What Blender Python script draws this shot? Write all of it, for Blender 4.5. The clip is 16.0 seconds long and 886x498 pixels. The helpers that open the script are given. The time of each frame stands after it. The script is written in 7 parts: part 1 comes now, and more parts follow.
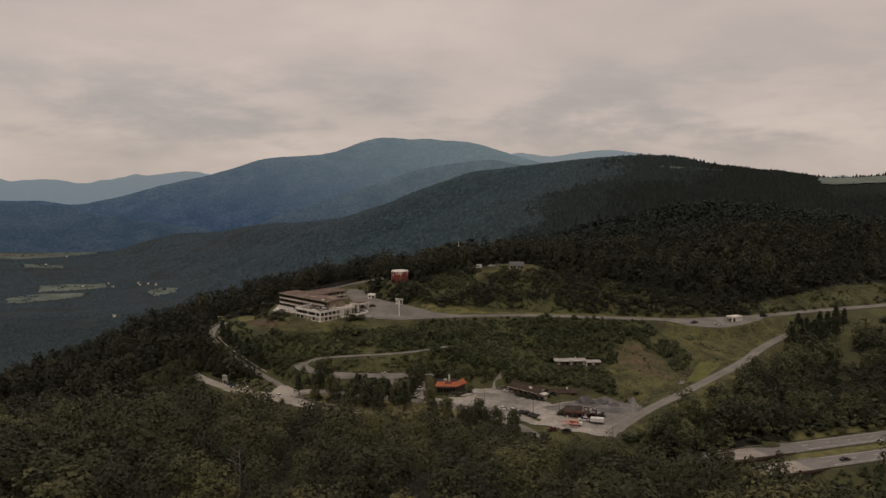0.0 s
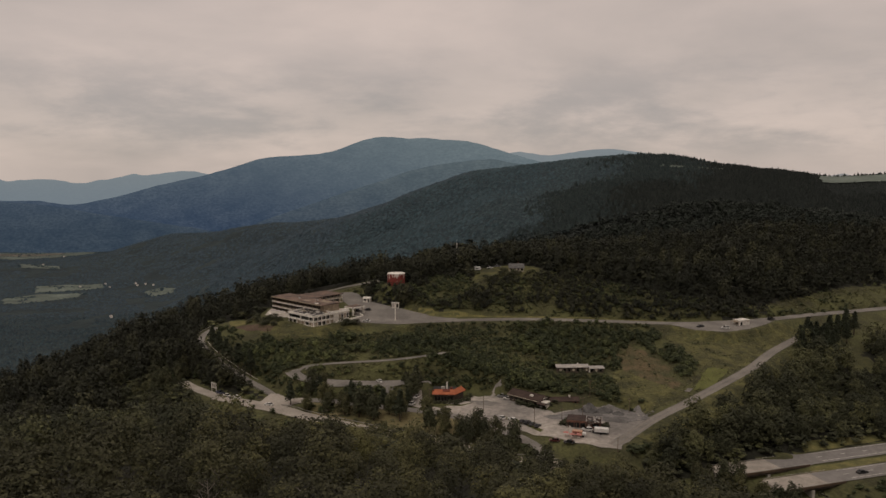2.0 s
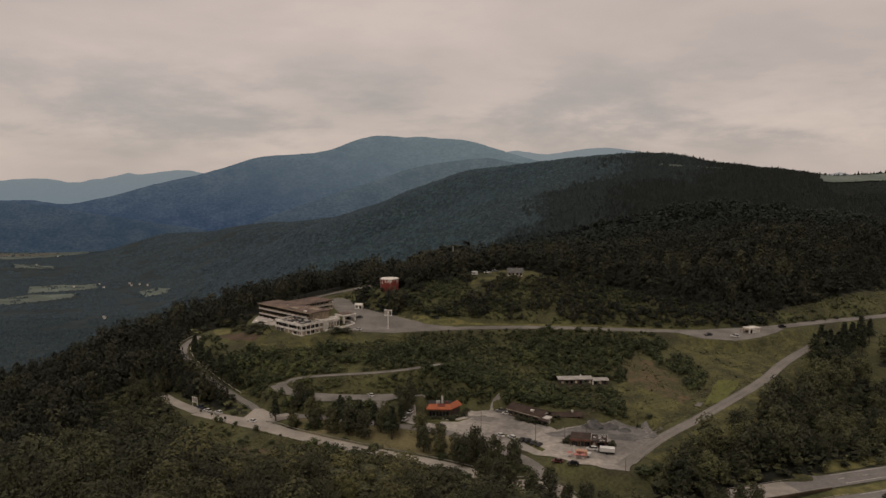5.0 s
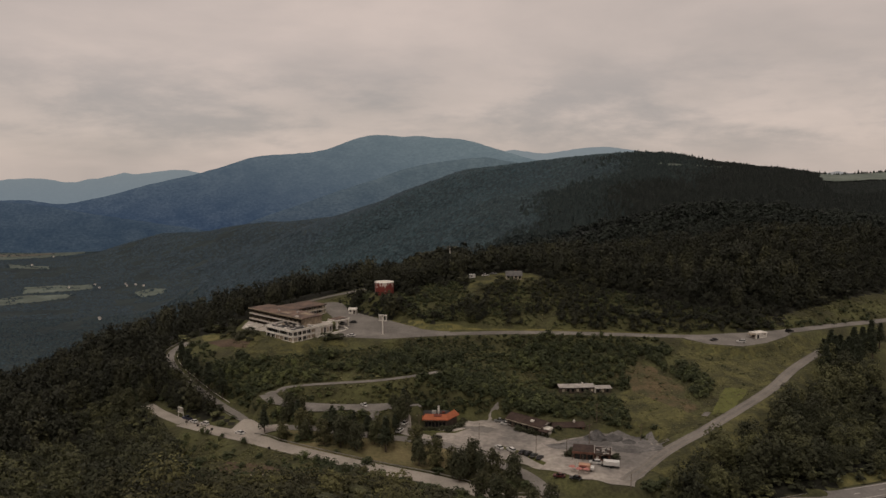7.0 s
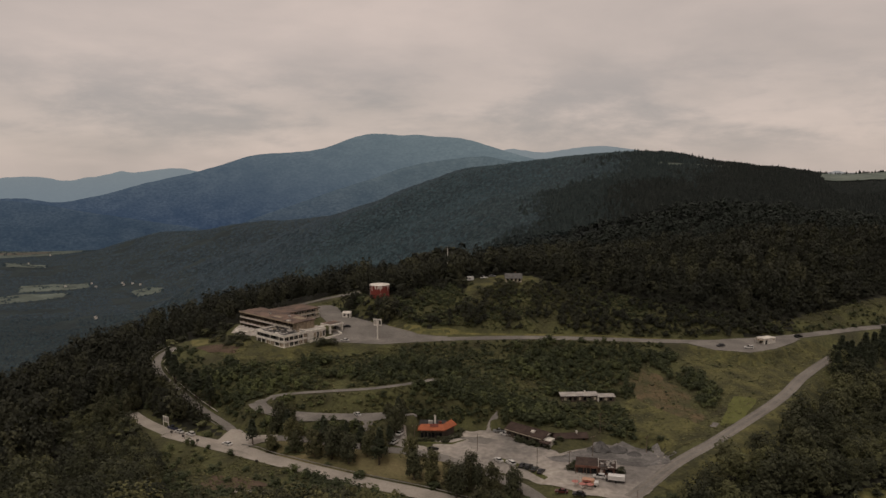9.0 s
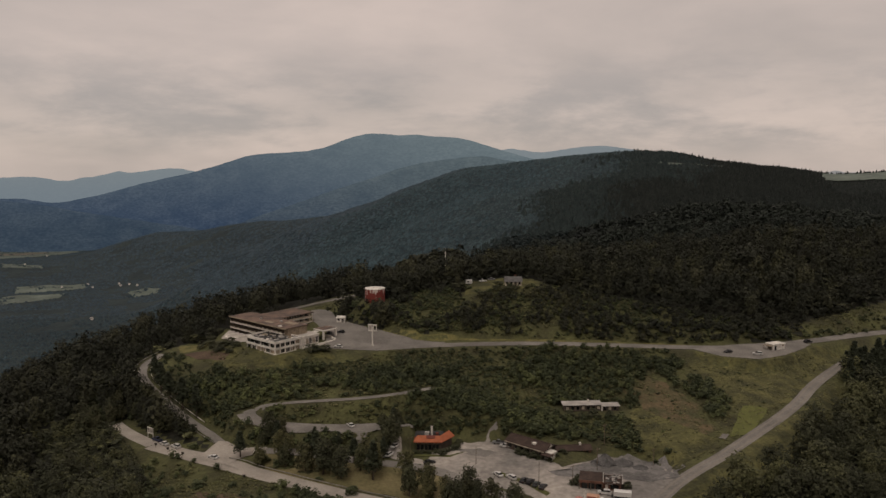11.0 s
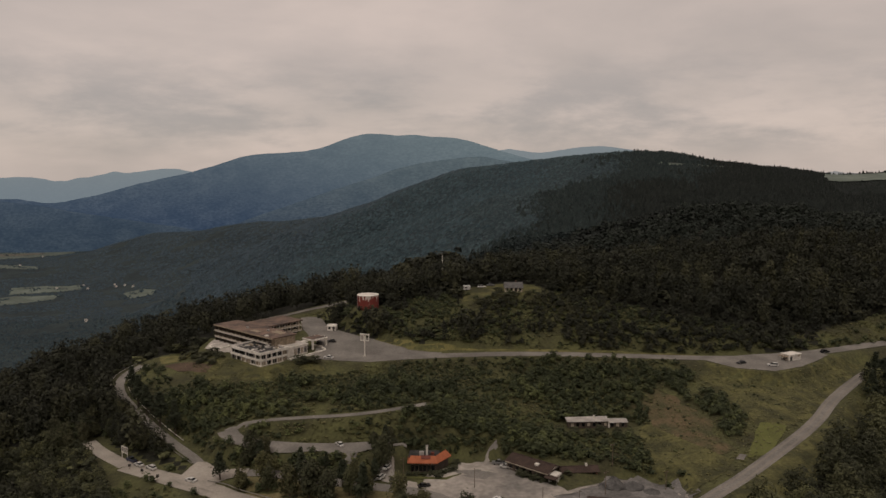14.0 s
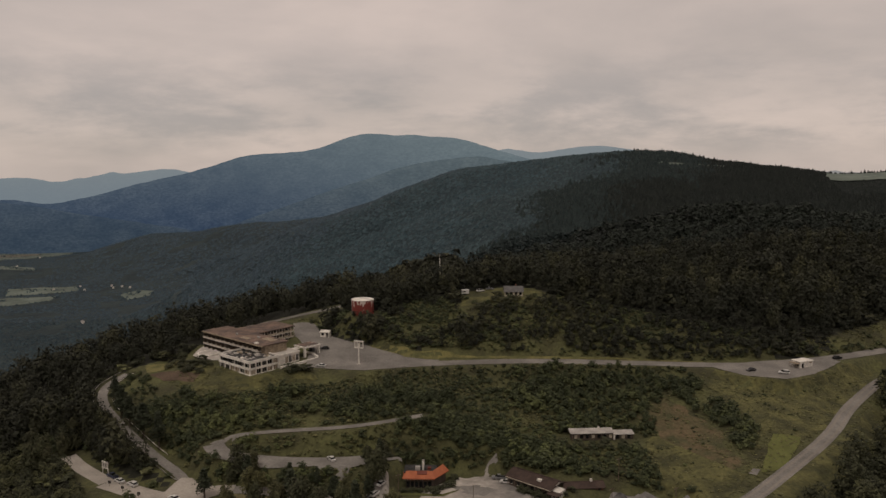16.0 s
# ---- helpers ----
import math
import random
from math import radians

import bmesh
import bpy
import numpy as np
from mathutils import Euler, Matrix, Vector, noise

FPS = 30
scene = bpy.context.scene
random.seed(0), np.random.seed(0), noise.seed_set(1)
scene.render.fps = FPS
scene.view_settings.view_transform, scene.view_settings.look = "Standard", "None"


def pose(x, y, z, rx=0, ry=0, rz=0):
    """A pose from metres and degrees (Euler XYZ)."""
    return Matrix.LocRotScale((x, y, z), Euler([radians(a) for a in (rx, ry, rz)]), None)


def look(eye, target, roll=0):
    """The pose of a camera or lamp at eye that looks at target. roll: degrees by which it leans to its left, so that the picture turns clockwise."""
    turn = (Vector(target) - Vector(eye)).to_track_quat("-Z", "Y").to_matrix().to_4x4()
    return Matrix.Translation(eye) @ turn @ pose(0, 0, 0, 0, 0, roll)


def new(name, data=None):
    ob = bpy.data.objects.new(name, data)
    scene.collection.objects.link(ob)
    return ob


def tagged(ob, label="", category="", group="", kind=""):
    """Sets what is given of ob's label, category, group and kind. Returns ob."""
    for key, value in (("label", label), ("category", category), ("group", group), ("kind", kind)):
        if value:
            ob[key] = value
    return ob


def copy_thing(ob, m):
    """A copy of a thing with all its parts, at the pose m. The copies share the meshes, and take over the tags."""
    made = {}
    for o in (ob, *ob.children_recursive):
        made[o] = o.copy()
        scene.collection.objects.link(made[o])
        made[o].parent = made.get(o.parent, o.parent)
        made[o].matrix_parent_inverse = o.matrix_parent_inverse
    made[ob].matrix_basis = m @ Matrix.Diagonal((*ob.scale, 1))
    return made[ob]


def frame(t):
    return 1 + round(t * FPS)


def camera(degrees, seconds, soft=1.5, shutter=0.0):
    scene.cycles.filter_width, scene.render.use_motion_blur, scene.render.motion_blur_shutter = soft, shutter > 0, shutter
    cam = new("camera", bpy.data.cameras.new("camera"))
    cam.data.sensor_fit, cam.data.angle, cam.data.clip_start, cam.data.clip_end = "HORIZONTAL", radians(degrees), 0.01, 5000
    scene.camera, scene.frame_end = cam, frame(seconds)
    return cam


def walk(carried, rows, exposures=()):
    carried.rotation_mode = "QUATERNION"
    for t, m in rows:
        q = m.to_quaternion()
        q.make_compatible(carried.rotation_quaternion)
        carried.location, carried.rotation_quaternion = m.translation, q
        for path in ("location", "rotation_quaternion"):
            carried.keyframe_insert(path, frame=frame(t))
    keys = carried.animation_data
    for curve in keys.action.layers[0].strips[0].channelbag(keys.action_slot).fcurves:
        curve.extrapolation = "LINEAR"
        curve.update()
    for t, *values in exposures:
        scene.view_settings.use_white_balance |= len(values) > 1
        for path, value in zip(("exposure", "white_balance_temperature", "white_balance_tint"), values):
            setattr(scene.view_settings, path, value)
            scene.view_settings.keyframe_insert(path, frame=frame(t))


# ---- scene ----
cam = camera(62.1, 16.0)
PATH = [
    (0, (-2.784, 0.4, 123.736), (-2.754, 2.389, 123.524), 0.1),
    (0.5, (-2.588, 4.005, 123.665), (-2.557, 5.994, 123.452), 0.1),
    (1, (-2.299, 7.717, 123.655), (-2.267, 9.706, 123.443), 0.0),
    (1.5, (-2.052, 11.316, 123.695), (-2.019, 13.304, 123.482), 0.1),
    (2, (-1.734, 14.94, 123.783), (-1.701, 16.928, 123.569), 0.0),
    (2.5, (-1.427, 18.492, 123.947), (-1.393, 20.48, 123.732), 0.0),
    (3, (-1.145, 22.128, 124.185), (-1.108, 24.116, 123.97), -0.0),
    (3.5, (-0.979, 25.741, 124.39), (-0.941, 27.729, 124.173), 0.0),
    (4, (-0.848, 29.477, 124.564), (-0.808, 31.464, 124.347), -0.0),
    (4.2, (-0.793, 30.893, 124.588), (-0.753, 32.881, 124.372), -0.0),
    (6.5, (0.256, 46.846, 125.046), (0.303, 48.833, 124.826), -0.1),
    (7, (0.519, 50.449, 125.091), (0.567, 52.436, 124.872), -0.1),
    (7.5, (0.826, 53.972, 125.156), (0.876, 55.959, 124.936), -0.1),
    (8, (1.072, 57.502, 125.196), (1.122, 59.489, 124.975), -0.1),
    (8.5, (1.3, 61.008, 125.195), (1.351, 62.995, 124.974), -0.1),
    (9, (1.553, 64.621, 125.153), (1.605, 66.608, 124.931), -0.0),
    (9.2, (1.652, 66.031, 125.147), (1.705, 68.018, 124.924), -0.1),
    (11.5, (2.779, 82.0, 124.945), (2.836, 83.987, 124.724), -0.0),
    (12, (3.038, 85.549, 124.912), (3.096, 87.536, 124.692), -0.0),
    (12.5, (3.271, 89.012, 124.867), (3.33, 90.999, 124.646), -0.0),
    (13, (3.47, 92.605, 124.861), (3.53, 94.592, 124.641), -0.0),
    (13.5, (3.684, 96.061, 124.843), (3.745, 98.047, 124.622), -0.0),
    (14, (3.977, 99.549, 124.806), (4.038, 101.536, 124.585), -0.0),
    (14.5, (4.298, 102.969, 124.764), (4.36, 104.956, 124.544), -0.1),
    (15, (4.587, 106.49, 124.736), (4.65, 108.477, 124.517), -0.1),
    (15.5, (4.881, 110.013, 124.739), (4.945, 112.0, 124.519), -0.1),
    (16, (5.175, 113.664, 124.73), (5.239, 115.65, 124.509), -0.1),
]
walk(cam, [(t, look(eye, target, roll)) for t, eye, target, roll in PATH])

# ---- world, sun, exposure ----
world = bpy.data.worlds.new("overcast_sky")
scene.world = world
world.use_nodes = True
wn, wl = world.node_tree.nodes, world.node_tree.links
wn.clear()


def wmath(op, a, b=None):
    n = wn.new("ShaderNodeMath")
    n.operation = op
    for i, v in enumerate((a, b)):
        if v is None:
            continue
        if isinstance(v, (int, float)):
            n.inputs[i].default_value = v
        else:
            wl.new(v, n.inputs[i])
    return n.outputs[0]


w_out = wn.new("ShaderNodeOutputWorld")
w_bg = wn.new("ShaderNodeBackground")
w_sky = wn.new("ShaderNodeTexSky")
w_sky.sky_type = "NISHITA"
w_sky.sun_disc = False
w_sky.sun_elevation = radians(52)
w_sky.sun_rotation = radians(150)
w_co = wn.new("ShaderNodeTexCoord")
w_sep = wn.new("ShaderNodeSeparateXYZ")
wl.new(w_co.outputs["Generated"], w_sep.inputs[0])
# the cloud deck: a flat layer seen in perspective, its far end drawn out into streaks
up = wmath("ADD", wmath("MAXIMUM", w_sep.outputs[2], 0.0), 0.26)
w_com = wn.new("ShaderNodeCombineXYZ")
wl.new(wmath("DIVIDE", w_sep.outputs[0], up), w_com.inputs[0])
wl.new(wmath("DIVIDE", w_sep.outputs[1], up), w_com.inputs[1])
w_map = wn.new("ShaderNodeMapping")
w_map.inputs["Scale"].default_value = (1.15, 1.15, 1.0)
w_map.inputs["Location"].default_value = (3.1, 1.7, 0.0)
wl.new(w_com.outputs[0], w_map.inputs[0])
w_n1 = wn.new("ShaderNodeTexNoise")
w_n1.inputs["Scale"].default_value = 1.1
w_n1.inputs["Detail"].default_value = 7.0
w_n1.inputs["Roughness"].default_value = 0.52
w_n1.inputs["Distortion"].default_value = 0.2
wl.new(w_map.outputs[0], w_n1.inputs["Vector"])
w_r = wn.new("ShaderNodeValToRGB")
w_r.color_ramp.elements[0].position = 0.30
w_r.color_ramp.elements[0].color = (0.46, 0.392, 0.352, 1)
w_r.color_ramp.elements[1].position = 0.66
w_r.color_ramp.elements[1].color = (0.63, 0.517, 0.456, 1)
wl.new(w_n1.outputs["Fac"], w_r.inputs[0])
# wisps and low grey banks under the deck
w_map2 = wn.new("ShaderNodeMapping")
w_map2.inputs["Scale"].default_value = (2.6, 2.6, 9.0)
w_map2.inputs["Location"].default_value = (0.7, 4.2, 1.3)
wl.new(w_co.outputs["Generated"], w_map2.inputs[0])
w_n2 = wn.new("ShaderNodeTexNoise")
w_n2.inputs["Scale"].default_value = 1.6
w_n2.inputs["Detail"].default_value = 9.0
w_n2.inputs["Roughness"].default_value = 0.62
w_n2.inputs["Distortion"].default_value = 0.1
wl.new(w_map2.outputs[0], w_n2.inputs["Vector"])


def wstep(v, a, b):
    n = wn.new("ShaderNodeMapRange")
    n.interpolation_type = "SMOOTHSTEP"
    n.inputs["From Min"].default_value = a
    n.inputs["From Max"].default_value = b
    wl.new(v, n.inputs[0])
    return n.outputs[0]


w_low = wmath("MULTIPLY", wstep(w_sep.outputs[2], 0.004, 0.042), wmath("SUBTRACT", 1.0, wstep(w_sep.outputs[2], 0.07, 0.17)))
w_bank = wmath("MULTIPLY", wstep(w_n2.outputs["Fac"], 0.39, 0.64), wmath("ADD", wmath("MULTIPLY", w_low, 0.62), 0.12))
w_grey = wn.new("ShaderNodeMix")
w_grey.data_type = "RGBA"
w_grey.inputs["B"].default_value = (0.335, 0.305, 0.292, 1)
wl.new(w_bank, w_grey.inputs["Factor"])
wl.new(w_r.outputs[0], w_grey.inputs["A"])
w_mix = wn.new("ShaderNodeMix")
w_mix.data_type = "RGBA"
w_mix.inputs["Factor"].default_value = 0.06
w_sc = wn.new("ShaderNodeVectorMath")
w_sc.operation = "SCALE"
w_sc.inputs["Scale"].default_value = 0.10
wl.new(w_sky.outputs[0], w_sc.inputs[0])
wl.new(w_grey.outputs["Result"], w_mix.inputs["A"])
wl.new(w_sc.outputs[0], w_mix.inputs["B"])
wl.new(w_mix.outputs["Result"], w_bg.inputs["Color"])
w_bg.inputs["Strength"].default_value = 1.0
wl.new(w_bg.outputs[0], w_out.inputs[0])

sun = new("sun", bpy.data.lights.new("sun", "SUN"))
sun.data.energy = 0.82
sun.data.angle = radians(25)
sun.data.color = (1.0, 0.93, 0.84)
sun.matrix_world = look((0, 0, 900), (250, 420, 0))


# ---- materials ----
def mat(name, col, rough=0.85, metal=0.0, var=0.25, scale=1.0, fine=12.0, bump=0.3, bump_dist=0.05, tint=None, spec=0.3, island=0.0):
    """A surface with stains at one scale and grain at another."""
    m = bpy.data.materials.new(name)
    m.use_nodes = True
    n, l = m.node_tree.nodes, m.node_tree.links
    b = n["Principled BSDF"]
    b.inputs["Roughness"].default_value = rough
    b.inputs["Metallic"].default_value = metal
    b.inputs["Specular IOR Level"].default_value = spec
    geo = n.new("ShaderNodeNewGeometry")
    big = n.new("ShaderNodeTexNoise")
    big.inputs["Scale"].default_value = scale
    big.inputs["Detail"].default_value = 5
    l.new(geo.outputs["Position"], big.inputs["Vector"])
    small = n.new("ShaderNodeTexNoise")
    small.inputs["Scale"].default_value = fine
    small.inputs["Detail"].default_value = 4
    l.new(geo.outputs["Position"], small.inputs["Vector"])
    ramp = n.new("ShaderNodeValToRGB")
    t = tint or tuple(c * (1 - var) for c in col)
    ramp.color_ramp.elements[0].position = 0.36
    ramp.color_ramp.elements[0].color = (*t, 1)
    ramp.color_ramp.elements[1].position = 0.64
    ramp.color_ramp.elements[1].color = (*[min(c * (1 + var * 0.5), 1) for c in col], 1)
    l.new(big.outputs["Fac"], ramp.inputs[0])
    fac = n.new("ShaderNodeMapRange")
    fac.inputs["From Min"].default_value = 0.3
    fac.inputs["From Max"].default_value = 0.7
    fac.inputs["To Min"].default_value = 1 - var * 0.8
    fac.inputs["To Max"].default_value = 1 + var * 0.6
    l.new(small.outputs["Fac"], fac.inputs[0])
    amount = fac.outputs[0]
    if island:
        isl = n.new("ShaderNodeMapRange")
        isl.inputs["To Min"].default_value = 1 - island
        isl.inputs["To Max"].default_value = 1 + island
        l.new(geo.outputs["Random Per Island"], isl.inputs[0])
        mu = n.new("ShaderNodeMath")
        mu.operation = "MULTIPLY"
        l.new(amount, mu.inputs[0])
        l.new(isl.outputs[0], mu.inputs[1])
        amount = mu.outputs[0]
    sc = n.new("ShaderNodeVectorMath")
    sc.operation = "SCALE"
    l.new(ramp.outputs[0], sc.inputs[0])
    l.new(amount, sc.inputs["Scale"])
    l.new(sc.outputs[0], b.inputs["Base Color"])
    if bump:
        bp = n.new("ShaderNodeBump")
        bp.inputs["Strength"].default_value = bump
        bp.inputs["Distance"].default_value = bump_dist
        l.new(small.outputs["Fac"], bp.inputs["Height"])
        l.new(bp.outputs[0], b.inputs["Normal"])
    return m


def foliage(name, dark, light, island=0.3, grain=1.7, contrast=1.0, bright=(1.0, 1.0, 1.0)):
    """Leaves: the tone changes from tree to tree and from leaf to leaf."""
    m = bpy.data.materials.new(name)
    m.use_nodes = True
    n, l = m.node_tree.nodes, m.node_tree.links
    b = n["Principled BSDF"]
    b.inputs["Roughness"].default_value = 0.75
    b.inputs["Specular IOR Level"].default_value = 0.2
    geo = n.new("ShaderNodeNewGeometry")
    tone = n.new("ShaderNodeAttribute")
    tone.attribute_name = "tone"
    info = n.new("ShaderNodeObjectInfo")
    own = n.new("ShaderNodeMath")
    own.operation = "MULTIPLY_ADD"
    own.inputs[1].default_value = 0.25
    l.new(info.outputs["Random"], own.inputs[0])
    l.new(tone.outputs["Fac"], own.inputs[2])
    no = n.new("ShaderNodeTexNoise")
    no.inputs["Scale"].default_value = 0.018
    no.inputs["Detail"].default_value = 3
    l.new(geo.outputs["Position"], no.inputs["Vector"])
    mean = n.new("ShaderNodeMath")
    mean.operation = "MULTIPLY_ADD"
    mean.inputs[1].default_value = 0.6
    l.new(own.outputs[0], mean.inputs[0])
    nr = n.new("ShaderNodeMapRange")
    nr.inputs["From Min"].default_value = 0.32
    nr.inputs["From Max"].default_value = 0.68
    nr.inputs["To Max"].default_value = 0.35
    l.new(no.outputs["Fac"], nr.inputs[0])
    l.new(nr.outputs[0], mean.inputs[2])
    ramp = n.new("ShaderNodeValToRGB")
    ramp.color_ramp.elements[0].color = (*dark, 1)
    ramp.color_ramp.elements[1].color = (*[c * k for c, k in zip(light, bright)], 1)
    middle = ramp.color_ramp.elements.new(0.6)
    middle.color = (*[d * 0.48 + c * 0.52 for d, c in zip(dark, light)], 1)
    l.new(mean.outputs[0], ramp.inputs[0])
    isl = n.new("ShaderNodeMapRange")
    isl.inputs["To Min"].default_value = 1 - island
    isl.inputs["To Max"].default_value = 1 + island
    l.new(geo.outputs["Random Per Island"], isl.inputs[0])
    sc = n.new("ShaderNodeVectorMath")
    sc.operation = "SCALE"
    l.new(ramp.outputs[0], sc.inputs[0])
    gn = n.new("ShaderNodeTexNoise")
    gn.inputs["Scale"].default_value = grain
    gn.inputs["Detail"].default_value = 3
    gn.inputs["Roughness"].default_value = 0.7
    l.new(geo.outputs["Position"], gn.inputs["Vector"])
    gr = n.new("ShaderNodeMapRange")
    gr.inputs["From Min"].default_value = 0.32
    gr.inputs["From Max"].default_value = 0.68
    gr.inputs["To Min"].default_value = 1 - 0.5 * contrast
    gr.inputs["To Max"].default_value = 1 + 0.45 * contrast
    l.new(gn.outputs["Fac"], gr.inputs[0])
    both = n.new("ShaderNodeMath")
    both.operation = "MULTIPLY"
    l.new(isl.outputs[0], both.inputs[0])
    l.new(gr.outputs[0], both.inputs[1])
    l.new(both.outputs[0], sc.inputs["Scale"])
    l.new(sc.outputs[0], b.inputs["Base Color"])
    bp = n.new("ShaderNodeBump")
    bp.inputs["Strength"].default_value = 0.8
    bp.inputs["Distance"].default_value = 0.7 / grain
    l.new(gn.outputs["Fac"], bp.inputs["Height"])
    l.new(bp.outputs[0], b.inputs["Normal"])
    return m


def canopy(name, dark, light, cell, bump_dist):
    """Woods seen from afar: crowns as cells with rounded relief."""
    m = bpy.data.materials.new(name)
    m.use_nodes = True
    n, l = m.node_tree.nodes, m.node_tree.links
    b = n["Principled BSDF"]
    b.inputs["Roughness"].default_value = 0.9
    b.inputs["Specular IOR Level"].default_value = 0.1
    geo = n.new("ShaderNodeNewGeometry")
    vo = n.new("ShaderNodeTexVoronoi")
    vo.inputs["Scale"].default_value = cell
    l.new(geo.outputs["Position"], vo.inputs["Vector"])
    no = n.new("ShaderNodeTexNoise")
    no.inputs["Scale"].default_value = 0.006
    no.inputs["Detail"].default_value = 6
    l.new(geo.outputs["Position"], no.inputs["Vector"])
    sep = n.new("ShaderNodeSeparateColor")
    l.new(vo.outputs["Color"], sep.inputs[0])
    nr = n.new("ShaderNodeMapRange")
    nr.inputs["From Min"].default_value = 0.35
    nr.inputs["From Max"].default_value = 0.65
    nr.inputs["To Max"].default_value = 0.6
    l.new(no.outputs["Fac"], nr.inputs[0])
    ma = n.new("ShaderNodeMath")
    ma.operation = "MULTIPLY_ADD"
    ma.inputs[1].default_value = 0.4
    l.new(sep.outputs[0], ma.inputs[0])
    l.new(nr.outputs[0], ma.inputs[2])
    ramp = n.new("ShaderNodeValToRGB")
    ramp.color_ramp.elements[0].color = (*dark, 1)
    ramp.color_ramp.elements[1].color = (*light, 1)
    l.new(ma.outputs[0], ramp.inputs[0])
    l.new(ramp.outputs[0], b.inputs["Base Color"])
    inv = n.new("ShaderNodeMath")
    inv.operation = "SUBTRACT"
    inv.inputs[0].default_value = 1.0
    l.new(vo.outputs["Distance"], inv.inputs[1])
    bp = n.new("ShaderNodeBump")
    bp.inputs["Strength"].default_value = 1.0
    bp.inputs["Distance"].default_value = bump_dist
    l.new(inv.outputs[0], bp.inputs["Height"])
    l.new(bp.outputs[0], b.inputs["Normal"])
    return m


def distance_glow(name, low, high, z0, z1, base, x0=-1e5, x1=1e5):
    """Far mountains in blue air: a dull wooded surface whose emission stands in for haze, more of it high up and over
    the pass.
    """
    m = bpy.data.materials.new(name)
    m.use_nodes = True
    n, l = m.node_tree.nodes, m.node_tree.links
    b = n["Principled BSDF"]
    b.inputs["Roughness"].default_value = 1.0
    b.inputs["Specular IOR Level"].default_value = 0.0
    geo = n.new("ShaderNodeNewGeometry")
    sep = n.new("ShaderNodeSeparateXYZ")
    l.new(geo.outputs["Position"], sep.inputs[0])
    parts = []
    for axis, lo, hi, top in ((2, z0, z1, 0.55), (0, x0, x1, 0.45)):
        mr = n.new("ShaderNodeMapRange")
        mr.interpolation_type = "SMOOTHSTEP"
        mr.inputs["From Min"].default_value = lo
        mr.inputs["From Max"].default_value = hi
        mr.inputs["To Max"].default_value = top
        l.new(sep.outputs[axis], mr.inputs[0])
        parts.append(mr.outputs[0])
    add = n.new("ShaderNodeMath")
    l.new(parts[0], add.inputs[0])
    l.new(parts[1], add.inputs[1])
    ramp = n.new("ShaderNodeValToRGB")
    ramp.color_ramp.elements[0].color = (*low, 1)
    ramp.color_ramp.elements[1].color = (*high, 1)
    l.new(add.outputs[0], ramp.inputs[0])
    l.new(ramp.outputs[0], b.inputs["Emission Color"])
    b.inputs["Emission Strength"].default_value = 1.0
    # woods on the slopes: patches and single crowns
    mp = n.new("ShaderNodeMapping")
    mp.inputs["Scale"].default_value = (1.0, 0.2, 2.2)
    l.new(geo.outputs["Position"], mp.inputs[0])
    tone = []
    for size, detail in ((0.006, 6), (0.045, 3)):
        no = n.new("ShaderNodeTexNoise")
        no.inputs["Scale"].default_value = size
        no.inputs["Detail"].default_value = detail
        no.inputs["Roughness"].default_value = 0.65
        l.new(mp.outputs[0], no.inputs["Vector"])
        tone.append(no.outputs["Fac"])
    mul = n.new("ShaderNodeMath")
    mul.operation = "MULTIPLY"
    l.new(tone[0], mul.inputs[0])
    l.new(tone[1], mul.inputs[1])
    woods = n.new("ShaderNodeValToRGB")
    woods.color_ramp.elements[0].position = 0.14
    woods.color_ramp.elements[0].color = (*[c * 0.25 for c in base], 1)
    woods.color_ramp.elements[1].position = 0.38
    woods.color_ramp.elements[1].color = (*[c * 1.7 for c in base], 1)
    l.new(mul.outputs[0], woods.inputs[0])
    l.new(woods.outputs[0], b.inputs["Base Color"])
    return m


M_GRASS = mat("rough_grass", (0.080, 0.081, 0.032), 0.95, var=0.4, scale=0.07, fine=0.8, bump=0.8, bump_dist=0.5, tint=(0.050, 0.048, 0.023))
M_LAWN = mat("mown_grass", (0.085, 0.088, 0.028), 0.95, var=0.25, scale=0.08, fine=1.5, bump=0.3, bump_dist=0.1)
M_DRY = mat("dry_grass", (0.175, 0.145, 0.072), 0.95, var=0.3, scale=0.06, fine=0.8, bump=0.5, bump_dist=0.3, tint=(0.125, 0.112, 0.050))
# M_CANOPY and M_VALLEY hold the blue of distance haze in their base colour
M_CANOPY = canopy("hazed_distant_woods", (0.019, 0.030, 0.035), (0.033, 0.047, 0.053), 0.11, 1.5)
# darker copy of M_CANOPY: shade in the gaps between crowns, put into colour
M_CANOPY_SHADE = canopy("distant_woods_shaded", (0.009, 0.0125, 0.0115), (0.018, 0.023, 0.021), 0.11, 1.5)
M_VALLEY = canopy("hazed_valley_woods", (0.022, 0.032, 0.036), (0.046, 0.060, 0.060), 0.06, 2.0)
M_MEADOW = mat("mixed_meadow", (0.106, 0.100, 0.038), 0.95, var=0.35, scale=0.13, fine=0.8, bump=0.9, bump_dist=0.5, tint=(0.050, 0.050, 0.022))
M_RUSSET = mat("russet_grass", (0.108, 0.080, 0.043), 0.95, var=0.3, scale=0.16, fine=0.9, bump=0.8, bump_dist=0.4, tint=(0.062, 0.062, 0.028))
M_BRIGHT = mat("bright_mown_grass", (0.115, 0.122, 0.036), 0.95, var=0.15, scale=0.2, fine=1.6, bump=0.3, bump_dist=0.1)
M_VERGE = mat("yellow_verge", (0.155, 0.138, 0.052), 0.95, var=0.3, scale=0.2, fine=1.4, bump=0.4, bump_dist=0.15, tint=(0.10, 0.098, 0.038))
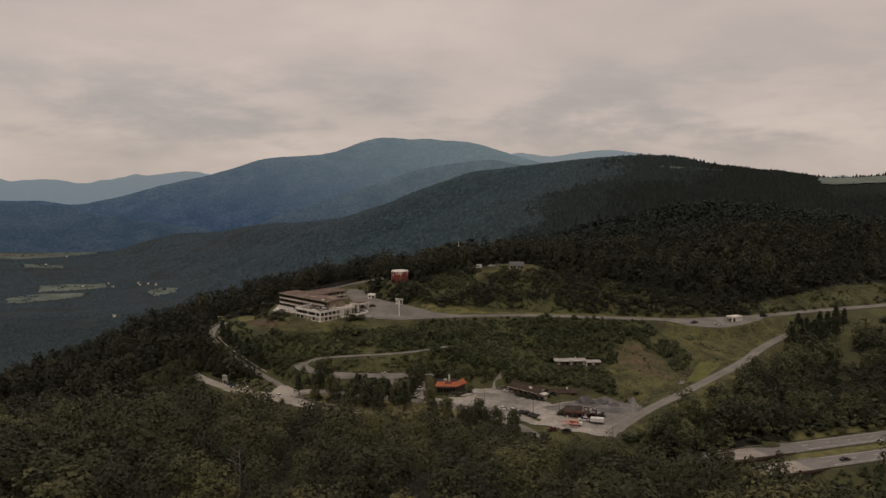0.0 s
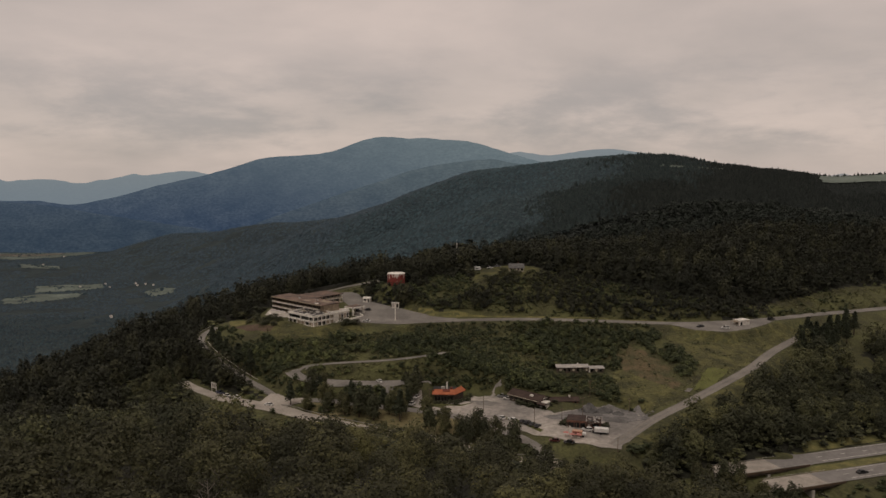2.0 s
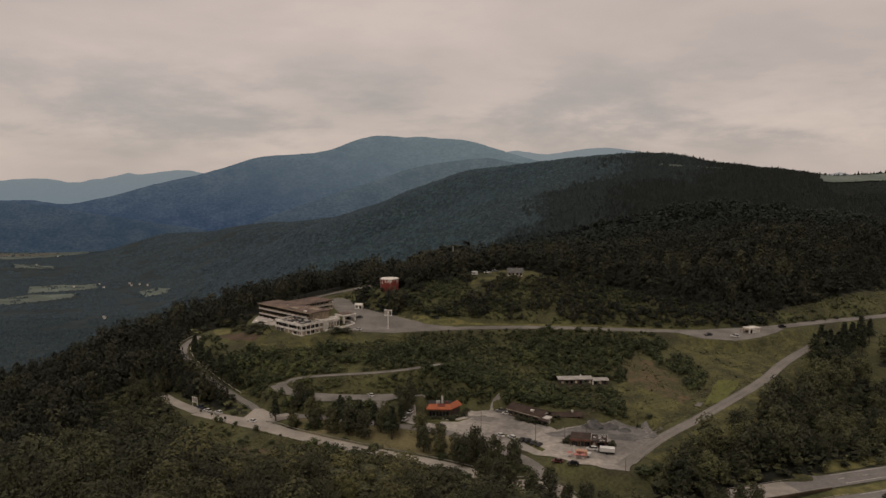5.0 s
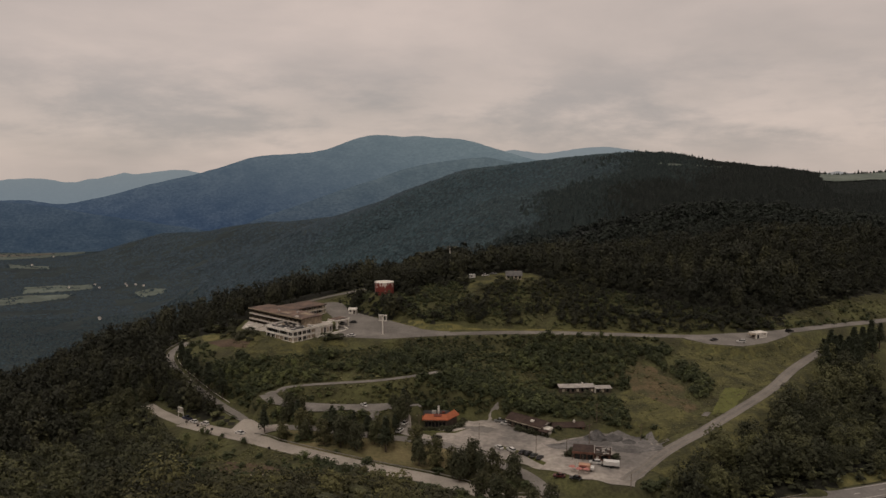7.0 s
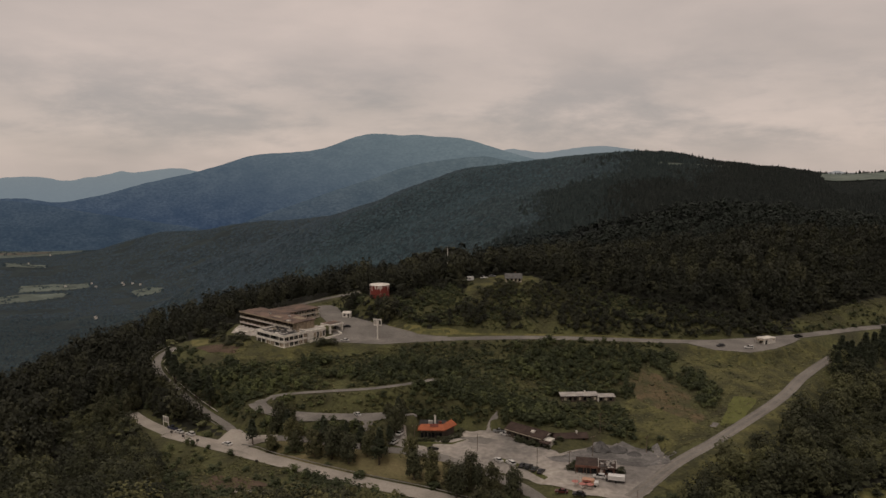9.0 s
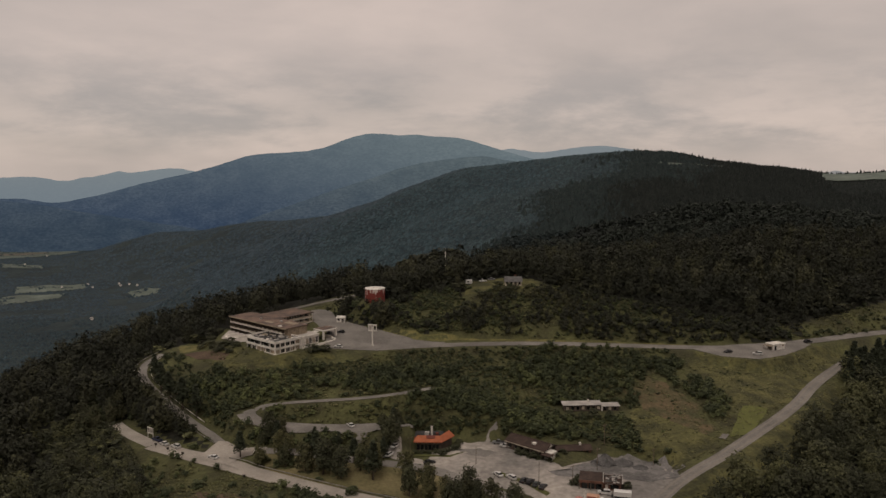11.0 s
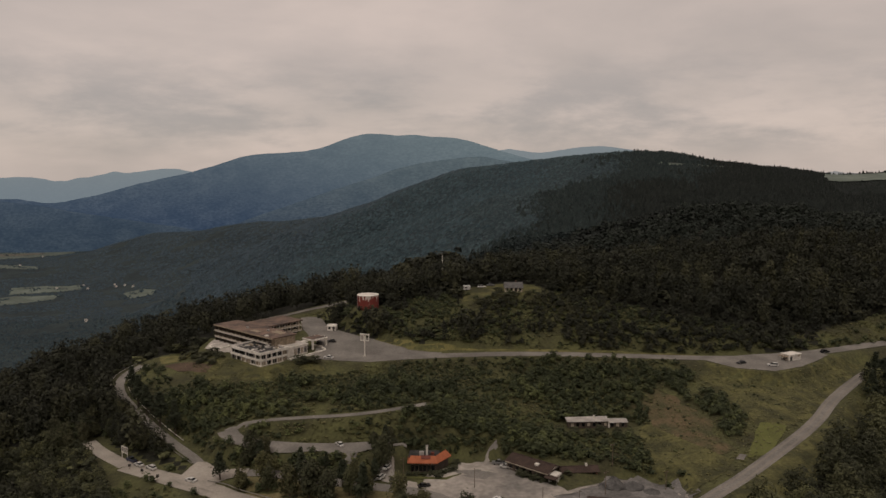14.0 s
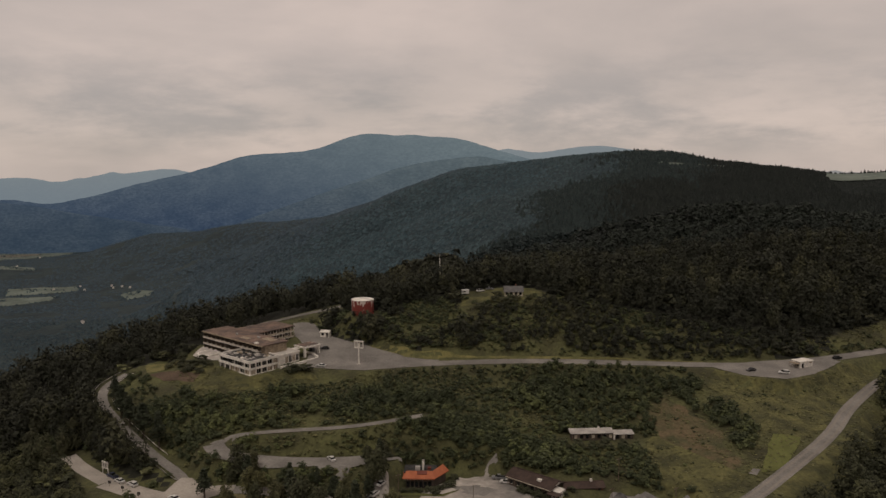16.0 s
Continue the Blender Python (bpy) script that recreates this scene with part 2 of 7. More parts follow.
M_RUT = mat("worn_gravel_track", (0.225, 0.200, 0.170), 0.95, var=0.15, scale=0.05, fine=1.2, bump=0.3, bump_dist=0.05)
M_FIELD = mat("pale_field", (0.125, 0.150, 0.125), 0.95, var=0.3, scale=0.01, fine=0.06, bump=0)
M_HAYFIELD = mat("tan_field", (0.15, 0.138, 0.112), 0.95, var=0.3, scale=0.01, fine=0.06, bump=0)
M_ROAD = mat("worn_asphalt", (0.355, 0.318, 0.272), 0.9, var=0.18, scale=0.12, fine=1.4, bump=0.2, bump_dist=0.03)
M_OLDROAD = mat("old_grey_asphalt", (0.203, 0.187, 0.166), 0.9, var=0.25, scale=0.1, fine=1.2, bump=0.3, bump_dist=0.04)
M_GRAVEL = mat("gravel_lot", (0.36, 0.322, 0.280), 0.95, var=0.3, scale=0.045, fine=0.5, bump=0.4, bump_dist=0.06, tint=(0.19, 0.175, 0.158))
M_DARKGRAVEL = mat("dark_grey_gravel", (0.165, 0.155, 0.145), 0.95, var=0.35, scale=0.15, fine=1.0, bump=0.5, bump_dist=0.08)
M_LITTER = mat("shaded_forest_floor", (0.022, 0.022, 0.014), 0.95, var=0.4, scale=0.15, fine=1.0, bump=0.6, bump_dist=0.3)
M_HIGHWAY = mat("grey_motorway_asphalt", (0.21, 0.195, 0.18), 0.9, var=0.15, scale=0.2, fine=1.0, bump=0.2, bump_dist=0.03)
M_EARTH = mat("red_earth", (0.105, 0.072, 0.048), 0.95, var=0.3, scale=0.15, fine=0.9, bump=0.6, bump_dist=0.3)
M_LEAF = foliage("broad_leaves", (0.019, 0.020, 0.012), (0.101, 0.098, 0.048), 0.28, 1.0, 0.6, (1.5, 1.46, 1.1))
M_LEAF_DARK = foliage("dark_leaves", (0.018, 0.020, 0.014), (0.045, 0.046, 0.028), 0.25, 1.2, 0.6, (1.45, 1.4, 1.2))
M_LEAF_MID = foliage("mixed_leaves", (0.018, 0.021, 0.014), (0.090, 0.092, 0.047), 0.28, 1.0, 0.6, (1.3, 1.28, 1.1))
M_BUSH = foliage("shrub_leaves", (0.030, 0.037, 0.019), (0.090, 0.103, 0.047), 0.2, 1.5, 0.8, (1.45, 1.4, 1.2))
M_TUFT = foliage("grass_tufts", (0.085, 0.090, 0.036), (0.150, 0.138, 0.062), 0.2, 0.4)
# blue haze is painted into these leaf colours, strongest in BLUE, faintest in OLIVE
M_FAR_BLUE = foliage("hazed_blue_leaves", (0.025, 0.041, 0.054), (0.052, 0.079, 0.097), 0.1, 0.25, 0.5)
M_FAR_SLATE = foliage("hazed_slate_leaves", (0.015, 0.028, 0.037), (0.047, 0.073, 0.085), 0.14, 0.25, 0.8)
M_FAR_TEAL = foliage("hazed_teal_leaves", (0.021, 0.038, 0.046), (0.050, 0.082, 0.094), 0.12, 0.25, 0.5)
M_FAR_MID = foliage("hazed_mid_leaves", (0.021, 0.035, 0.040), (0.049, 0.076, 0.083), 0.12, 0.25, 0.5)
M_FAR_OLIVE = foliage("hazed_olive_leaves", (0.019, 0.029, 0.029), (0.034, 0.047, 0.045), 0.12, 0.3, 0.5)
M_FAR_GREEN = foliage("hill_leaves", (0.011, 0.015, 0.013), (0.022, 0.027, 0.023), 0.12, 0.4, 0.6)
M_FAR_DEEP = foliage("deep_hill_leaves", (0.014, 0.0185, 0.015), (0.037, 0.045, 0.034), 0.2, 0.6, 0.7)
M_PINE = foliage("pine_needles", (0.018, 0.024, 0.014), (0.048, 0.054, 0.029), 0.25, 2.2)
M_SNAG = mat("bare_grey_wood", (0.19, 0.165, 0.14), 0.9, var=0.3, scale=1.0, fine=8, bump=0.5, bump_dist=0.03)
M_BARK = mat("bark", (0.11, 0.085, 0.065), 0.95, var=0.35, scale=1.2, fine=9, bump=0.8, bump_dist=0.05)


# ---- mesh helpers ----
def link_mesh(name, verts, faces, material, parent=None, label="", smooth=False):
    me = bpy.data.meshes.new(name)
    me.from_pydata(verts, [], faces)
    me.update()
    for mm in material if isinstance(material, (list, tuple)) else [material]:
        me.materials.append(mm)
    if smooth:
        me.shade_smooth()
    ob = new(name, me)
    ob.parent = parent
    if label:
        ob["label"] = label
    return ob


def part(name, bm, material, parent=None, label=""):
    me = bpy.data.meshes.new(name)
    bm.to_mesh(me)
    bm.free()
    me.materials.append(material)
    ob = new(name, me)
    ob.parent = parent
    if label:
        ob["label"] = label
    return ob


def box(bm, x0, x1, y0, y1, z0, z1, bevel=0.0, m=None):
    r = bmesh.ops.create_cube(bm, size=1.0)
    mm = Matrix.Translation(((x0 + x1) / 2, (y0 + y1) / 2, (z0 + z1) / 2)) @ Matrix.Diagonal((abs(x1 - x0), abs(y1 - y0), abs(z1 - z0), 1))
    bmesh.ops.transform(bm, matrix=(m @ mm) if m else mm, verts=r["verts"])
    if bevel:
        es = list({e for v in r["verts"] for e in v.link_edges})
        bmesh.ops.bevel(bm, geom=es, offset=bevel, segments=1, affect="EDGES")
    return bm


def boxed(name, dims, material, parent=None, label="", bevel=0.0):
    return part(name, box(bmesh.new(), *dims, bevel=bevel), material, parent, label)


def cyl(bm, p0, p1, r0, r1, n=10):
    p0, p1 = Vector(p0), Vector(p1)
    d = p1 - p0
    r = bmesh.ops.create_cone(bm, cap_ends=True, segments=n, radius1=r0, radius2=r1, depth=d.length)
    bmesh.ops.transform(bm, matrix=Matrix.Translation((p0 + p1) / 2) @ d.to_track_quat("Z", "Y").to_matrix().to_4x4(), verts=r["verts"])
    return bm


def thing(name, m, label, category, group="", kind=""):
    e = new(name)
    e.matrix_basis = m
    return tagged(e, label, category, group, kind)


# ---- the lie of the land ----
def vnoise(x, y, size, seed):
    """Smooth value noise, -1 to 1."""
    u, v = np.asarray(x) / size + seed * 17.3, np.asarray(y) / size - seed * 9.1
    i, j = np.floor(u), np.floor(v)
    f, g = u - i, v - j
    f, g = f * f * (3 - 2 * f), g * g * (3 - 2 * g)

    def h(a, b):
        s = np.sin(a * 127.1 + b * 311.7 + seed * 74.7) * 43758.5453
        return (s - np.floor(s)) * 2 - 1
    return (h(i, j) * (1 - f) + h(i + 1, j) * f) * (1 - g) + (h(i, j + 1) * (1 - f) + h(i + 1, j + 1) * f) * g


# centre lines of the roads: x, y, z, and their widths
VALLEY_ROAD = [(-132, 396.5, 12.4), (-123, 386.5, 12), (-107, 372.5, 12), (-74, 353, 12), (-42, 338, 10), (-18, 327, 9), (8, 317, 8), (39, 301, 5), (75, 285, 0), (110, 268, -3), (145, 238, -4)]
CURVE_ROAD = [(-120, 462, 31), (-130, 450, 30), (-135, 439, 28), (-133, 428, 26), (-127, 418, 24), (-110, 400, 19), (-94, 385, 15), (-80, 372, 13), (-74, 357, 12)]
UPPER_ROAD = [(-29, 441, 34.5), (1, 443, 34.8), (31, 446, 35), (65, 446, 35), (108, 446, 33.5), (139, 447, 32), (169, 446, 32), (205, 455, 32.5), (237, 467, 33), (274, 479, 33), (330, 500, 33)]
DIRT_ROAD = [(74, 310, 9.5), (84, 320, 10), (95, 330.4, 12.2), (106, 337, 14.6), (117, 343.5, 16.7), (134.4, 357, 19.3), (153.4, 373, 21.3), (167.5, 387, 22.4), (182, 404.5, 23.7), (202, 423.8, 25.2), (214.5, 435, 26), (225, 443, 26.6)]
LOOP_HIGH = [(-72.5, 382.5, 21.3), (-70.5, 387, 22.2), (-62, 387.2, 23.6), (-46, 386.5, 24.9), (-24, 386, 26), (-10, 388, 27), (6, 390, 29)]
LOOP_LOW = [(-72.5, 382.5, 21.3), (-69.5, 377.8, 19.8), (-60, 375.2, 18.7), (-44, 373, 18.1), (-27, 372.2, 18), (-8, 375, 18)]
SERVICE_ROAD = [(-74, 357, 12), (-62, 362, 13), (-48, 360, 13), (-30, 355, 12), (-11, 352, 11), (6, 349, 10), (18, 338, 9.6), (30, 328, 9.2), (40, 317, 8.8), (46, 303, 7)]
MOTEL_DRIVE = [(-88, 507, 39), (-78, 511, 40.4), (-70, 514, 41.6), (-63, 515.5, 43.2), (-55, 519, 44.2), (-44, 527, 45.2), (-30, 540, 46)]
HIGHWAY_FAR = [(112, 292.8, 5), (120, 295, 5), (158, 306, 5), (197, 317, 5), (270, 338, 5), (340, 358, 5)]
HIGHWAY_NEAR = [(127, 280, 4.7), (134, 282, 4.7), (160, 289.5, 4.7), (185, 296.5, 4.7), (270, 321, 4.7), (340, 341, 4.7)]
ROADS = [(VALLEY_ROAD, 9.5), (CURVE_ROAD, 6.5), (UPPER_ROAD, 8.5), (DIRT_ROAD, 7.5), (LOOP_HIGH, 5.5), (LOOP_LOW, 8.5), (SERVICE_ROAD, 6.5), (MOTEL_DRIVE, 5), (HIGHWAY_FAR[2:], 10), (HIGHWAY_NEAR[2:], 10)]
# open ground, as outlines
GRAVEL_LOT = [(3, 343), (6, 362), (15, 369), (20, 373.5), (27, 375), (33, 373.5), (38, 371), (44, 364), (56, 349), (76, 359), (92, 352), (96, 340), (90, 326), (76, 306), (56, 312), (43, 325), (20, 339)]
MOTEL_LOT = [(-47, 441), (-48, 465), (-53, 472), (-58, 482), (-60.6, 493), (-62, 501), (-57.5, 503), (-52, 502), (-49, 497), (-45.5, 486.5), (-38, 480), (-29, 473), (-20, 467), (-2, 453.5), (14, 450), (14, 441), (-20, 435)]
MOTEL_YARD = [(-104, 476), (-86, 440), (-69, 427), (-46, 434), (-48, 465), (-60, 493), (-74, 498)]
TERRACE = [(-104, 463), (-102, 474), (-94, 470), (-88, 457), (-88, 450), (-96, 450.5)]
STALL_LOT = [(140, 444), (150, 429), (166, 423), (182, 430), (205, 449), (200, 456), (165, 452)]
SPOTS_NEAR = [(0, 0, 88), (-160, 60, 76), (160, 60, 76), (0, 120, 67), (-60, 140, 62), (85, 150, 40), (-75, 228, 41), (45, 203, 36), (-110, 287, 19), (-140, 200, 42), (-260, 200, 25), (-260, 330, -4), (-195, 378, -6), (125, 205, 5), (210, 160, 24), (85, 200, 22), (10, 260, 25)]
SPOTS_MID = [(112, 280, -2), (205, 306, 4.4), (300, 336, 4.5), (200, 362, 7), (145, 335, 13), (300, 420, 22), (76, 398, 18), (128, 398, 23), (30, 420, 28), (-30, 422, 28), (-68, 424, 32.6), (-92, 414, 30.5), (-50, 405, 26), (90, 430, 29), (60, 350, 10.5), (90, 340, 11)]
SPOTS_HILL = [(11, 467, 42), (67, 464, 42), (115, 459, 41), (148, 465, 41), (-24, 490, 49), (52, 487, 57), (0, 600, 40), (80, 605, 51), (-70, 560, 40), (-104, 488, 33), (-132, 482, 29), (-240, 575, -14), (-180, 450, 6), (260, 560, 60), (300, 720, 76), (150, 640, 50)]
SPOTS_OUT = [(-500, 500, -110), (-400, 900, -190), (0, 920, -30), (0, 700, 38), (120, 800, 40), (200, 850, 62), (310, 870, 88), (450, 850, 90), (500, 300, 20), (500, 500, 42), (-600, 100, -20), (0, -300, 60), (600, 0, 40), (220, 1150, -10), (-200, 720, -60)]


def along(line, step):
    """Points every step metres on a rounded line, with the way at each."""
    p = np.array(line, float)
    for _ in range(2):
        q = [p[0]]
        for a, b in zip(p[:-1], p[1:]):
            q += [a * 0.75 + b * 0.25, a * 0.25 + b * 0.75]
        p = np.array(q + [p[-1]])
    s = np.r_[0, np.cumsum(np.linalg.norm(np.diff(p[:, :2], axis=0), axis=1))]
    u = np.linspace(0, s[-1], max(2, int(s[-1] / step)))
    r = np.stack([np.interp(u, s, p[:, k]) for k in range(3)], 1)
    d = np.gradient(r[:, :2], axis=0)
    return r, d / np.linalg.norm(d, axis=1)[:, None]


LINES = [along(line, 6)[0] for line, w in ROADS]
knots = np.array(SPOTS_NEAR + SPOTS_MID + SPOTS_HILL + SPOTS_OUT + [tuple(p) for r in LINES for p in r[::3]], float)
KX, KY, KZ = knots.T


def bend(d2):
    return d2 * np.log(d2 + 1e-6)


def fit_land():
    n = len(knots)
    A = np.zeros((n + 3, n + 3))
    A[:n, :n] = bend((KX[:, None] - KX) ** 2 + (KY[:, None] - KY) ** 2) / 1e4 + np.eye(n) * 0.15
    A[:n, n:] = np.stack([np.ones(n), KX / 100, KY / 100], 1)
    A[n:, :n] = A[:n, n:].T
    return np.linalg.solve(A, np.r_[KZ, 0, 0, 0])


LAND = fit_land()
PADS = [
    (GRAVEL_LOT, 10.3, 0.0, 0, 6.0), (STALL_LOT, 32.0, 0.0, 0, 5.0),
    ([(60, 387), (60, 397), (92, 397), (92, 387)], 17.6, 0.0, 0, 5.0), ([(46, 492), (46, 503), (63, 503), (63, 492)], 57.0, 0.0, 0, 5.0),
    ([(-31, 485), (-31, 497), (-18, 497), (-18, 485)], 49.3, 0.0, 0, 5.0), ([(-3, 359), (-3, 376), (18, 376), (18, 360)], 10.8, 0.0, 0, 3.0),
    ([(-88, 362), (-84, 373), (-74, 374), (-66, 369), (-58, 366), (-58, 358), (-66, 347), (-80, 354)], 12.25, 0.0, 0, 6.0),
    (MOTEL_YARD, 35.05, 0.032, 430, 6.0), (MOTEL_LOT, 34.6, 0.125, 442, 6.0),
]
CREST = [(1900, 1560, 106), (930, 1720, 109), (700, 1850, 139), (514, 2000, 170), (430, 2600, 150), (240, 2900, 105), (60, 3200, 30), (-200, 3450, -85), (-540, 3700, -135), (-853, 3950, -166), (-1053, 4150, -186), (-1488, 4350, -245)]


def far_height(x, y):
    """The long ridge and the valley beside it."""
    p = np.array(CREST, float)
    steep = 0.22 + 0.12 * np.clip((150 - x) / 300, 0, 1) + 0.14 * np.clip((-300 - x) / 700, 0, 1)
    best = np.full(np.shape(x), -1e9)
    off = np.full(np.shape(x), 1e9)
    for a, b in zip(p[:-1], p[1:]):
        d = b[:2] - a[:2]
        t = np.clip(((x - a[0]) * d[0] + (y - a[1]) * d[1]) / (d @ d), 0, 1)
        dist = np.hypot(x - a[0] - t * d[0], y - a[1] - t * d[1])
        off = np.minimum(off, dist)
        best = np.maximum(best, a[2] + t * (b[2] - a[2]) - steep * (np.sqrt(dist * dist + 150 ** 2) - 150))
    best = best + 16 * vnoise(x, y, 420, 3) * np.clip((y - 900) / 900, 0, 1) + 7 * vnoise(x, y, 160, 4) * np.clip((y - 900) / 900, 0, 1)
    # gullies and spurs running down the flank
    best = best + (24 * vnoise(x * 0.32 + y * 0.25, y, 250, 7) + 9 * vnoise(x * 0.4 + y * 0.2, y, 95, 8)) * np.clip((off - 120) / 350, 0, 1) * np.clip((y - 1000) / 700, 0, 1)
    floor = -400 + 10 * vnoise(x, y, 700, 5)
    k = 40.0
    return k * np.logaddexp(best / k, floor / k)


def height(x, y):
    x, y = np.asarray(x, float), np.asarray(y, float)
    shape = x.shape
    x, y = x.ravel(), y.ravel()
    far = np.hypot(x - 50, (y - 350) * 0.9)
    w = np.clip((far - 420) / 420, 0, 1)
    w = w * w * (3 - 2 * w)
    z = np.zeros(len(x))
    m = w < 1
    if m.any():
        xs, ys = x[m], y[m]
        near = LAND[-3] + LAND[-2] * xs / 100 + LAND[-1] * ys / 100
        for i in range(len(knots)):
            near = near + LAND[i] * bend((xs - KX[i]) ** 2 + (ys - KY[i]) ** 2) / 1e4
        z[m] += near * (1 - w[m])
    m = w > 0
    if m.any():
        z[m] += far_height(x[m], y[m]) * w[m]
    # level pads: lots and building ground
    for outline, z0, rise, y0, soft in PADS:
        o = np.array(outline + outline[:1], float)
        m = (x > o[:, 0].min() - 12) & (x < o[:, 0].max() + 12) & (y > o[:, 1].min() - 12) & (y < o[:, 1].max() + 12)
        if m.any():
            d = np.where(inside(x[m], y[m], outline), 0, road_gap(x[m], y[m], o))
            k = 1 - np.clip((d - 1.0) / soft, 0, 1)
            k = k * k * (3 - 2 * k)
            z[m] = z[m] * (1 - k) + (z0 + rise * np.maximum(0, y[m] - y0)) * k
    # level the ground across each road
    for (line, width), pts in zip(ROADS, LINES):
        m = (x > pts[:, 0].min() - 30) & (x < pts[:, 0].max() + 30) & (y > pts[:, 1].min() - 30) & (y < pts[:, 1].max() + 30)
        if not m.any():
            continue
        d = np.full(m.sum(), 1e9)
        zr = np.zeros(m.sum())
        for a, b in zip(pts[:-1], pts[1:]):
            e = b[:2] - a[:2]
            t = np.clip(((x[m] - a[0]) * e[0] + (y[m] - a[1]) * e[1]) / (e @ e), 0, 1)
            dd = np.hypot(x[m] - a[0] - t * e[0], y[m] - a[1] - t * e[1])
            zz = a[2] + t * (b[2] - a[2])
            zr = np.where(dd < d, zz, zr)
            d = np.minimum(d, dd)
        k = 1 - np.clip((d - width / 2 - 1.5) / (3 if line in (LOOP_HIGH, LOOP_LOW) else 7), 0, 1)
        k = k * k * (3 - 2 * k)
        z[m] = z[m] * (1 - k) + zr * k
    return z.reshape(shape)


def inside(x, y, outline):
    """Which points lie within an outline."""
    r = np.zeros(np.shape(x), bool)
    for (ax, ay), (bx, by) in zip(outline, outline[1:] + outline[:1]):
        c = (ay > y) != (by > y)
        r ^= c & (x < (bx - ax) * (y - ay) / (by - ay + 1e-9) + ax)
    return r


def road_gap(x, y, pts):
    """Distance to a line of road."""
    d = np.full(np.shape(x), 1e9)
    for a, b in zip(pts[:-1], pts[1:]):
        e = b[:2] - a[:2]
        t = np.clip(((x - a[0]) * e[0] + (y - a[1]) * e[1]) / (e @ e), 0, 1)
        d = np.minimum(d, np.hypot(x - a[0] - t * e[0], y - a[1] - t * e[1]))
    return d


def spaced(lo, hi, c0, c1, fine, grow):
    """Coordinates fine between c0 and c1 and growing outwards to lo and hi."""
    mid = list(np.arange(c0, c1, fine))
    out, s = [], fine
    while (mid + out)[-1] < hi:
        s = min(s * grow, 80)
        out.append((mid + out)[-1] + s)
    low, s, c = [], fine, c0
    while c > lo:
        s = min(s * grow, 80)
        c -= s
        low.append(c)
    return np.array(low[::-1] + mid + out)


def grid_faces(nx, ny):
    i = np.arange(nx * ny).reshape(ny, nx)
    return np.stack([i[:-1, :-1], i[:-1, 1:], i[1:, 1:], i[1:, :-1]], -1).reshape(-1, 4)


GX = spaced(-4600, 4600, -240, 290, 3.0, 1.05)
GY = spaced(-900, 4950, 240, 540, 3.0, 1.05)
gx, gy = np.meshgrid(GX, GY)
gz = height(gx, gy)
gf = grid_faces(len(GX), len(GY))
ground = link_mesh("ground", np.stack([gx, gy, gz], -1).reshape(-1, 3).tolist(), gf.tolist(), [M_GRASS, M_CANOPY, M_VALLEY, M_DRY, M_LAWN, M_LITTER, M_CANOPY_SHADE], smooth=True)
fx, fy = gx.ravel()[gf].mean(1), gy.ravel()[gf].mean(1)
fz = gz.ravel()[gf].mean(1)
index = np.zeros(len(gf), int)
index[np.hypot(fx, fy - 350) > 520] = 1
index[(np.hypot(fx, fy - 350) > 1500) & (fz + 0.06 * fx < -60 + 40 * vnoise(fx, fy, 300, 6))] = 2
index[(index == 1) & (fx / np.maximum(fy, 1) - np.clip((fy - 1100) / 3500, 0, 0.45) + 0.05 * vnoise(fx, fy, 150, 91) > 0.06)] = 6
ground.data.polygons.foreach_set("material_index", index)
tagged(ground, "hilly ground with rough grass and woods", "ground", kind="structure")


def ribbon(name, line, width, material, label, lift=0.16, lanes=6):
    """A road laid along its line."""
    r, d = along(line, 2.5)
    side = np.stack([d[:, 1], -d[:, 0]], 1)
    v = []
    for k in range(lanes + 1):
        q = r[:, :2] + side * (k / lanes - 0.5) * width
        v.append(np.c_[q, height(q[:, 0], q[:, 1]) + lift])
    v = np.stack(v, 1)
    ob = link_mesh(name, v.reshape(-1, 3).tolist(), grid_faces(lanes + 1, len(r)).tolist(), material, smooth=True)
    return tagged(ob, label, "road", kind="structure")


def patch(name, outline, material, label, category, lift=0.2, step=1.6, rough=0.0, seed=1):
    """A flat area laid over the ground."""
    o = np.array(outline, float)
    bm = bmesh.new()
    f = bm.faces.new([bm.verts.new((x, y, 0)) for x, y in o])
    bmesh.ops.triangulate(bm, faces=[f])
    for k in range(12):
        long = [e for e in bm.edges if e.calc_length() > step * 2]
        if not long:
            break
        bmesh.ops.subdivide_edges(bm, edges=long, cuts=1)
        bmesh.ops.triangulate(bm, faces=[f for f in bm.faces if len(f.verts) > 3])
    edge = {v for e in bm.edges if len(e.link_faces) == 1 for v in e.verts}
    xy = np.array([v.co[:2] for v in bm.verts])
    wob = np.stack([vnoise(xy[:, 0], xy[:, 1], 5, seed), vnoise(xy[:, 0], xy[:, 1], 5, seed + 7)], 1) * rough
    for v, w in zip(bm.verts, wob):
        if v in edge:
            v.co.x += w[0]
            v.co.y += w[1]
    xy = np.array([v.co[:2] for v in bm.verts])
    for v, z in zip(bm.verts, height(xy[:, 0], xy[:, 1])):
        v.co.z = z + lift
    for f in bm.faces:
        if f.normal.z < 0:
            f.normal_flip()
    ob = part(name, bm, material)
    return tagged(ob, label, category, kind="structure")


def shifted(line, off):
    """A line moved sideways."""
    p = np.array(line, float)
    d = np.gradient(p[:, :2], axis=0)
    d /= np.linalg.norm(d, axis=1)[:, None]
    p[:, :2] += np.stack([d[:, 1], -d[:, 0]], 1) * off
    return [tuple(q) for q in p]


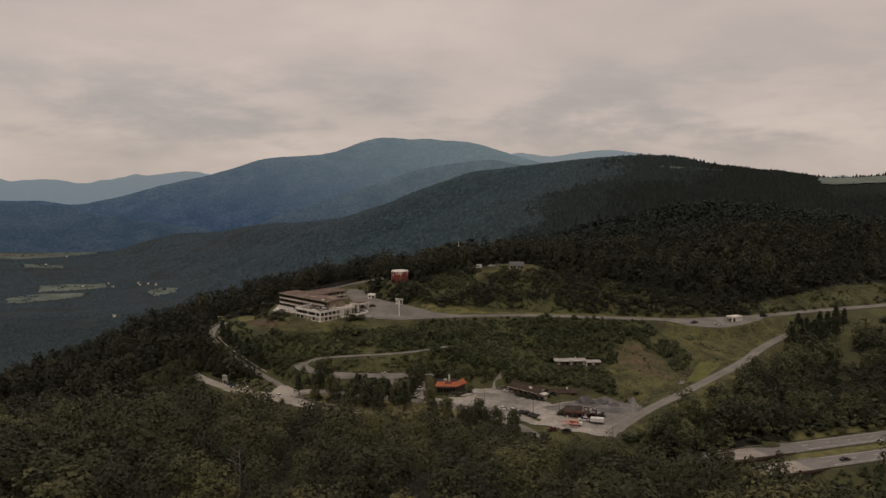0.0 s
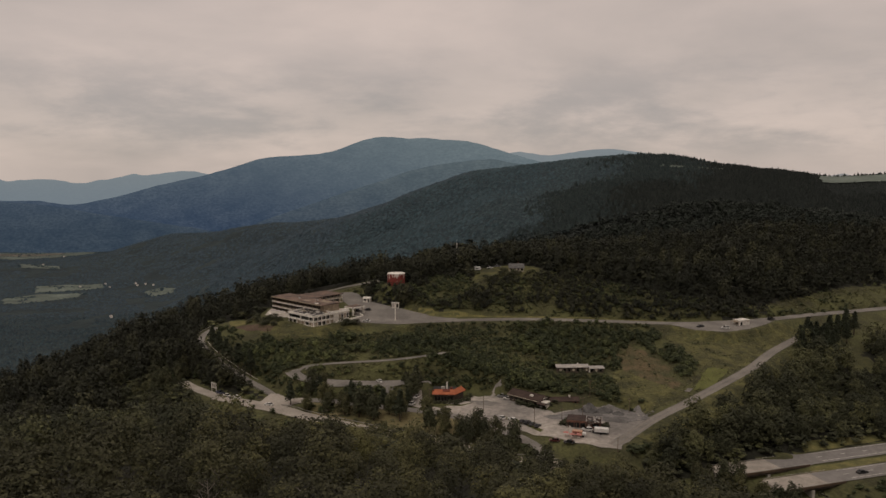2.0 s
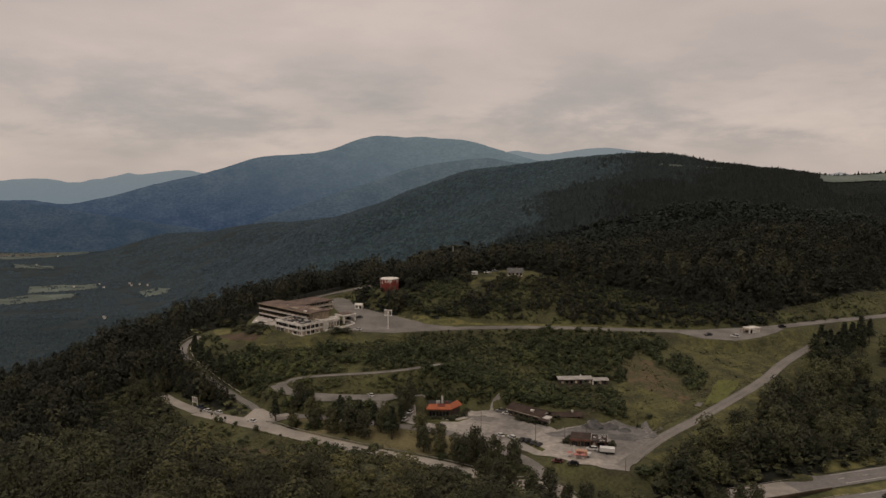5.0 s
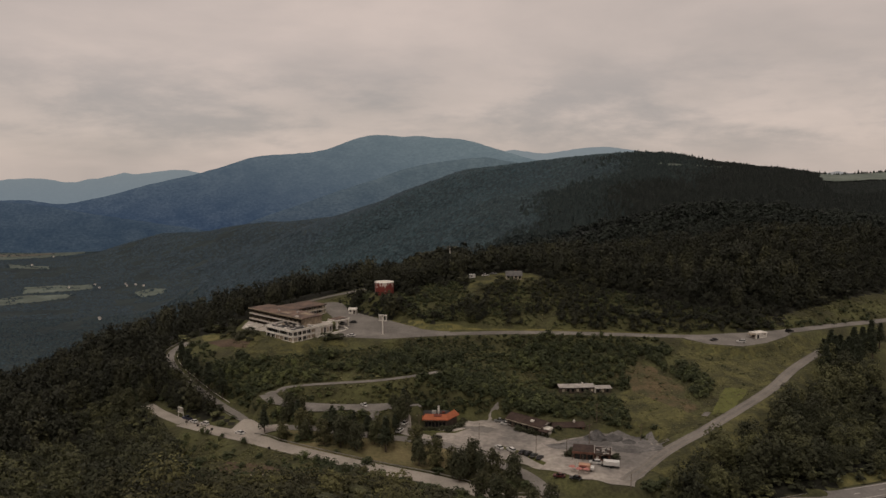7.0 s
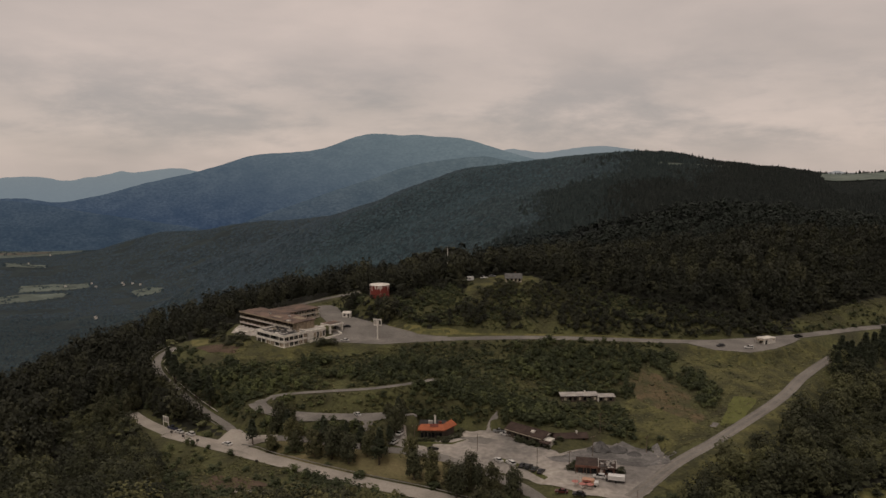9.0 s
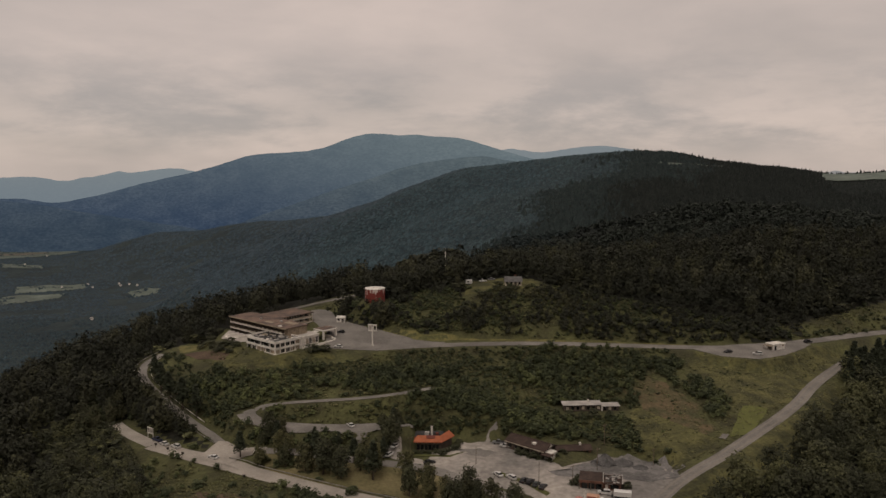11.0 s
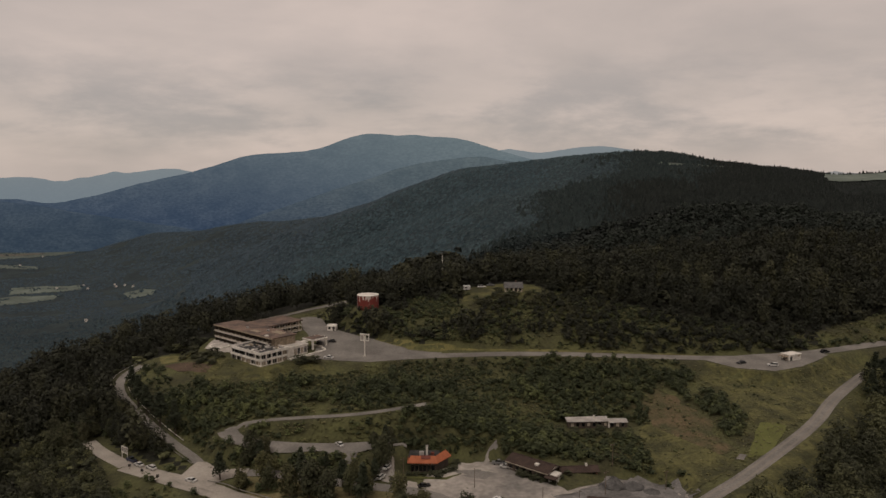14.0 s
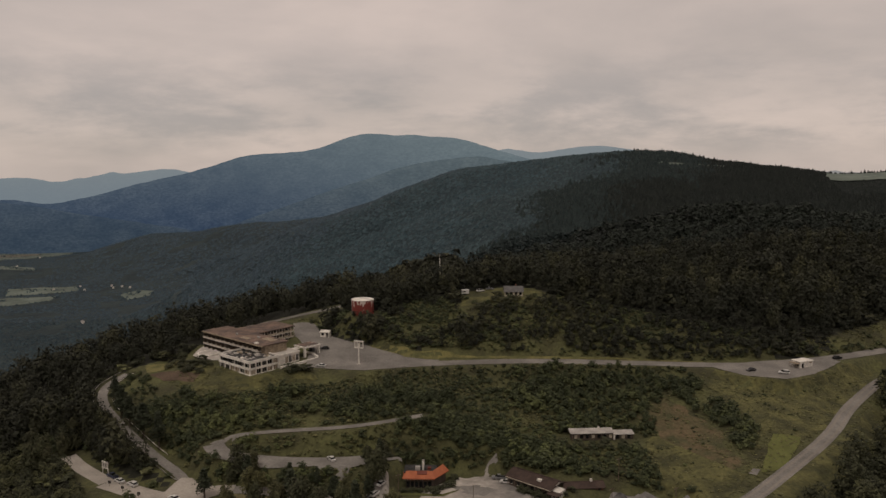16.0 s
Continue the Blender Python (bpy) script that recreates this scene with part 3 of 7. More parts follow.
ribbon("road", shifted(VALLEY_ROAD[2:], 1.7), 8.2, M_ROAD, "pale worn three-lane asphalt road", 0.18)
ribbon("road", shifted(VALLEY_ROAD[:3], 1.2), 6.0, M_ROAD, "pale worn asphalt road between trees", 0.16)
ribbon("road", CURVE_ROAD[1:], 4.0, M_OLDROAD, "narrow curving grey asphalt road", 0.22)
ribbon("road", UPPER_ROAD, 8.0, M_OLDROAD, "grey asphalt road along the hillside", 0.18)
dirt = ribbon("road", DIRT_ROAD, 5.5, M_OLDROAD, "wide worn road climbing the slope", 0.24)
ribbon("road", LOOP_HIGH, 3.6, M_OLDROAD, "overgrown narrow grey drive", 0.2)
ribbon("road", LOOP_LOW, 8.0, M_OLDROAD, "overgrown grey parking drive", 0.24)
ribbon("road", SERVICE_ROAD, 6.0, M_OLDROAD, "grey service road beside the lot", 0.26)
ribbon("road", [(149.5, 303.5, 5)] + HIGHWAY_FAR[2:], 10.0, M_HIGHWAY, "pale concrete motorway carriageway with two lanes", 0.3)
ribbon("road", [(155, 288, 4.7)] + HIGHWAY_NEAR[2:], 10.0, M_HIGHWAY, "pale motorway carriageway with worn lane marks", 0.3)
ribbon("road", MOTEL_DRIVE, 5.0, M_OLDROAD, "narrow drive behind the motel", 0.2)
lane = np.arange(len(dirt.data.polygons)) % 6
dirt.data.materials.append(M_RUT)
dirt.data.polygons.foreach_set("material_index", np.isin(lane, (1, 4)).astype(int))
patch("road", [(-86, 357.5), (-83.5, 362.5), (-82.5, 367), (-81, 371.5), (-77.4, 371.5), (-73.4, 367.5), (-69, 365.5), (-60, 365.2), (-60, 359.3), (-65, 357.6), (-69.5, 354.6), (-70.5, 351.5), (-67, 347), (-76, 351.5)], M_ROAD, "pale worn apron where two roads meet", "road", 0.36, rough=0.1)
patch("pavement", GRAVEL_LOT, M_GRAVEL, "broken pale gravel and asphalt parking lot", "parking lot", 0.21, rough=1.2)
patch("pavement", MOTEL_LOT, M_OLDROAD, "grey asphalt motel parking lot", "parking lot", 0.2, rough=0.3)
patch("pavement", STALL_LOT, M_OLDROAD, "grey asphalt roadside lot", "parking lot", 0.22, rough=0.3)


# ---- far mountains ----
def ridge(name, crest, rng, depth, foot, material, label, seed, rugged=14.0):
    """A mountain seen from afar: crest given as (slope across, height)."""
    c = np.array(crest, float)
    a = np.linspace(c[0, 0], c[-1, 0], 300)
    zc = np.interp(a, c[:, 0], c[:, 1])
    ker = np.hanning(9)
    zc = np.convolve(np.pad(zc, 4, "edge"), ker / ker.sum(), "valid")
    v = np.linspace(0, 1, 26)
    A, V = np.meshgrid(a, v)
    R = rng - depth * V
    X, Y = A * R, R
    Z = zc * (1 - V) ** 1.15 + foot * (1 - (1 - V) ** 1.15)
    S = Z * 1.3 + X * 0.7
    Z = Z + vnoise(X - Z * 0.9, S * 0.35, 300, seed) * rugged * 1.5 * np.sin(V * math.pi) + vnoise(X - Z * 0.9, S * 0.6, 110, seed + 1) * rugged * (V > 0) * 0.7 + vnoise(X, Y, 30, seed + 2) * 1.6
    back = np.stack([A[0] * (rng + 60), np.full(len(a), rng + 60.0), np.full(len(a), foot)], -1)
    vs = np.concatenate([back[None], np.stack([X, Y, Z], -1)])
    ob = link_mesh(name, vs.reshape(-1, 3).tolist(), grid_faces(len(a), 27).tolist(), material, smooth=True)
    return tagged(ob, label, "mountain", kind="structure")


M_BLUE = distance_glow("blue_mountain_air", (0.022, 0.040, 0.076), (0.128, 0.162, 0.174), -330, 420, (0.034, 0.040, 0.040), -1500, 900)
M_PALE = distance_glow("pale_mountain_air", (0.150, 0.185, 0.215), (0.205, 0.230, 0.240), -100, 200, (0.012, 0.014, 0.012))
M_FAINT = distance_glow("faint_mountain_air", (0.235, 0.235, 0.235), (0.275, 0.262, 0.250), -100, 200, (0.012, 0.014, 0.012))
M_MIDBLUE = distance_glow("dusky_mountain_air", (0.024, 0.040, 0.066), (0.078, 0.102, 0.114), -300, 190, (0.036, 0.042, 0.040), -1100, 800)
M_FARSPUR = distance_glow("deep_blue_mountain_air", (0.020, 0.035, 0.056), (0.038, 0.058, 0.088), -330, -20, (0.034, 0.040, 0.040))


def crest_at(rows, rng):
    """Crest rows of (across, up), in thousandths of the view's focal length, as slopes and heights at a range."""
    return [(x / 1000, 125 + z / 1000 * rng) for x, z in rows]


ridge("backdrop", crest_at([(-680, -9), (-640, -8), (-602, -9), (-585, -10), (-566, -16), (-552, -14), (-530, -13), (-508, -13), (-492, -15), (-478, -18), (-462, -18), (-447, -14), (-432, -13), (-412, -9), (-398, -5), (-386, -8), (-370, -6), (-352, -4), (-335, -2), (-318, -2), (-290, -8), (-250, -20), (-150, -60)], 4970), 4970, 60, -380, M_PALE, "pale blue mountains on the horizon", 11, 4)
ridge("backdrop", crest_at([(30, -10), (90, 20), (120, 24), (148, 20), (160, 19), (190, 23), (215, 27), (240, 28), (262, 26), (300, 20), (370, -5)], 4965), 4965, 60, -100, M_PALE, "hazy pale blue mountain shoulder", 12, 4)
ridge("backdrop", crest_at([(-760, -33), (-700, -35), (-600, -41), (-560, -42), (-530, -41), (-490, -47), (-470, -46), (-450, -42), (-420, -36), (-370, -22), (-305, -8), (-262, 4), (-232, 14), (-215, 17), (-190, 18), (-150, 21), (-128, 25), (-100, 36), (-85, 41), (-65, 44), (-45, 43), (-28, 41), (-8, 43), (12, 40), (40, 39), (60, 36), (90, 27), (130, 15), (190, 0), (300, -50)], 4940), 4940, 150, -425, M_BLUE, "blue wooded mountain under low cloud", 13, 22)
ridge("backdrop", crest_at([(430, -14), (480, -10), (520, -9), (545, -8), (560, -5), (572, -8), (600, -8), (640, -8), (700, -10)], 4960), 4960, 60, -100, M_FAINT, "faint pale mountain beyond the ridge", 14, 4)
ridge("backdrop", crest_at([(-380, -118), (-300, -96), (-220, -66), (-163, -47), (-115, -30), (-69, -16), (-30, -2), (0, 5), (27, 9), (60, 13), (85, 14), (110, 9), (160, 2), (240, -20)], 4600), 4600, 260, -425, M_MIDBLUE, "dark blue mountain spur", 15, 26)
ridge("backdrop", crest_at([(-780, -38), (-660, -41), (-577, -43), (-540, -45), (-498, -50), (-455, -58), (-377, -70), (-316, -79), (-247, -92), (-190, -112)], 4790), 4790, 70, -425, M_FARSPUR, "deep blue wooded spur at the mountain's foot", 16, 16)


# ---- woods and scrub ----
def leaf_template(seed, n, lumps, leaf, core=True, cone=False):
    """A crown as loose leaf clumps on several boughs, of unit radius and height."""
    g = np.random.default_rng(seed)
    tri = []
    if cone:
        h = np.linspace(0.1, 0.97, lumps)
        a = np.arange(lumps) * 2.4 + g.uniform(-0.6, 0.6, lumps)
        q = (1.02 - h) * g.uniform(0.2, 0.62, lumps)
        c = np.stack([np.cos(a) * q, np.sin(a) * q, h], 1)
        r = (1.04 - h) * g.uniform(0.32, 0.58, lumps) + 0.05
        sq = 0.2
    else:
        a = np.arange(lumps) * 2.4 + g.uniform(-0.5, 0.5, lumps)
        h = 0.24 + 0.62 * (np.arange(lumps) + g.uniform(0, 1, lumps)) / lumps
        wide = np.sqrt(np.clip(1 - ((h - 0.40) / 0.58) ** 2, 0, 1))
        q = 0.66 * wide * np.sqrt(g.uniform(0.15, 1, lumps))
        c = np.stack([np.cos(a) * q, np.sin(a) * q, h], 1)
        r = g.uniform(0.24, 0.40, lumps) * (0.72 + 0.28 * wide)
        sq = 0.40
    k = g.integers(0, lumps, n)
    d = g.normal(0, 1, (n, 3))
    d[:, 2] = d[:, 2] + 0.55
    d /= np.linalg.norm(d, axis=1)[:, None]
    p = c[k] + d * r[k, None] * g.uniform(0.75, 1.08, n)[:, None] * np.array([1, 1, sq])
    out = (p - np.array([0, 0, 0.3])) * np.array([1, 1, 1.6])
    out /= np.linalg.norm(out, axis=1)[:, None] + 1e-6
    nrm = 0.45 * d + 0.8 * out + g.normal(0, 0.42, (n, 3))
    nrm /= np.linalg.norm(nrm, axis=1)[:, None]
    t1 = np.cross(nrm, g.normal(0, 1, (n, 3)))
    t1 /= np.linalg.norm(t1, axis=1)[:, None]
    t2 = np.cross(nrm, t1)
    s = leaf * g.uniform(0.6, 1.4, n)[:, None]
    v = np.array([1, 1, 0.36 if not cone else 0.3])
    tri = np.stack([p + t1 * s * v, p + (-0.5 * t1 + 0.87 * t2) * s * v, p + (-0.6 * t1 - 0.8 * t2) * s * v], 1)
    if core:
        f = (1 + 5 ** 0.5) / 2
        ico = np.array([(-1, f, 0), (1, f, 0), (-1, -f, 0), (1, -f, 0), (0, -1, f), (0, 1, f), (0, -1, -f), (0, 1, -f), (f, 0, -1), (f, 0, 1), (-f, 0, -1), (-f, 0, 1)]) / 1.9
        faces = [(0, 11, 5), (0, 5, 1), (0, 1, 7), (0, 7, 10), (0, 10, 11), (1, 5, 9), (5, 11, 4), (11, 10, 2), (10, 7, 6), (7, 1, 8), (3, 9, 4), (3, 4, 2), (3, 2, 6), (3, 6, 8), (3, 8, 9), (4, 9, 5), (2, 4, 11), (6, 2, 10), (8, 6, 7), (9, 8, 1)]
        big = ico * g.uniform(0.8, 1.1, (12, 1))
        if cone:
            big = big * np.array([0.45, 0.45, 0.42]) * (1.3 - 0.8 * (big[:, 2:] + 1) / 2) + np.array([0, 0, 0.48])
        else:
            big = big * np.array([0.46, 0.46, 0.30]) + np.array([0, 0, 0.44])
        tri = np.concatenate([tri, big[np.array(faces)]])
    return tri


def triangles(name, tri, material, tone=0.5):
    """Loose triangles as one mesh, each with the tone of its tree."""
    n = len(tri)
    me = bpy.data.meshes.new(name)
    me.vertices.add(n * 3)
    me.vertices.foreach_set("co", np.ascontiguousarray(tri, np.float32).ravel())
    me.loops.add(n * 3)
    me.loops.foreach_set("vertex_index", np.arange(n * 3, dtype=np.int32))
    me.polygons.add(n)
    me.polygons.foreach_set("loop_start", np.arange(0, n * 3, 3, dtype=np.int32))
    me.update(calc_edges=True)
    me.materials.append(material)
    at = me.attributes.new("tone", "FLOAT", "FACE")
    at.data.foreach_set("value", np.ascontiguousarray(np.broadcast_to(tone, n), np.float32))
    return me


def on_ground(x, y):
    """The height of the ground's mesh, between its corners."""
    i = np.clip(np.searchsorted(GX, x) - 1, 0, len(GX) - 2)
    j = np.clip(np.searchsorted(GY, y) - 1, 0, len(GY) - 2)
    u, v = (x - GX[i]) / (GX[i + 1] - GX[i]), (y - GY[j]) / (GY[j + 1] - GY[j])
    return (gz[j, i] * (1 - u) + gz[j, i + 1] * u) * (1 - v) + (gz[j + 1, i] * (1 - u) + gz[j + 1, i + 1] * u) * v


def scatter(name, x, y, radius, tall, templates, material, label, category, seed, sink=0.0):
    """A wood: crowns set on the ground, one mesh."""
    g = np.random.default_rng(seed)
    z = on_ground(x, y) - sink
    kind = g.integers(0, len(templates), len(x))
    turn = g.uniform(0, 2 * math.pi, len(x))
    out, tones = [], []
    shade = g.uniform(0, 1, len(x)) ** 1.15
    for k, t in enumerate(templates):
        m = kind == k
        c, s = np.cos(turn[m])[:, None, None], np.sin(turn[m])[:, None, None]
        r = radius[m][:, None, None]
        X = (t[None, :, :, 0] * c - t[None, :, :, 1] * s) * r + x[m][:, None, None]
        Y = (t[None, :, :, 0] * s + t[None, :, :, 1] * c) * r * 0.94 + y[m][:, None, None]
        Z = t[None, :, :, 2] * tall[m][:, None, None] + z[m][:, None, None]
        out.append(np.stack([X, Y, Z], -1).reshape(-1, 3, 3))
        tones.append(np.repeat(shade[m], len(t)))
    ob = new(name, triangles(name, np.concatenate(out), material, np.concatenate(tones)))
    return tagged(ob, label, category, kind="stuff")


def seeded_points(x0, x1, y0, y1, step, seed):
    g = np.random.default_rng(seed)
    xx, yy = np.meshgrid(np.arange(x0, x1, step), np.arange(y0, y1, step))
    xx = xx.ravel() + g.uniform(-0.5, 0.5, xx.size) * step
    yy = yy.ravel() + g.uniform(-0.5, 0.5, yy.size) * step
    return xx, yy


MEADOW = [(92, 346), (90, 362), (94, 384), (102, 402), (112, 424), (128, 425), (146, 412), (170, 421), (215, 446), (250, 462), (260, 456), (222, 431), (181, 400), (140, 365), (112, 342)]
PARK = [(-70, 358), (-58, 345), (-20, 331), (10, 321), (36, 306), (44, 300), (42, 318), (28, 330), (8, 346), (-30, 353), (-60, 360)]
LAWN_MOTEL = [(-108, 466), (-127, 463), (-122, 446), (-113, 436), (-106, 431), (-92, 420), (-70, 419), (-40, 426), (-30, 433), (-46, 442), (-60, 500), (-110, 480)]
BACK_YARD = [(24, 487), (28, 512), (48, 517), (70, 511), (77, 500), (62, 488), (44, 486)]
VERGE = [(-40, 434), (-10, 437), (60, 441.4), (140, 442), (150, 452.5), (108, 453.4), (60, 454), (20, 455), (2, 457.5), (-16, 468)]
HIGHWAY_BED = [(80, 262), (84, 288), (118, 300.5), (200, 326), (345, 369), (345, 325), (185, 284), (150, 262)]
SLOPE_GRASS = [(222, 408), (244, 416), (244, 396), (226, 394)]
TRACK_SIDE = [(26, 364), (26, 372), (27, 377), (30, 379.6), (35, 380), (35, 376.4), (31.5, 375), (31, 364)]
DRIVE_EDGE = [(-66, 499), (-84, 503), (-84, 511), (-64, 520), (-46, 534), (-26, 550), (-18, 540), (-44, 508), (-44, 492), (-50, 500)]
RIGHT_VERGE = [(205, 458), (240, 470), (330, 502), (330, 530), (290, 517), (264, 504), (238, 489), (214, 477)]
LOWER_BANK = [(212, 447), (240, 464), (262, 474), (330, 504), (330, 478), (270, 452), (244, 440), (228, 436)]
EARTH_BANK = [(-80, 330), (-66, 330), (-52, 318), (-56, 306), (-70, 306), (-82, 318)]
BEND_BANK = [(-127, 452), (-118, 444), (-110, 434), (-104, 430), (-84, 412), (-86, 404), (-97, 403), (-108, 406), (-122, 419), (-129, 432), (-130, 444)]
MEADOW_BUSHES = [(108, 436), (112, 425), (117, 412), (122, 399), (125, 386), (122, 373), (129, 371), (136, 384), (136, 400), (133, 414), (130, 426), (127, 433)]
KEEP_CLEAR = [MEADOW, PARK, LAWN_MOTEL, BACK_YARD, VERGE, HIGHWAY_BED, RIGHT_VERGE, LOWER_BANK, EARTH_BANK, DRIVE_EDGE, SLOPE_GRASS, TRACK_SIDE, GRAVEL_LOT, MOTEL_LOT, MOTEL_YARD, STALL_LOT]
FOOTPRINTS = [[(58, 385), (58, 398), (93, 398), (93, 385)], [(-4, 357), (-4, 377), (20, 377), (20, 357)], [(-33, 483), (-33, 498), (-16, 498), (-16, 483)], [(34, 366), (40, 375), (60, 362), (72, 364), (72, 354), (50, 352)]]


def clear(x, y, edge=2.5):
    """Ground on which no tree stands."""
    m = np.zeros(np.shape(x), bool)
    jx, jy = x + 8 * vnoise(x, y, 11, 31) + 3 * vnoise(x, y, 4, 33), y + 8 * vnoise(x, y, 11, 32)
    for o in KEEP_CLEAR + FOOTPRINTS:
        m |= inside(jx, jy, o) if o is MEADOW else inside(x, y, o)
    for (line, w), pts in zip(ROADS, LINES):
        m |= road_gap(x, y, pts) < w / 2 + (min(edge, 0.8) if line in (LOOP_HIGH, LOOP_LOW) else max(edge, 2.2) if line is CURVE_ROAD else edge)
    return m


def in_view(x, y, margin=15):
    return np.abs(x) < 0.66 * (y + 10) + margin


SHRUBLAND = [(-66, 364), (-84, 378), (-100, 398), (-108, 418), (-92, 416), (-70, 417), (-40, 426), (-10, 435), (60, 440.6), (126, 441), (131, 431), (126, 425), (112, 424), (94, 384), (90, 362), (95, 353), (78, 363), (72, 366), (58, 367), (50, 368), (44, 368), (36, 376), (20, 379), (12, 376), (-5, 377), (-8, 362), (-20, 358), (-40, 362)]
HILL_SCRUB = [(-46, 488), (-60, 506), (-40, 512), (-30, 492), (-16, 490), (0, 505), (22, 510), (24, 487), (44, 486), (62, 488), (78, 500), (90, 500), (112, 492), (150, 480), (205, 470), (206, 462), (150, 453), (60, 453), (0, 458), (-20, 470)]

t_near = [leaf_template(100 + i, 1100, 22, 0.056, core=False) for i in range(7)]
t_mid = [leaf_template(200 + i, 620, 18, 0.078, core=False) for i in range(6)]
t_low = [leaf_template(230 + i, 360, 15, 0.100, core=False) for i in range(6)]
t_hill = [leaf_template(250 + i, 230, 15, 0.13, core=False) for i in range(8)]
t_shrub = [leaf_template(280 + i, 130, 8, 0.17) for i in range(6)]
t_bush = [leaf_template(300 + i, 58, 6, 0.23) for i in range(6)]
t_far = [leaf_template(400 + i, 40, 6, 0.36, core=False) for i in range(6)]
t_tuft = [leaf_template(450 + i, 14, 4, 0.5, core=False) for i in range(4)]
t_clump = [leaf_template(650 + i, 30, 6, 0.33, core=False) for i in range(8)]
t_back = [leaf_template(670 + i, 84, 11, 0.185, core=False) for i in range(8)]


def tip_template(seed):
    """A crown at the edge of sight: a few facets round an off-centre top."""
    g = np.random.default_rng(seed)
    a = np.arange(5) * math.pi * 0.4 + g.uniform(-0.3, 0.3, 5)
    lo = np.stack([np.cos(a), np.sin(a), g.uniform(-0.2, 0.1, 5)], 1) * g.uniform(0.75, 1.2, (5, 1))
    top = np.array([g.uniform(-0.3, 0.3), g.uniform(-0.3, 0.3), g.uniform(0.7, 1.1)])
    return np.array([(lo[i], lo[(i + 1) % 5], top) for i in range(5)]) - np.array([0, 0, 0.4])


t_peak = [tip_template(640 + i) + np.array([0, 0, 0.25]) for i in range(12)]
t_tip = [tip_template(620 + i) for i in range(12)]

g = np.random.default_rng(5)


def wood(name, x0, x1, y0, y1, step, keep, r, h, templates, material, label, seed, category="woods", edge=2.5):
    x, y = seeded_points(x0, x1, y0, y1, step, seed)
    m = keep(x, y) & in_view(x, y) & (~clear(x, y, edge) | (inside(x, y, MEADOW_BUSHES) | inside(x, y, RIGHT_VERGE)) & (category == "shrubs"))
    x, y = x[m], y[m]
    q = np.random.default_rng(seed + 1)
    size = q.uniform(0.55, 1.3, len(x)) * (1 + 0.25 * vnoise(x, y, 35, seed) + 0.2 * vnoise(x, y, 12, seed + 6))
    return scatter(name, x, y, r * size * q.uniform(0.85, 1.15, len(x)), h * size, templates, material, label, category, seed + 2)


BANK_CLEAR = [(-92, 352), (-50, 336), (-52, 306), (-40, 262), (-48, 246), (-66, 250), (-88, 300)]


ROAD_FOOT = [(-200, 455), (-160, 430), (-138, 404), (-112, 374), (-98, 352), (-118, 340), (-150, 366), (-190, 420)]


def below_road(x, y):
    """The near side of the valley road and of the motorway."""
    line = np.interp(x, [p[0] for p in VALLEY_ROAD], [p[1] for p in VALLEY_ROAD])
    return ~inside(x, y, BANK_CLEAR) & (y < line - np.interp(x, [-178, -140, -128, -108, -92, -84, -60, -50, -40, -22, -5, 6, 40, 52, 60], [1, 3, 7, 22, 48, 64, 66, 58, 52, 46, 52, 78, 78, 30, 15]) - 5 * vnoise(x, y, 25, 8))


def left_woods(x, y):
    line = np.interp(x, [p[0] for p in VALLEY_ROAD], [p[1] for p in VALLEY_ROAD])
    return (y > line + 4) & ~inside(x, y, SHRUBLAND) & ~inside(x, y, BEND_BANK) & (x < -30) & ((x < -84) | (y > 485) | (y < 400)) & ~((x > -112) & (y > 398) & (y < 470))


def right_copse(x, y):
    dirt = np.interp(x, [p[0] for p in DIRT_ROAD], [p[1] for p in DIRT_ROAD])
    return (y < np.minimum(dirt - np.interp(x, [95, 115, 145, 160, 177, 194, 205], [17, 17, 17, 18, 20, 20, 16]) - 4 * vnoise(x, y, 22, 9), np.interp(x, [200, 206, 215, 232, 246, 256, 330], [460, 418, 412, 408, 420, 444, 456]))) & (x > 84) & (y > 280)


def hill_woods(x, y):
    return (y > 455) & (x > -62) & ~inside(x, y, HILL_SCRUB)


wood("wood", -150, 125, 70, 200, 8.3, below_road, 4.8, 11.5, t_near, M_LEAF, "dense mixed summer woods on the near slope", 21)
wood("wood", 60, 130, 200, 330, 7.2, lambda x, y: below_road(x, y) & (x > 60), 4.5, 12.5, t_mid, M_LEAF, "tall summer trees beside the motorway bridges", 26)
wood("wood", -60, 60, 200, 330, 5.6, lambda x, y: below_road(x, y) & (x >= -60), 3.5, 7.2, t_low, M_LEAF, "young summer woods above the valley road", 25)
wood("wood", -230, -60, 200, 330, 8.0, below_road, 4.6, 12.5, t_mid, M_LEAF_MID, "dense summer woods above the valley road", 24)
wood("wood", -330, -60, 230, 640, 7.6, lambda x, y: left_woods(x, y) | (below_road(x, y) & ((x < -230) | (y > 330)) & ~inside(x, y, ROAD_FOOT)), 4.5, 15, t_hill, M_LEAF_DARK, "dense woods falling away to the valley", 27, edge=0.6)
wood("wood", 84, 330, 276, 470, 6.6, right_copse, 5.0, 12.5, t_mid, M_LEAF_MID, "green copse between the motorway and the climbing road", 30)
wood("wood", -70, 420, 455, 640, 7.4, lambda x, y: hill_woods(x, y) & (y < 640), 4.5, 14.5, t_hill, M_LEAF_DARK, "dark woods on the hill behind the motel", 33)
wood("wood", 40, 900, 640, 1050, 8.0, lambda x, y: x > 0.62 * (y - 640) + 45 + 30 * vnoise(x, y, 60, 12) + 40 * vnoise(x, y, 5, 15), 5.6, 11.5, t_back, M_FAR_DEEP, "dark unbroken woods on the far hillside", 36)

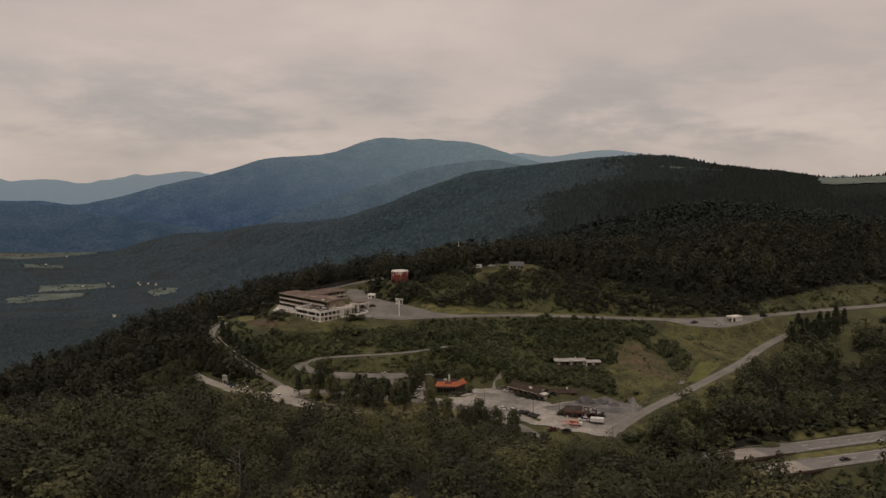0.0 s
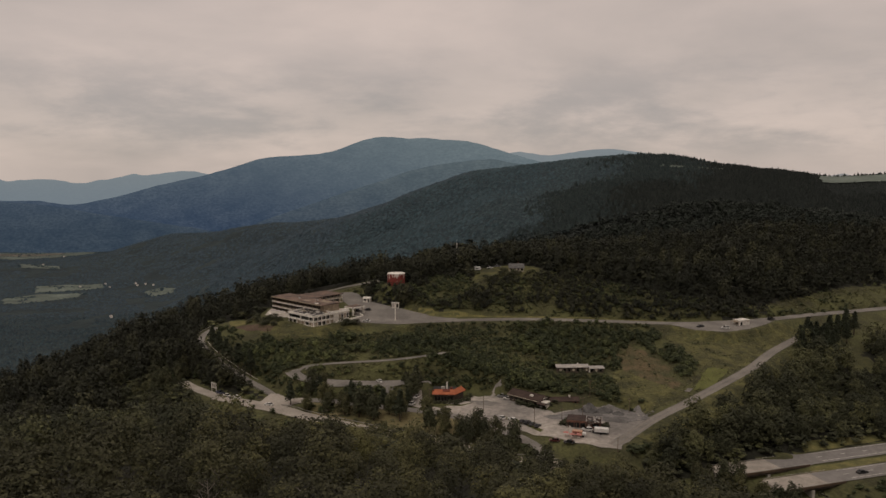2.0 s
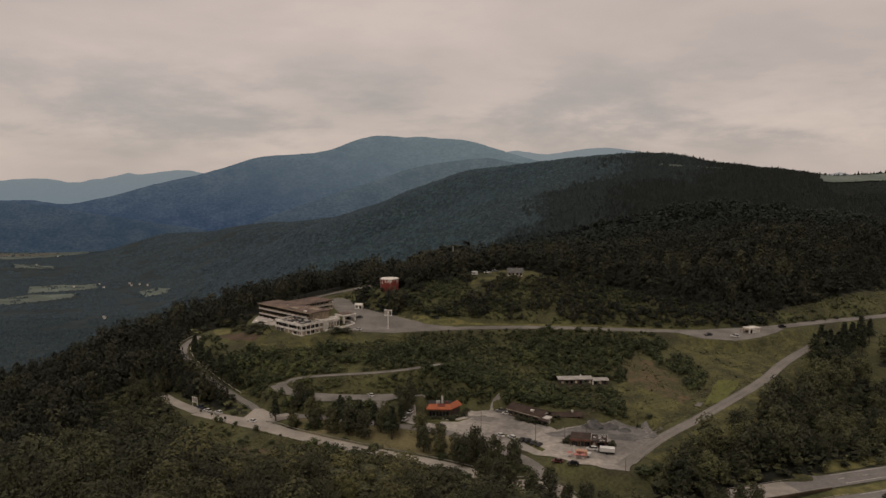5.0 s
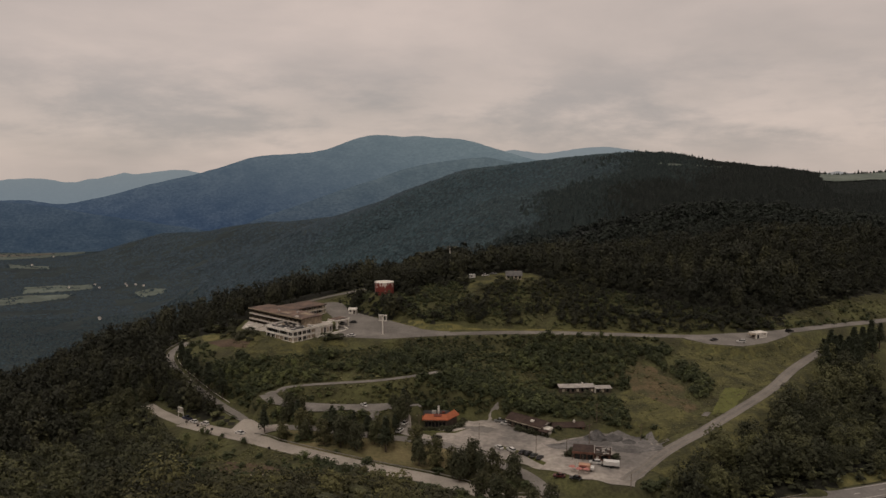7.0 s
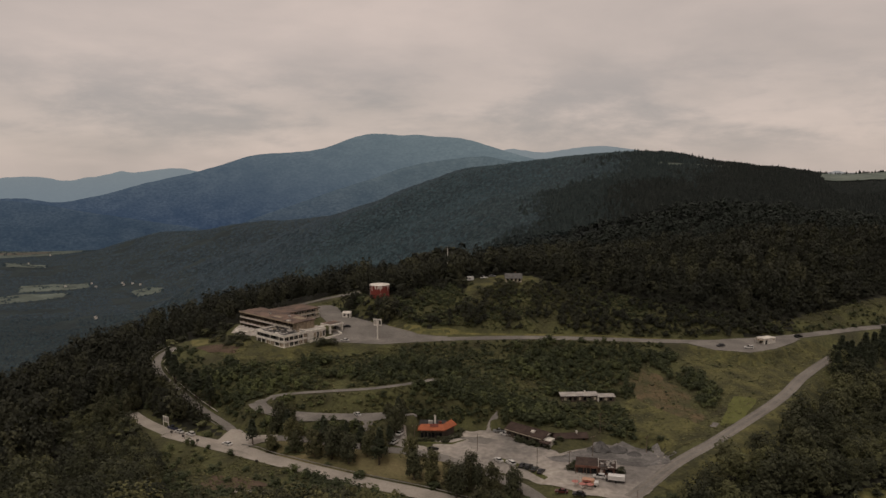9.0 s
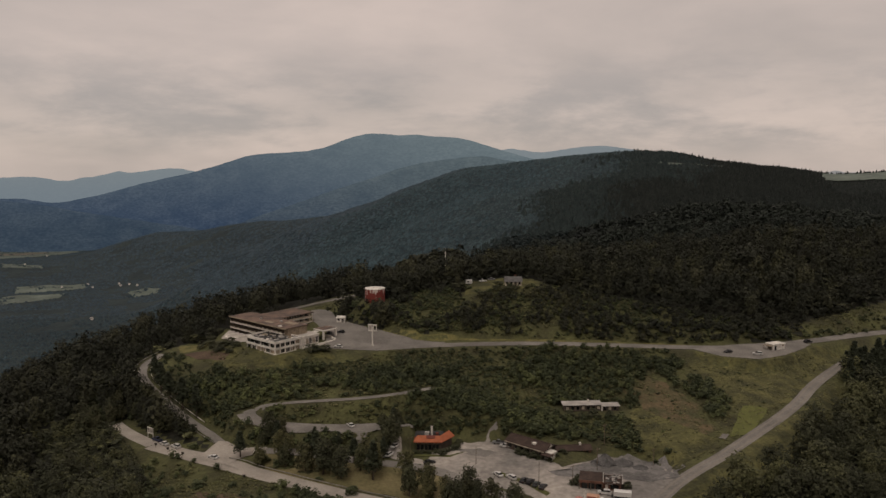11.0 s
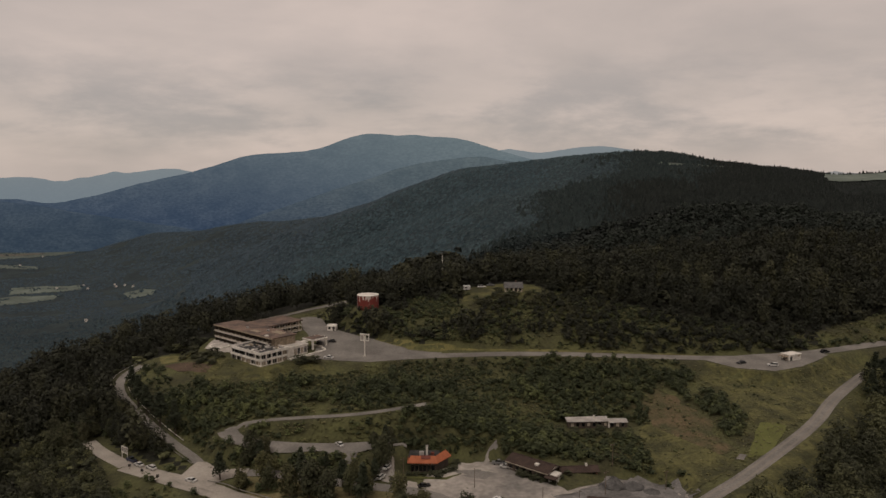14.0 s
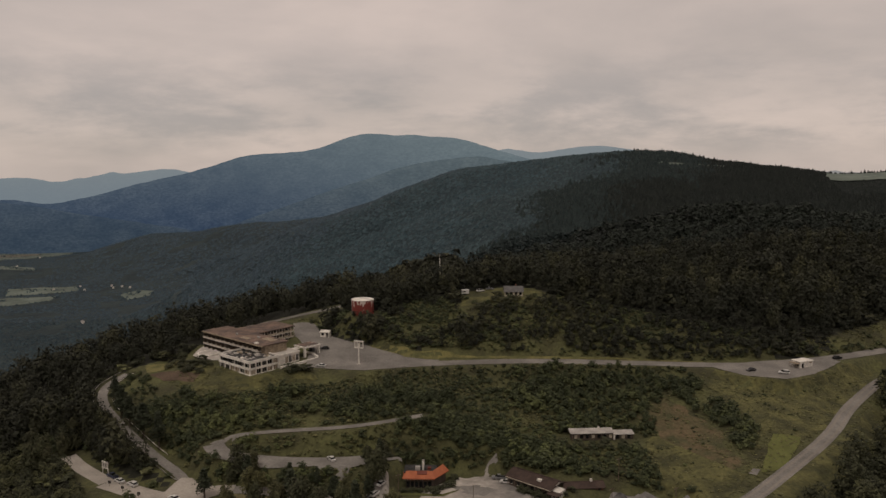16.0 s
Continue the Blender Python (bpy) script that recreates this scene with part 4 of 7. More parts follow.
PASTURE = [(845, 1600), (900, 1722), (1250, 1722), (1250, 1590)]
BELOW_PASTURE = [(800, 1470), (845, 1600), (900, 1722), (1250, 1722), (1250, 1470)]
GLADE = [(528, 1712), (536, 1732), (692, 1722), (688, 1706)]
wood("wood", 380, 1300, 1050, 1800, 7.0, lambda x, y: (x > 0.5 * (y - 1050) + 380 + 160 * vnoise(x, y, 150, 13) + 220 * vnoise(x, y, 6, 14)) & ~inside(x, y, BELOW_PASTURE) & ~inside(x, y, GLADE), 4.8, 9.5, t_peak, M_FAR_GREEN, "dark woods reaching up to the ridge", 38)
wood("wood", -250, 40, 640, 740, 7.5, lambda x, y: x > -250, 4.6, 12, t_far, M_LEAF_DARK, "dark woods on the crest behind the motel", 37)

wood("undergrowth", 84, 330, 276, 470, 3.6, right_copse, 2.9, 4.2, t_far, M_LEAF_MID, "low undergrowth in the copse", 31, edge=1.0)
wood("undergrowth", -60, 340, 496, 575, 4.6, hill_woods, 3.2, 5.0, t_far, M_LEAF_DARK, "low undergrowth on the wooded hilltop", 35, edge=1.0)
bx, by = seeded_points(-95, 110, -70, 66, 9.4, 121)
bs = np.random.default_rng(122).uniform(0.7, 1.25, len(bx))
scatter("wood", bx, by, 5.0 * bs, 12 * bs, t_hill, M_LEAF, "summer woods on the hill under the flight", "woods", 123)
wood("undergrowth", -260, 130, 200, 480, 5.2, lambda x, y: left_woods(x, y) | below_road(x, y), 3.3, 3.6, t_far, M_LEAF_MID, "low undergrowth beneath the woods", 29, edge=0.8)


def thicket(x0, x1, y0, y1, zone, label, seed, tall=None):
    """Scrub in two sizes: low bushes all over, taller shrubs in clumps."""
    wood("scrub", x0, x1, y0, y1, 2.2, lambda x, y: inside(x, y, zone) & (vnoise(x, y, 17, seed) + 0.6 * vnoise(x, y, 6, seed + 1) > -0.55), 1.5, 1.7, t_bush, M_BUSH, "low " + label, seed, "shrubs")
    wood("scrub", x0, x1, y0, y1, 3.1, lambda x, y: inside(x, y, zone) & (vnoise(x, y, 22, seed + 2) + 0.7 * vnoise(x, y, 8, seed + 3) > -0.35 + 0.6 * ((y > 412) & (x < 45))), 2.7, 4.4, t_shrub, tall or M_BUSH, "taller " + label, seed + 5, "shrubs")


BETWEEN_ROADS = [(-146, 408), (-134, 424), (-113, 403), (-97, 388), (-88, 378), (-98, 376), (-118, 388), (-134, 398)]
BANK = [(-104, 362), (-70, 346), (-40, 331), (-20, 320), (-22, 300), (-36, 262), (-46, 244), (-70, 246), (-96, 290), (-112, 320), (-108, 346)]
wood("wood", -150, -84, 370, 428, 4.0, lambda x, y: inside(x, y, BETWEEN_ROADS), 3.0, 8, t_mid, M_LEAF_DARK, "dark trees between the two roads", 71, edge=0.6)
wood("scrub", -114, -15, 244, 365, 3.4, lambda x, y: inside(x, y, BANK) & (vnoise(x, y, 12, 73) + 0.6 * vnoise(x, y, 5, 75) > -0.35), 2.1, 2.9, t_shrub, M_BUSH, "bushes on the bank below the road", 72, "shrubs", edge=1.0)
thicket(-110, 155, 355, 442, SHRUBLAND, "green scrub on the slope", 40)
thicket(-132, -84, 402, 454, BEND_BANK, "green scrub inside the road's bend", 110)
thicket(-60, 205, 450, 515, HILL_SCRUB, "green scrub below the hilltop", 50, M_LEAF_DARK)
wood("scrub", 110, 142, 366, 442, 2.5, lambda x, y: inside(x, y, MEADOW_BUSHES) & (vnoise(x, y, 9, 61) + 0.5 * vnoise(x, y, 4, 64) > -0.62), 2.1, 3.1, t_shrub, M_BUSH, "line of bushes down the meadow", 60, "shrubs")
SLOPE_SPOTS = [(138, 438), (134, 410), (137, 384), (150, 380), (186, 406), (214, 438), (204, 446), (182, 429), (166, 422), (150, 428)]
FOOT_SPOTS = [(80, 366), (96, 350), (110, 350), (120, 372), (116, 416), (100, 410), (94, 388)]
for zone, seed in ((SLOPE_SPOTS, 141), (FOOT_SPOTS, 144)):
    sx, sy = seeded_points(76, 216, 348, 440, 2.6, seed)
    sm = inside(sx, sy, zone) & (vnoise(sx, sy, 8, seed) + vnoise(sx, sy, 3, seed + 1) > 0.55) & (road_gap(sx, sy, LINES[3]) > 5.5)
    sq = np.random.default_rng(seed).uniform(0.4, 1.2, sm.sum())
    scatter("scrub", sx[sm], sy[sm], 1.0 * sq, 0.9 * sq, t_bush, M_BUSH, "small bushes dotted over the grass", "shrubs", seed + 2)
wood("scrub", 200, 335, 455, 525, 4.2, lambda x, y: inside(x, y, RIGHT_VERGE) & (vnoise(x, y, 9, 62) > -0.1), 1.8, 2.4, t_bush, M_BUSH, "scattered bushes on the roadside bank", 63, "shrubs")


SHOULDER = [(140, 270), (155, 279), (182, 286), (200, 290), (196, 272), (166, 262), (144, 258)]
sx, sy = seeded_points(138, 202, 256, 292, 2.8, 151)
sm = inside(sx, sy, SHOULDER) & (vnoise(sx, sy, 9, 152) > -0.2)
sq = np.random.default_rng(153).uniform(0.6, 1.3, sm.sum())
scatter("scrub", sx[sm], sy[sm], 1.9 * sq, 2.3 * sq, t_shrub, M_BUSH, "bushes on the slope beside the motorway", "shrubs", 154)
wood("wood", -205, -95, 335, 460, 4.2, lambda x, y: inside(x, y, ROAD_FOOT) & below_road(x, y), 2.7, 6.0, t_low, M_LEAF_MID, "young green trees below the road", 155, edge=1.0)
ROAD_CUT = [(-176, 446), (-140, 412), (-118, 392), (-92, 372), (-104, 362), (-136, 386), (-184, 432)]
wood("scrub", -180, -90, 360, 448, 2.7, lambda x, y: inside(x, y, ROAD_CUT) & (y > np.interp(x, [p[0] for p in VALLEY_ROAD], [p[1] for p in VALLEY_ROAD])) & ((x < -122) | (vnoise(x, y, 9, 66) > 0.1)), 2.1, 3.0, t_shrub, M_BUSH, "bushes on the cut above the valley road", 65, "shrubs", edge=0.3)
wood("scrub", -60, 330, 452, 505, 4.4, lambda x, y: hill_woods(x, y) & ~inside(x, y, RIGHT_VERGE), 3.0, 4.6, t_bush, M_LEAF_DARK, "dark undergrowth along the edge of the hill woods", 67, "shrubs", edge=0.8)


BEHIND_DINER = [(-8, 378), (6, 393), (30, 396), (48, 384), (44, 369), (38, 376), (35.4, 380.4), (30, 380), (26.6, 377), (22, 376.5), (14, 377), (8, 377)]
LOW_SLOPE = [(-44, 310), (-40, 280), (0, 262), (4, 246), (12, 230), (40, 222), (54, 284), (40, 288), (-2, 304), (-30, 318)]
wood("scrub", -46, 56, 220, 320, 3.4, lambda x, y: inside(x, y, LOW_SLOPE), 2.3, 3.2, t_shrub, M_BUSH, "bushes on the slope under the valley road", 77, "shrubs", edge=1.0)
wood("scrub", -10, 50, 368, 398, 1.8, lambda x, y: inside(x, y, BEHIND_DINER), 2.3, 3.6, t_shrub, M_BUSH, "dense scrub behind the restaurant", 69, "shrubs")


def tufts(zone, step, r, h, label, seed, bare=-0.5):
    """Rough grass standing in clumps."""
    o = np.array(zone, float)
    x, y = seeded_points(o[:, 0].min(), o[:, 0].max(), o[:, 1].min(), o[:, 1].max(), step, seed)
    m = inside(x, y, zone) & (vnoise(x, y, 11, seed) + 0.8 * vnoise(x, y, 4, seed + 1) > bare)
    for (line, w), pts in zip(ROADS, LINES):
        m &= road_gap(x, y, pts) > w / 2 + 0.4
    for o in [GRAVEL_LOT, MOTEL_LOT, STALL_LOT] + FOOTPRINTS:
        m &= ~inside(x, y, o)
    x, y = x[m], y[m]
    q = np.random.default_rng(seed + 3)
    s = q.uniform(0.5, 1.5, len(x))
    return scatter("grass", x, y, r * s, h * s, t_tuft, M_TUFT, label, "grass", seed + 4)


tufts([(78, 366), (92, 352), (112, 338), (150, 362), (190, 398), (215, 430), (205, 450), (182, 431), (166, 424), (150, 430), (140, 440), (112, 426), (92, 386)], 2.0, 0.75, 0.3, "rough mixed grass on the meadow slope", 64)
tufts([(84, 308), (112, 330), (150, 352), (200, 400), (215, 400), (190, 370), (150, 340), (110, 312)], 2.2, 0.7, 0.3, "rough grass between the road and the copse", 66)
tufts([(-108, 446), (-104, 430), (-92, 416), (-70, 413), (-40, 422), (20, 430), (60, 434), (60, 441), (-20, 434), (-46, 440), (-60, 432), (-90, 442)], 1.5, 0.6, 0.45, "long grass on the bank below the motel", 68, -0.2)
tufts([(-70, 346), (-40, 332), (-30, 320), (-44, 282), (-90, 278), (-106, 350), (-100, 362)], 1.6, 0.7, 0.5, "rough grass on the bank below the road", 74, -0.3)
tufts([(-70, 380), (-40, 384), (0, 388), (4, 376), (-40, 376), (-66, 378)], 1.5, 0.8, 0.7, "long grass between the overgrown drives", 76, -0.6)
tufts([(150, 456), (205, 460), (330, 503), (330, 526), (222, 490), (150, 470)], 1.9, 0.8, 0.6, "long grass on the roadside bank", 78)

# valley floor and far slopes: clumps of crowns, too many to count
FIELDS = [
    ([(-2760, 4700), (-2600, 4720), (-2478, 4782), (-2339, 4861), (-2229, 4920), (-2107, 4715), (-2145, 4529), (-2299, 4437), (-2454, 4363), (-2700, 4380)], 1),
    ([(-2700, 4640), (-2520, 4640), (-2330, 4700), (-2290, 4600), (-2460, 4520), (-2680, 4530)], 0),
    ([(-2280, 4091), (-2120, 4030), (-1985, 3975), (-1953, 3881), (-2080, 3900), (-2175, 3920)], 1),
    ([(-1798, 3347), (-1681, 3390), (-1590, 3380), (-1511, 3405), (-1464, 3289), (-1551, 3224), (-1640, 3190), (-1704, 3172)], 1),
    ([(-1760, 3040), (-1667, 3130), (-1570, 3140), (-1488, 3169), (-1465, 3048), (-1561, 2972), (-1640, 2900), (-1700, 2900)], 1),
    ([(-1237, 3188), (-1197, 3257), (-1114, 3215), (-1097, 3131), (-1136, 3089), (-1174, 3057)], 1),
]


def valley(x, y):
    m = vnoise(x, y, 160, 81) + 0.6 * vnoise(x, y, 60, 82) > -0.55
    for o, k in FIELDS:
        m &= ~inside(x, y, o)
    return m


def hedges(seed):
    """Lines of dark trees along the field edges and across them."""
    g = np.random.default_rng(seed)
    px, py = [], []
    for o, k in FIELDS:
        ends = list(zip(o, o[1:] + o[:1])) + [(o[0], o[len(o) // 2]), (o[1], o[-2])]
        for (ax, ay), (bx, by) in ends:
            n = int(math.hypot(bx - ax, by - ay) / 7)
            a = g.uniform(0, 0.4)
            t = np.linspace(a, a + g.uniform(0.3, 0.6), n)
            px.append(ax + (bx - ax) * t + g.normal(0, 7, n))
            py.append(ay + (by - ay) * t + g.normal(0, 7, n))
    px, py = np.concatenate(px), np.concatenate(py)
    q = g.uniform(0.6, 1.3, len(px))
    scatter("hedge", px, py, 8 * q, 9 * q, t_tip, M_FAR_SLATE, "tree lines between the valley fields", "trees", seed + 1)


hedges(131)

RIDGE_HOUSES = [(470, 2335), (448, 2350), (490, 2320)]


def cover(x, y):
    """Where woods of the long flank stand."""
    m = (x > -0.30 * y) & (x < 0.62 * (y - 640) + 220) & ~inside(x, y, BELOW_PASTURE) & ~inside(x, y, GLADE)
    for a, b in RIDGE_HOUSES:
        m &= np.hypot(x - a, (y - b) * 0.5) > 22
    return m


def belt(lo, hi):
    """Woods change little by little from one side of the flank to the other; bluer leaf colours stand in for haze."""
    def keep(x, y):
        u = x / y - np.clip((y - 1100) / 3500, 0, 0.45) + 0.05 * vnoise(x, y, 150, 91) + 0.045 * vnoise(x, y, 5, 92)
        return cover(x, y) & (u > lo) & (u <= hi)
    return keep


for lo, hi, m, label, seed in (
    (-9, -0.30, M_FAR_BLUE, "haze-blue woods low on the long flank", 85), (-0.30, -0.06, M_FAR_TEAL, "haze-tinted teal woods on the long flank", 86),
    (-0.06, 0.05, M_FAR_MID, "haze-tinted mixed woods on the long flank", 88), (0.05, 0.17, M_FAR_OLIVE, "faintly haze-tinted dusky woods on the long flank", 89),
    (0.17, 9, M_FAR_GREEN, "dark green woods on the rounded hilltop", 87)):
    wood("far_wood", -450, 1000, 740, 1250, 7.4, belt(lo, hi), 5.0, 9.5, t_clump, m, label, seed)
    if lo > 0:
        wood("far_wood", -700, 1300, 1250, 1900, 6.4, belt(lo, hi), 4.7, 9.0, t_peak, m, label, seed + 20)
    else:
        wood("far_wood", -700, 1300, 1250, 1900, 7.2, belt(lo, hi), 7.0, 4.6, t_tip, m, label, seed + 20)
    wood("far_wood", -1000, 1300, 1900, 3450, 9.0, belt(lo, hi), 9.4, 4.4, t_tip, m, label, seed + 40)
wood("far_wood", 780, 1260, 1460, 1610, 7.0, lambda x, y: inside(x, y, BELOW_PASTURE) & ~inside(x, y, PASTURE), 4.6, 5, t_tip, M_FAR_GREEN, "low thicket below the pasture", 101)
wood("far_wood", -1800, -150, 1150, 2600, 9.5, lambda x, y: valley(x, y) & (x < -0.16 * y), 7.6, 5.5, t_tip, M_FAR_SLATE, "patchy haze-tinted slate woods of the valley floor", 83)
wood("far_wood", -3100, 100, 2600, 4840, 14.0, lambda x, y: valley(x, y) & ((x < -0.16 * y) | (y > 3400)), 12.0, 6, t_tip, M_FAR_BLUE, "haze-blue woods far down the valley", 84)
tufts(SHRUBLAND, 1.7, 0.85, 0.7, "long grass among the scrub", 94, -0.5)
tufts(HILL_SCRUB, 1.9, 0.85, 0.7, "long grass among the hill scrub", 96, -0.5)

# leaf litter under the woods, its colour darkened for the shade between crowns
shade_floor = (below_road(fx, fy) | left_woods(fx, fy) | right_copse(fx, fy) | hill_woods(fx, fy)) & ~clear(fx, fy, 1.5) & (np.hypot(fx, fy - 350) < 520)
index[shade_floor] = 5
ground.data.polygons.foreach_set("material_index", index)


# ---- building materials ----
M_WHITE = mat("weathered_white_concrete", (0.70, 0.655, 0.585), 0.85, var=0.22, scale=0.5, fine=3.0, bump=0.2, bump_dist=0.02)
M_CREAM = mat("cream_panel", (0.46, 0.40, 0.31), 0.8, var=0.25, scale=0.6, fine=4.0, bump=0.1)
M_RAIL = mat("pale_gallery_rail", (0.50, 0.45, 0.37), 0.8, var=0.3, scale=0.9, fine=4.0, bump=0.1)
M_TAN = mat("tan_boarded_panel", (0.30, 0.24, 0.17), 0.85, var=0.3, scale=0.8, fine=5.0, bump=0.2)
M_ROOF_RED = mat("rusty_brown_roof", (0.165, 0.112, 0.084), 0.9, var=0.35, scale=0.16, fine=0.9, bump=0.3, tint=(0.085, 0.064, 0.054))
M_ROOF_BLACK = mat("torn_black_roofing", (0.05, 0.048, 0.046), 0.85, var=0.5, scale=0.25, fine=1.5, bump=0.6, bump_dist=0.1)
M_ROOF_BROWN = mat("brown_shingles", (0.060, 0.040, 0.032), 0.9, var=0.3, scale=0.4, fine=4, bump=0.5)
M_ORANGE = mat("faded_orange_roof", (0.37, 0.112, 0.050), 0.7, var=0.18, scale=0.4, fine=3, bump=0.3)
M_MAROON = mat("maroon_panel", (0.16, 0.045, 0.03), 0.7, var=0.2, scale=0.5, fine=3, bump=0.2)
M_BRICK = mat("red_brick", (0.17, 0.085, 0.06), 0.9, var=0.3, scale=0.6, fine=6, bump=0.4)
M_DARKGLASS = mat("dark_window_glass", (0.012, 0.013, 0.014), 0.12, var=0.3, scale=0.6, fine=2, bump=0, spec=0.6)
M_DARKWALL = mat("shadowed_brown_wall", (0.09, 0.07, 0.055), 0.9, var=0.3, scale=0.5, fine=3, bump=0.2)
M_GREYROOF = mat("grey_metal_roof", (0.40, 0.37, 0.335), 0.6, var=0.25, scale=0.3, fine=2, bump=0.2)
M_GREYSHINGLE = mat("grey_shingles", (0.115, 0.11, 0.105), 0.9, var=0.25, scale=0.5, fine=4, bump=0.3)
M_WOOD = mat("weathered_timber", (0.16, 0.12, 0.09), 0.9, var=0.3, scale=0.8, fine=8, bump=0.4)
M_STEEL = mat("galvanised_steel", (0.42, 0.40, 0.37), 0.5, 0.6, var=0.2, scale=0.7, fine=5, bump=0.1)
M_TYRE = mat("black_rubber", (0.02, 0.02, 0.02), 0.8, var=0.2, scale=2, fine=9, bump=0)
M_STONEHEAP = mat("dark_gravel_heap", (0.11, 0.105, 0.10), 0.95, var=0.35, scale=0.4, fine=2, bump=0.7, bump_dist=0.15)
M_PAVING = mat("pale_paving", (0.46, 0.42, 0.37), 0.9, var=0.2, scale=0.3, fine=2, bump=0.2)
M_DECK = mat("pale_bridge_concrete", (0.34, 0.302, 0.258), 0.9, var=0.2, scale=0.2, fine=1.5, bump=0.2)
M_LINE = mat("road_paint", (0.55, 0.52, 0.47), 0.8, var=0.3, scale=0.8, fine=4, bump=0)


def tank_paint():
    """Red paint, flaking to white towards the top."""
    m = bpy.data.materials.new("peeling_red_paint")
    m.use_nodes = True
    n, l = m.node_tree.nodes, m.node_tree.links
    b = n["Principled BSDF"]
    b.inputs["Roughness"].default_value = 0.75
    co = n.new("ShaderNodeTexCoord")
    mp = n.new("ShaderNodeMapping")
    mp.inputs["Scale"].default_value = (0.55, 0.55, 0.28)
    l.new(co.outputs["Object"], mp.inputs[0])
    no = n.new("ShaderNodeTexNoise")
    no.inputs["Scale"].default_value = 1.0
    no.inputs["Detail"].default_value = 5
    l.new(mp.outputs[0], no.inputs["Vector"])
    sep = n.new("ShaderNodeSeparateXYZ")
    l.new(co.outputs["Object"], sep.inputs[0])
    ma = n.new("ShaderNodeMath")
    ma.operation = "MULTIPLY_ADD"
    ma.inputs[1].default_value = 0.05
    l.new(sep.outputs[2], ma.inputs[0])
    l.new(no.outputs["Fac"], ma.inputs[2])
    ramp = n.new("ShaderNodeValToRGB")
    ramp.color_ramp.elements[0].position = 0.79
    ramp.color_ramp.elements[0].color = (0.17, 0.028, 0.018, 1)
    ramp.color_ramp.elements[1].position = 0.85
    ramp.color_ramp.elements[1].color = (0.52, 0.44, 0.39, 1)
    l.new(ma.outputs[0], ramp.inputs[0])
    l.new(ramp.outputs[0], b.inputs["Base Color"])
    return m


M_TANK = tank_paint()


def slab(name, outline, z0, z1, material, parent, label="", bevel=0.0):
    """A flat piece with any outline."""
    bm = bmesh.new()
    f = bm.faces.new([bm.verts.new((x, y, z0)) for x, y in outline])
    if f.normal.z > 0:
        f.normal_flip()
    r = bmesh.ops.extrude_face_region(bm, geom=[f])
    bmesh.ops.translate(bm, vec=(0, 0, z1 - z0), verts=[v for v in r["geom"] if isinstance(v, bmesh.types.BMVert)])
    bmesh.ops.recalc_face_normals(bm, faces=bm.faces)
    return part(name, bm, material, parent, label)


def wall_bays(parent, fixed, along0, along1, axis, out, z0, z1, bays, wide, make):
    """Windows set side by side in one face; make decides which are boarded up."""
    step = (along1 - along0) / bays
    for i in range(bays):
        a = along0 + (i + 0.5 - wide / 2) * step
        b = a + wide * step
        kind = make(i)
        m = {"glass": M_DARKGLASS, "tan": M_TAN, "cream": M_CREAM}[kind]
        f0, f1 = sorted((fixed - 0.25 * out, fixed + 0.04 * out))
        dims = (a, b, f0, f1, z0, z1) if axis == "x" else (f0, f1, a, b, z0, z1)
        w = boxed("window" if kind == "glass" else "boarded_window", dims, m, parent)
        mid = (a + b) / 2
        g0, g1 = sorted((fixed - 0.02 * out, fixed + 0.09 * out))
        dims = (mid - 0.05, mid + 0.05, g0, g1, z0, z1) if axis == "x" else (g0, g1, mid - 0.05, mid + 0.05, z0, z1)
        boxed("mullion", dims, M_WHITE, w)


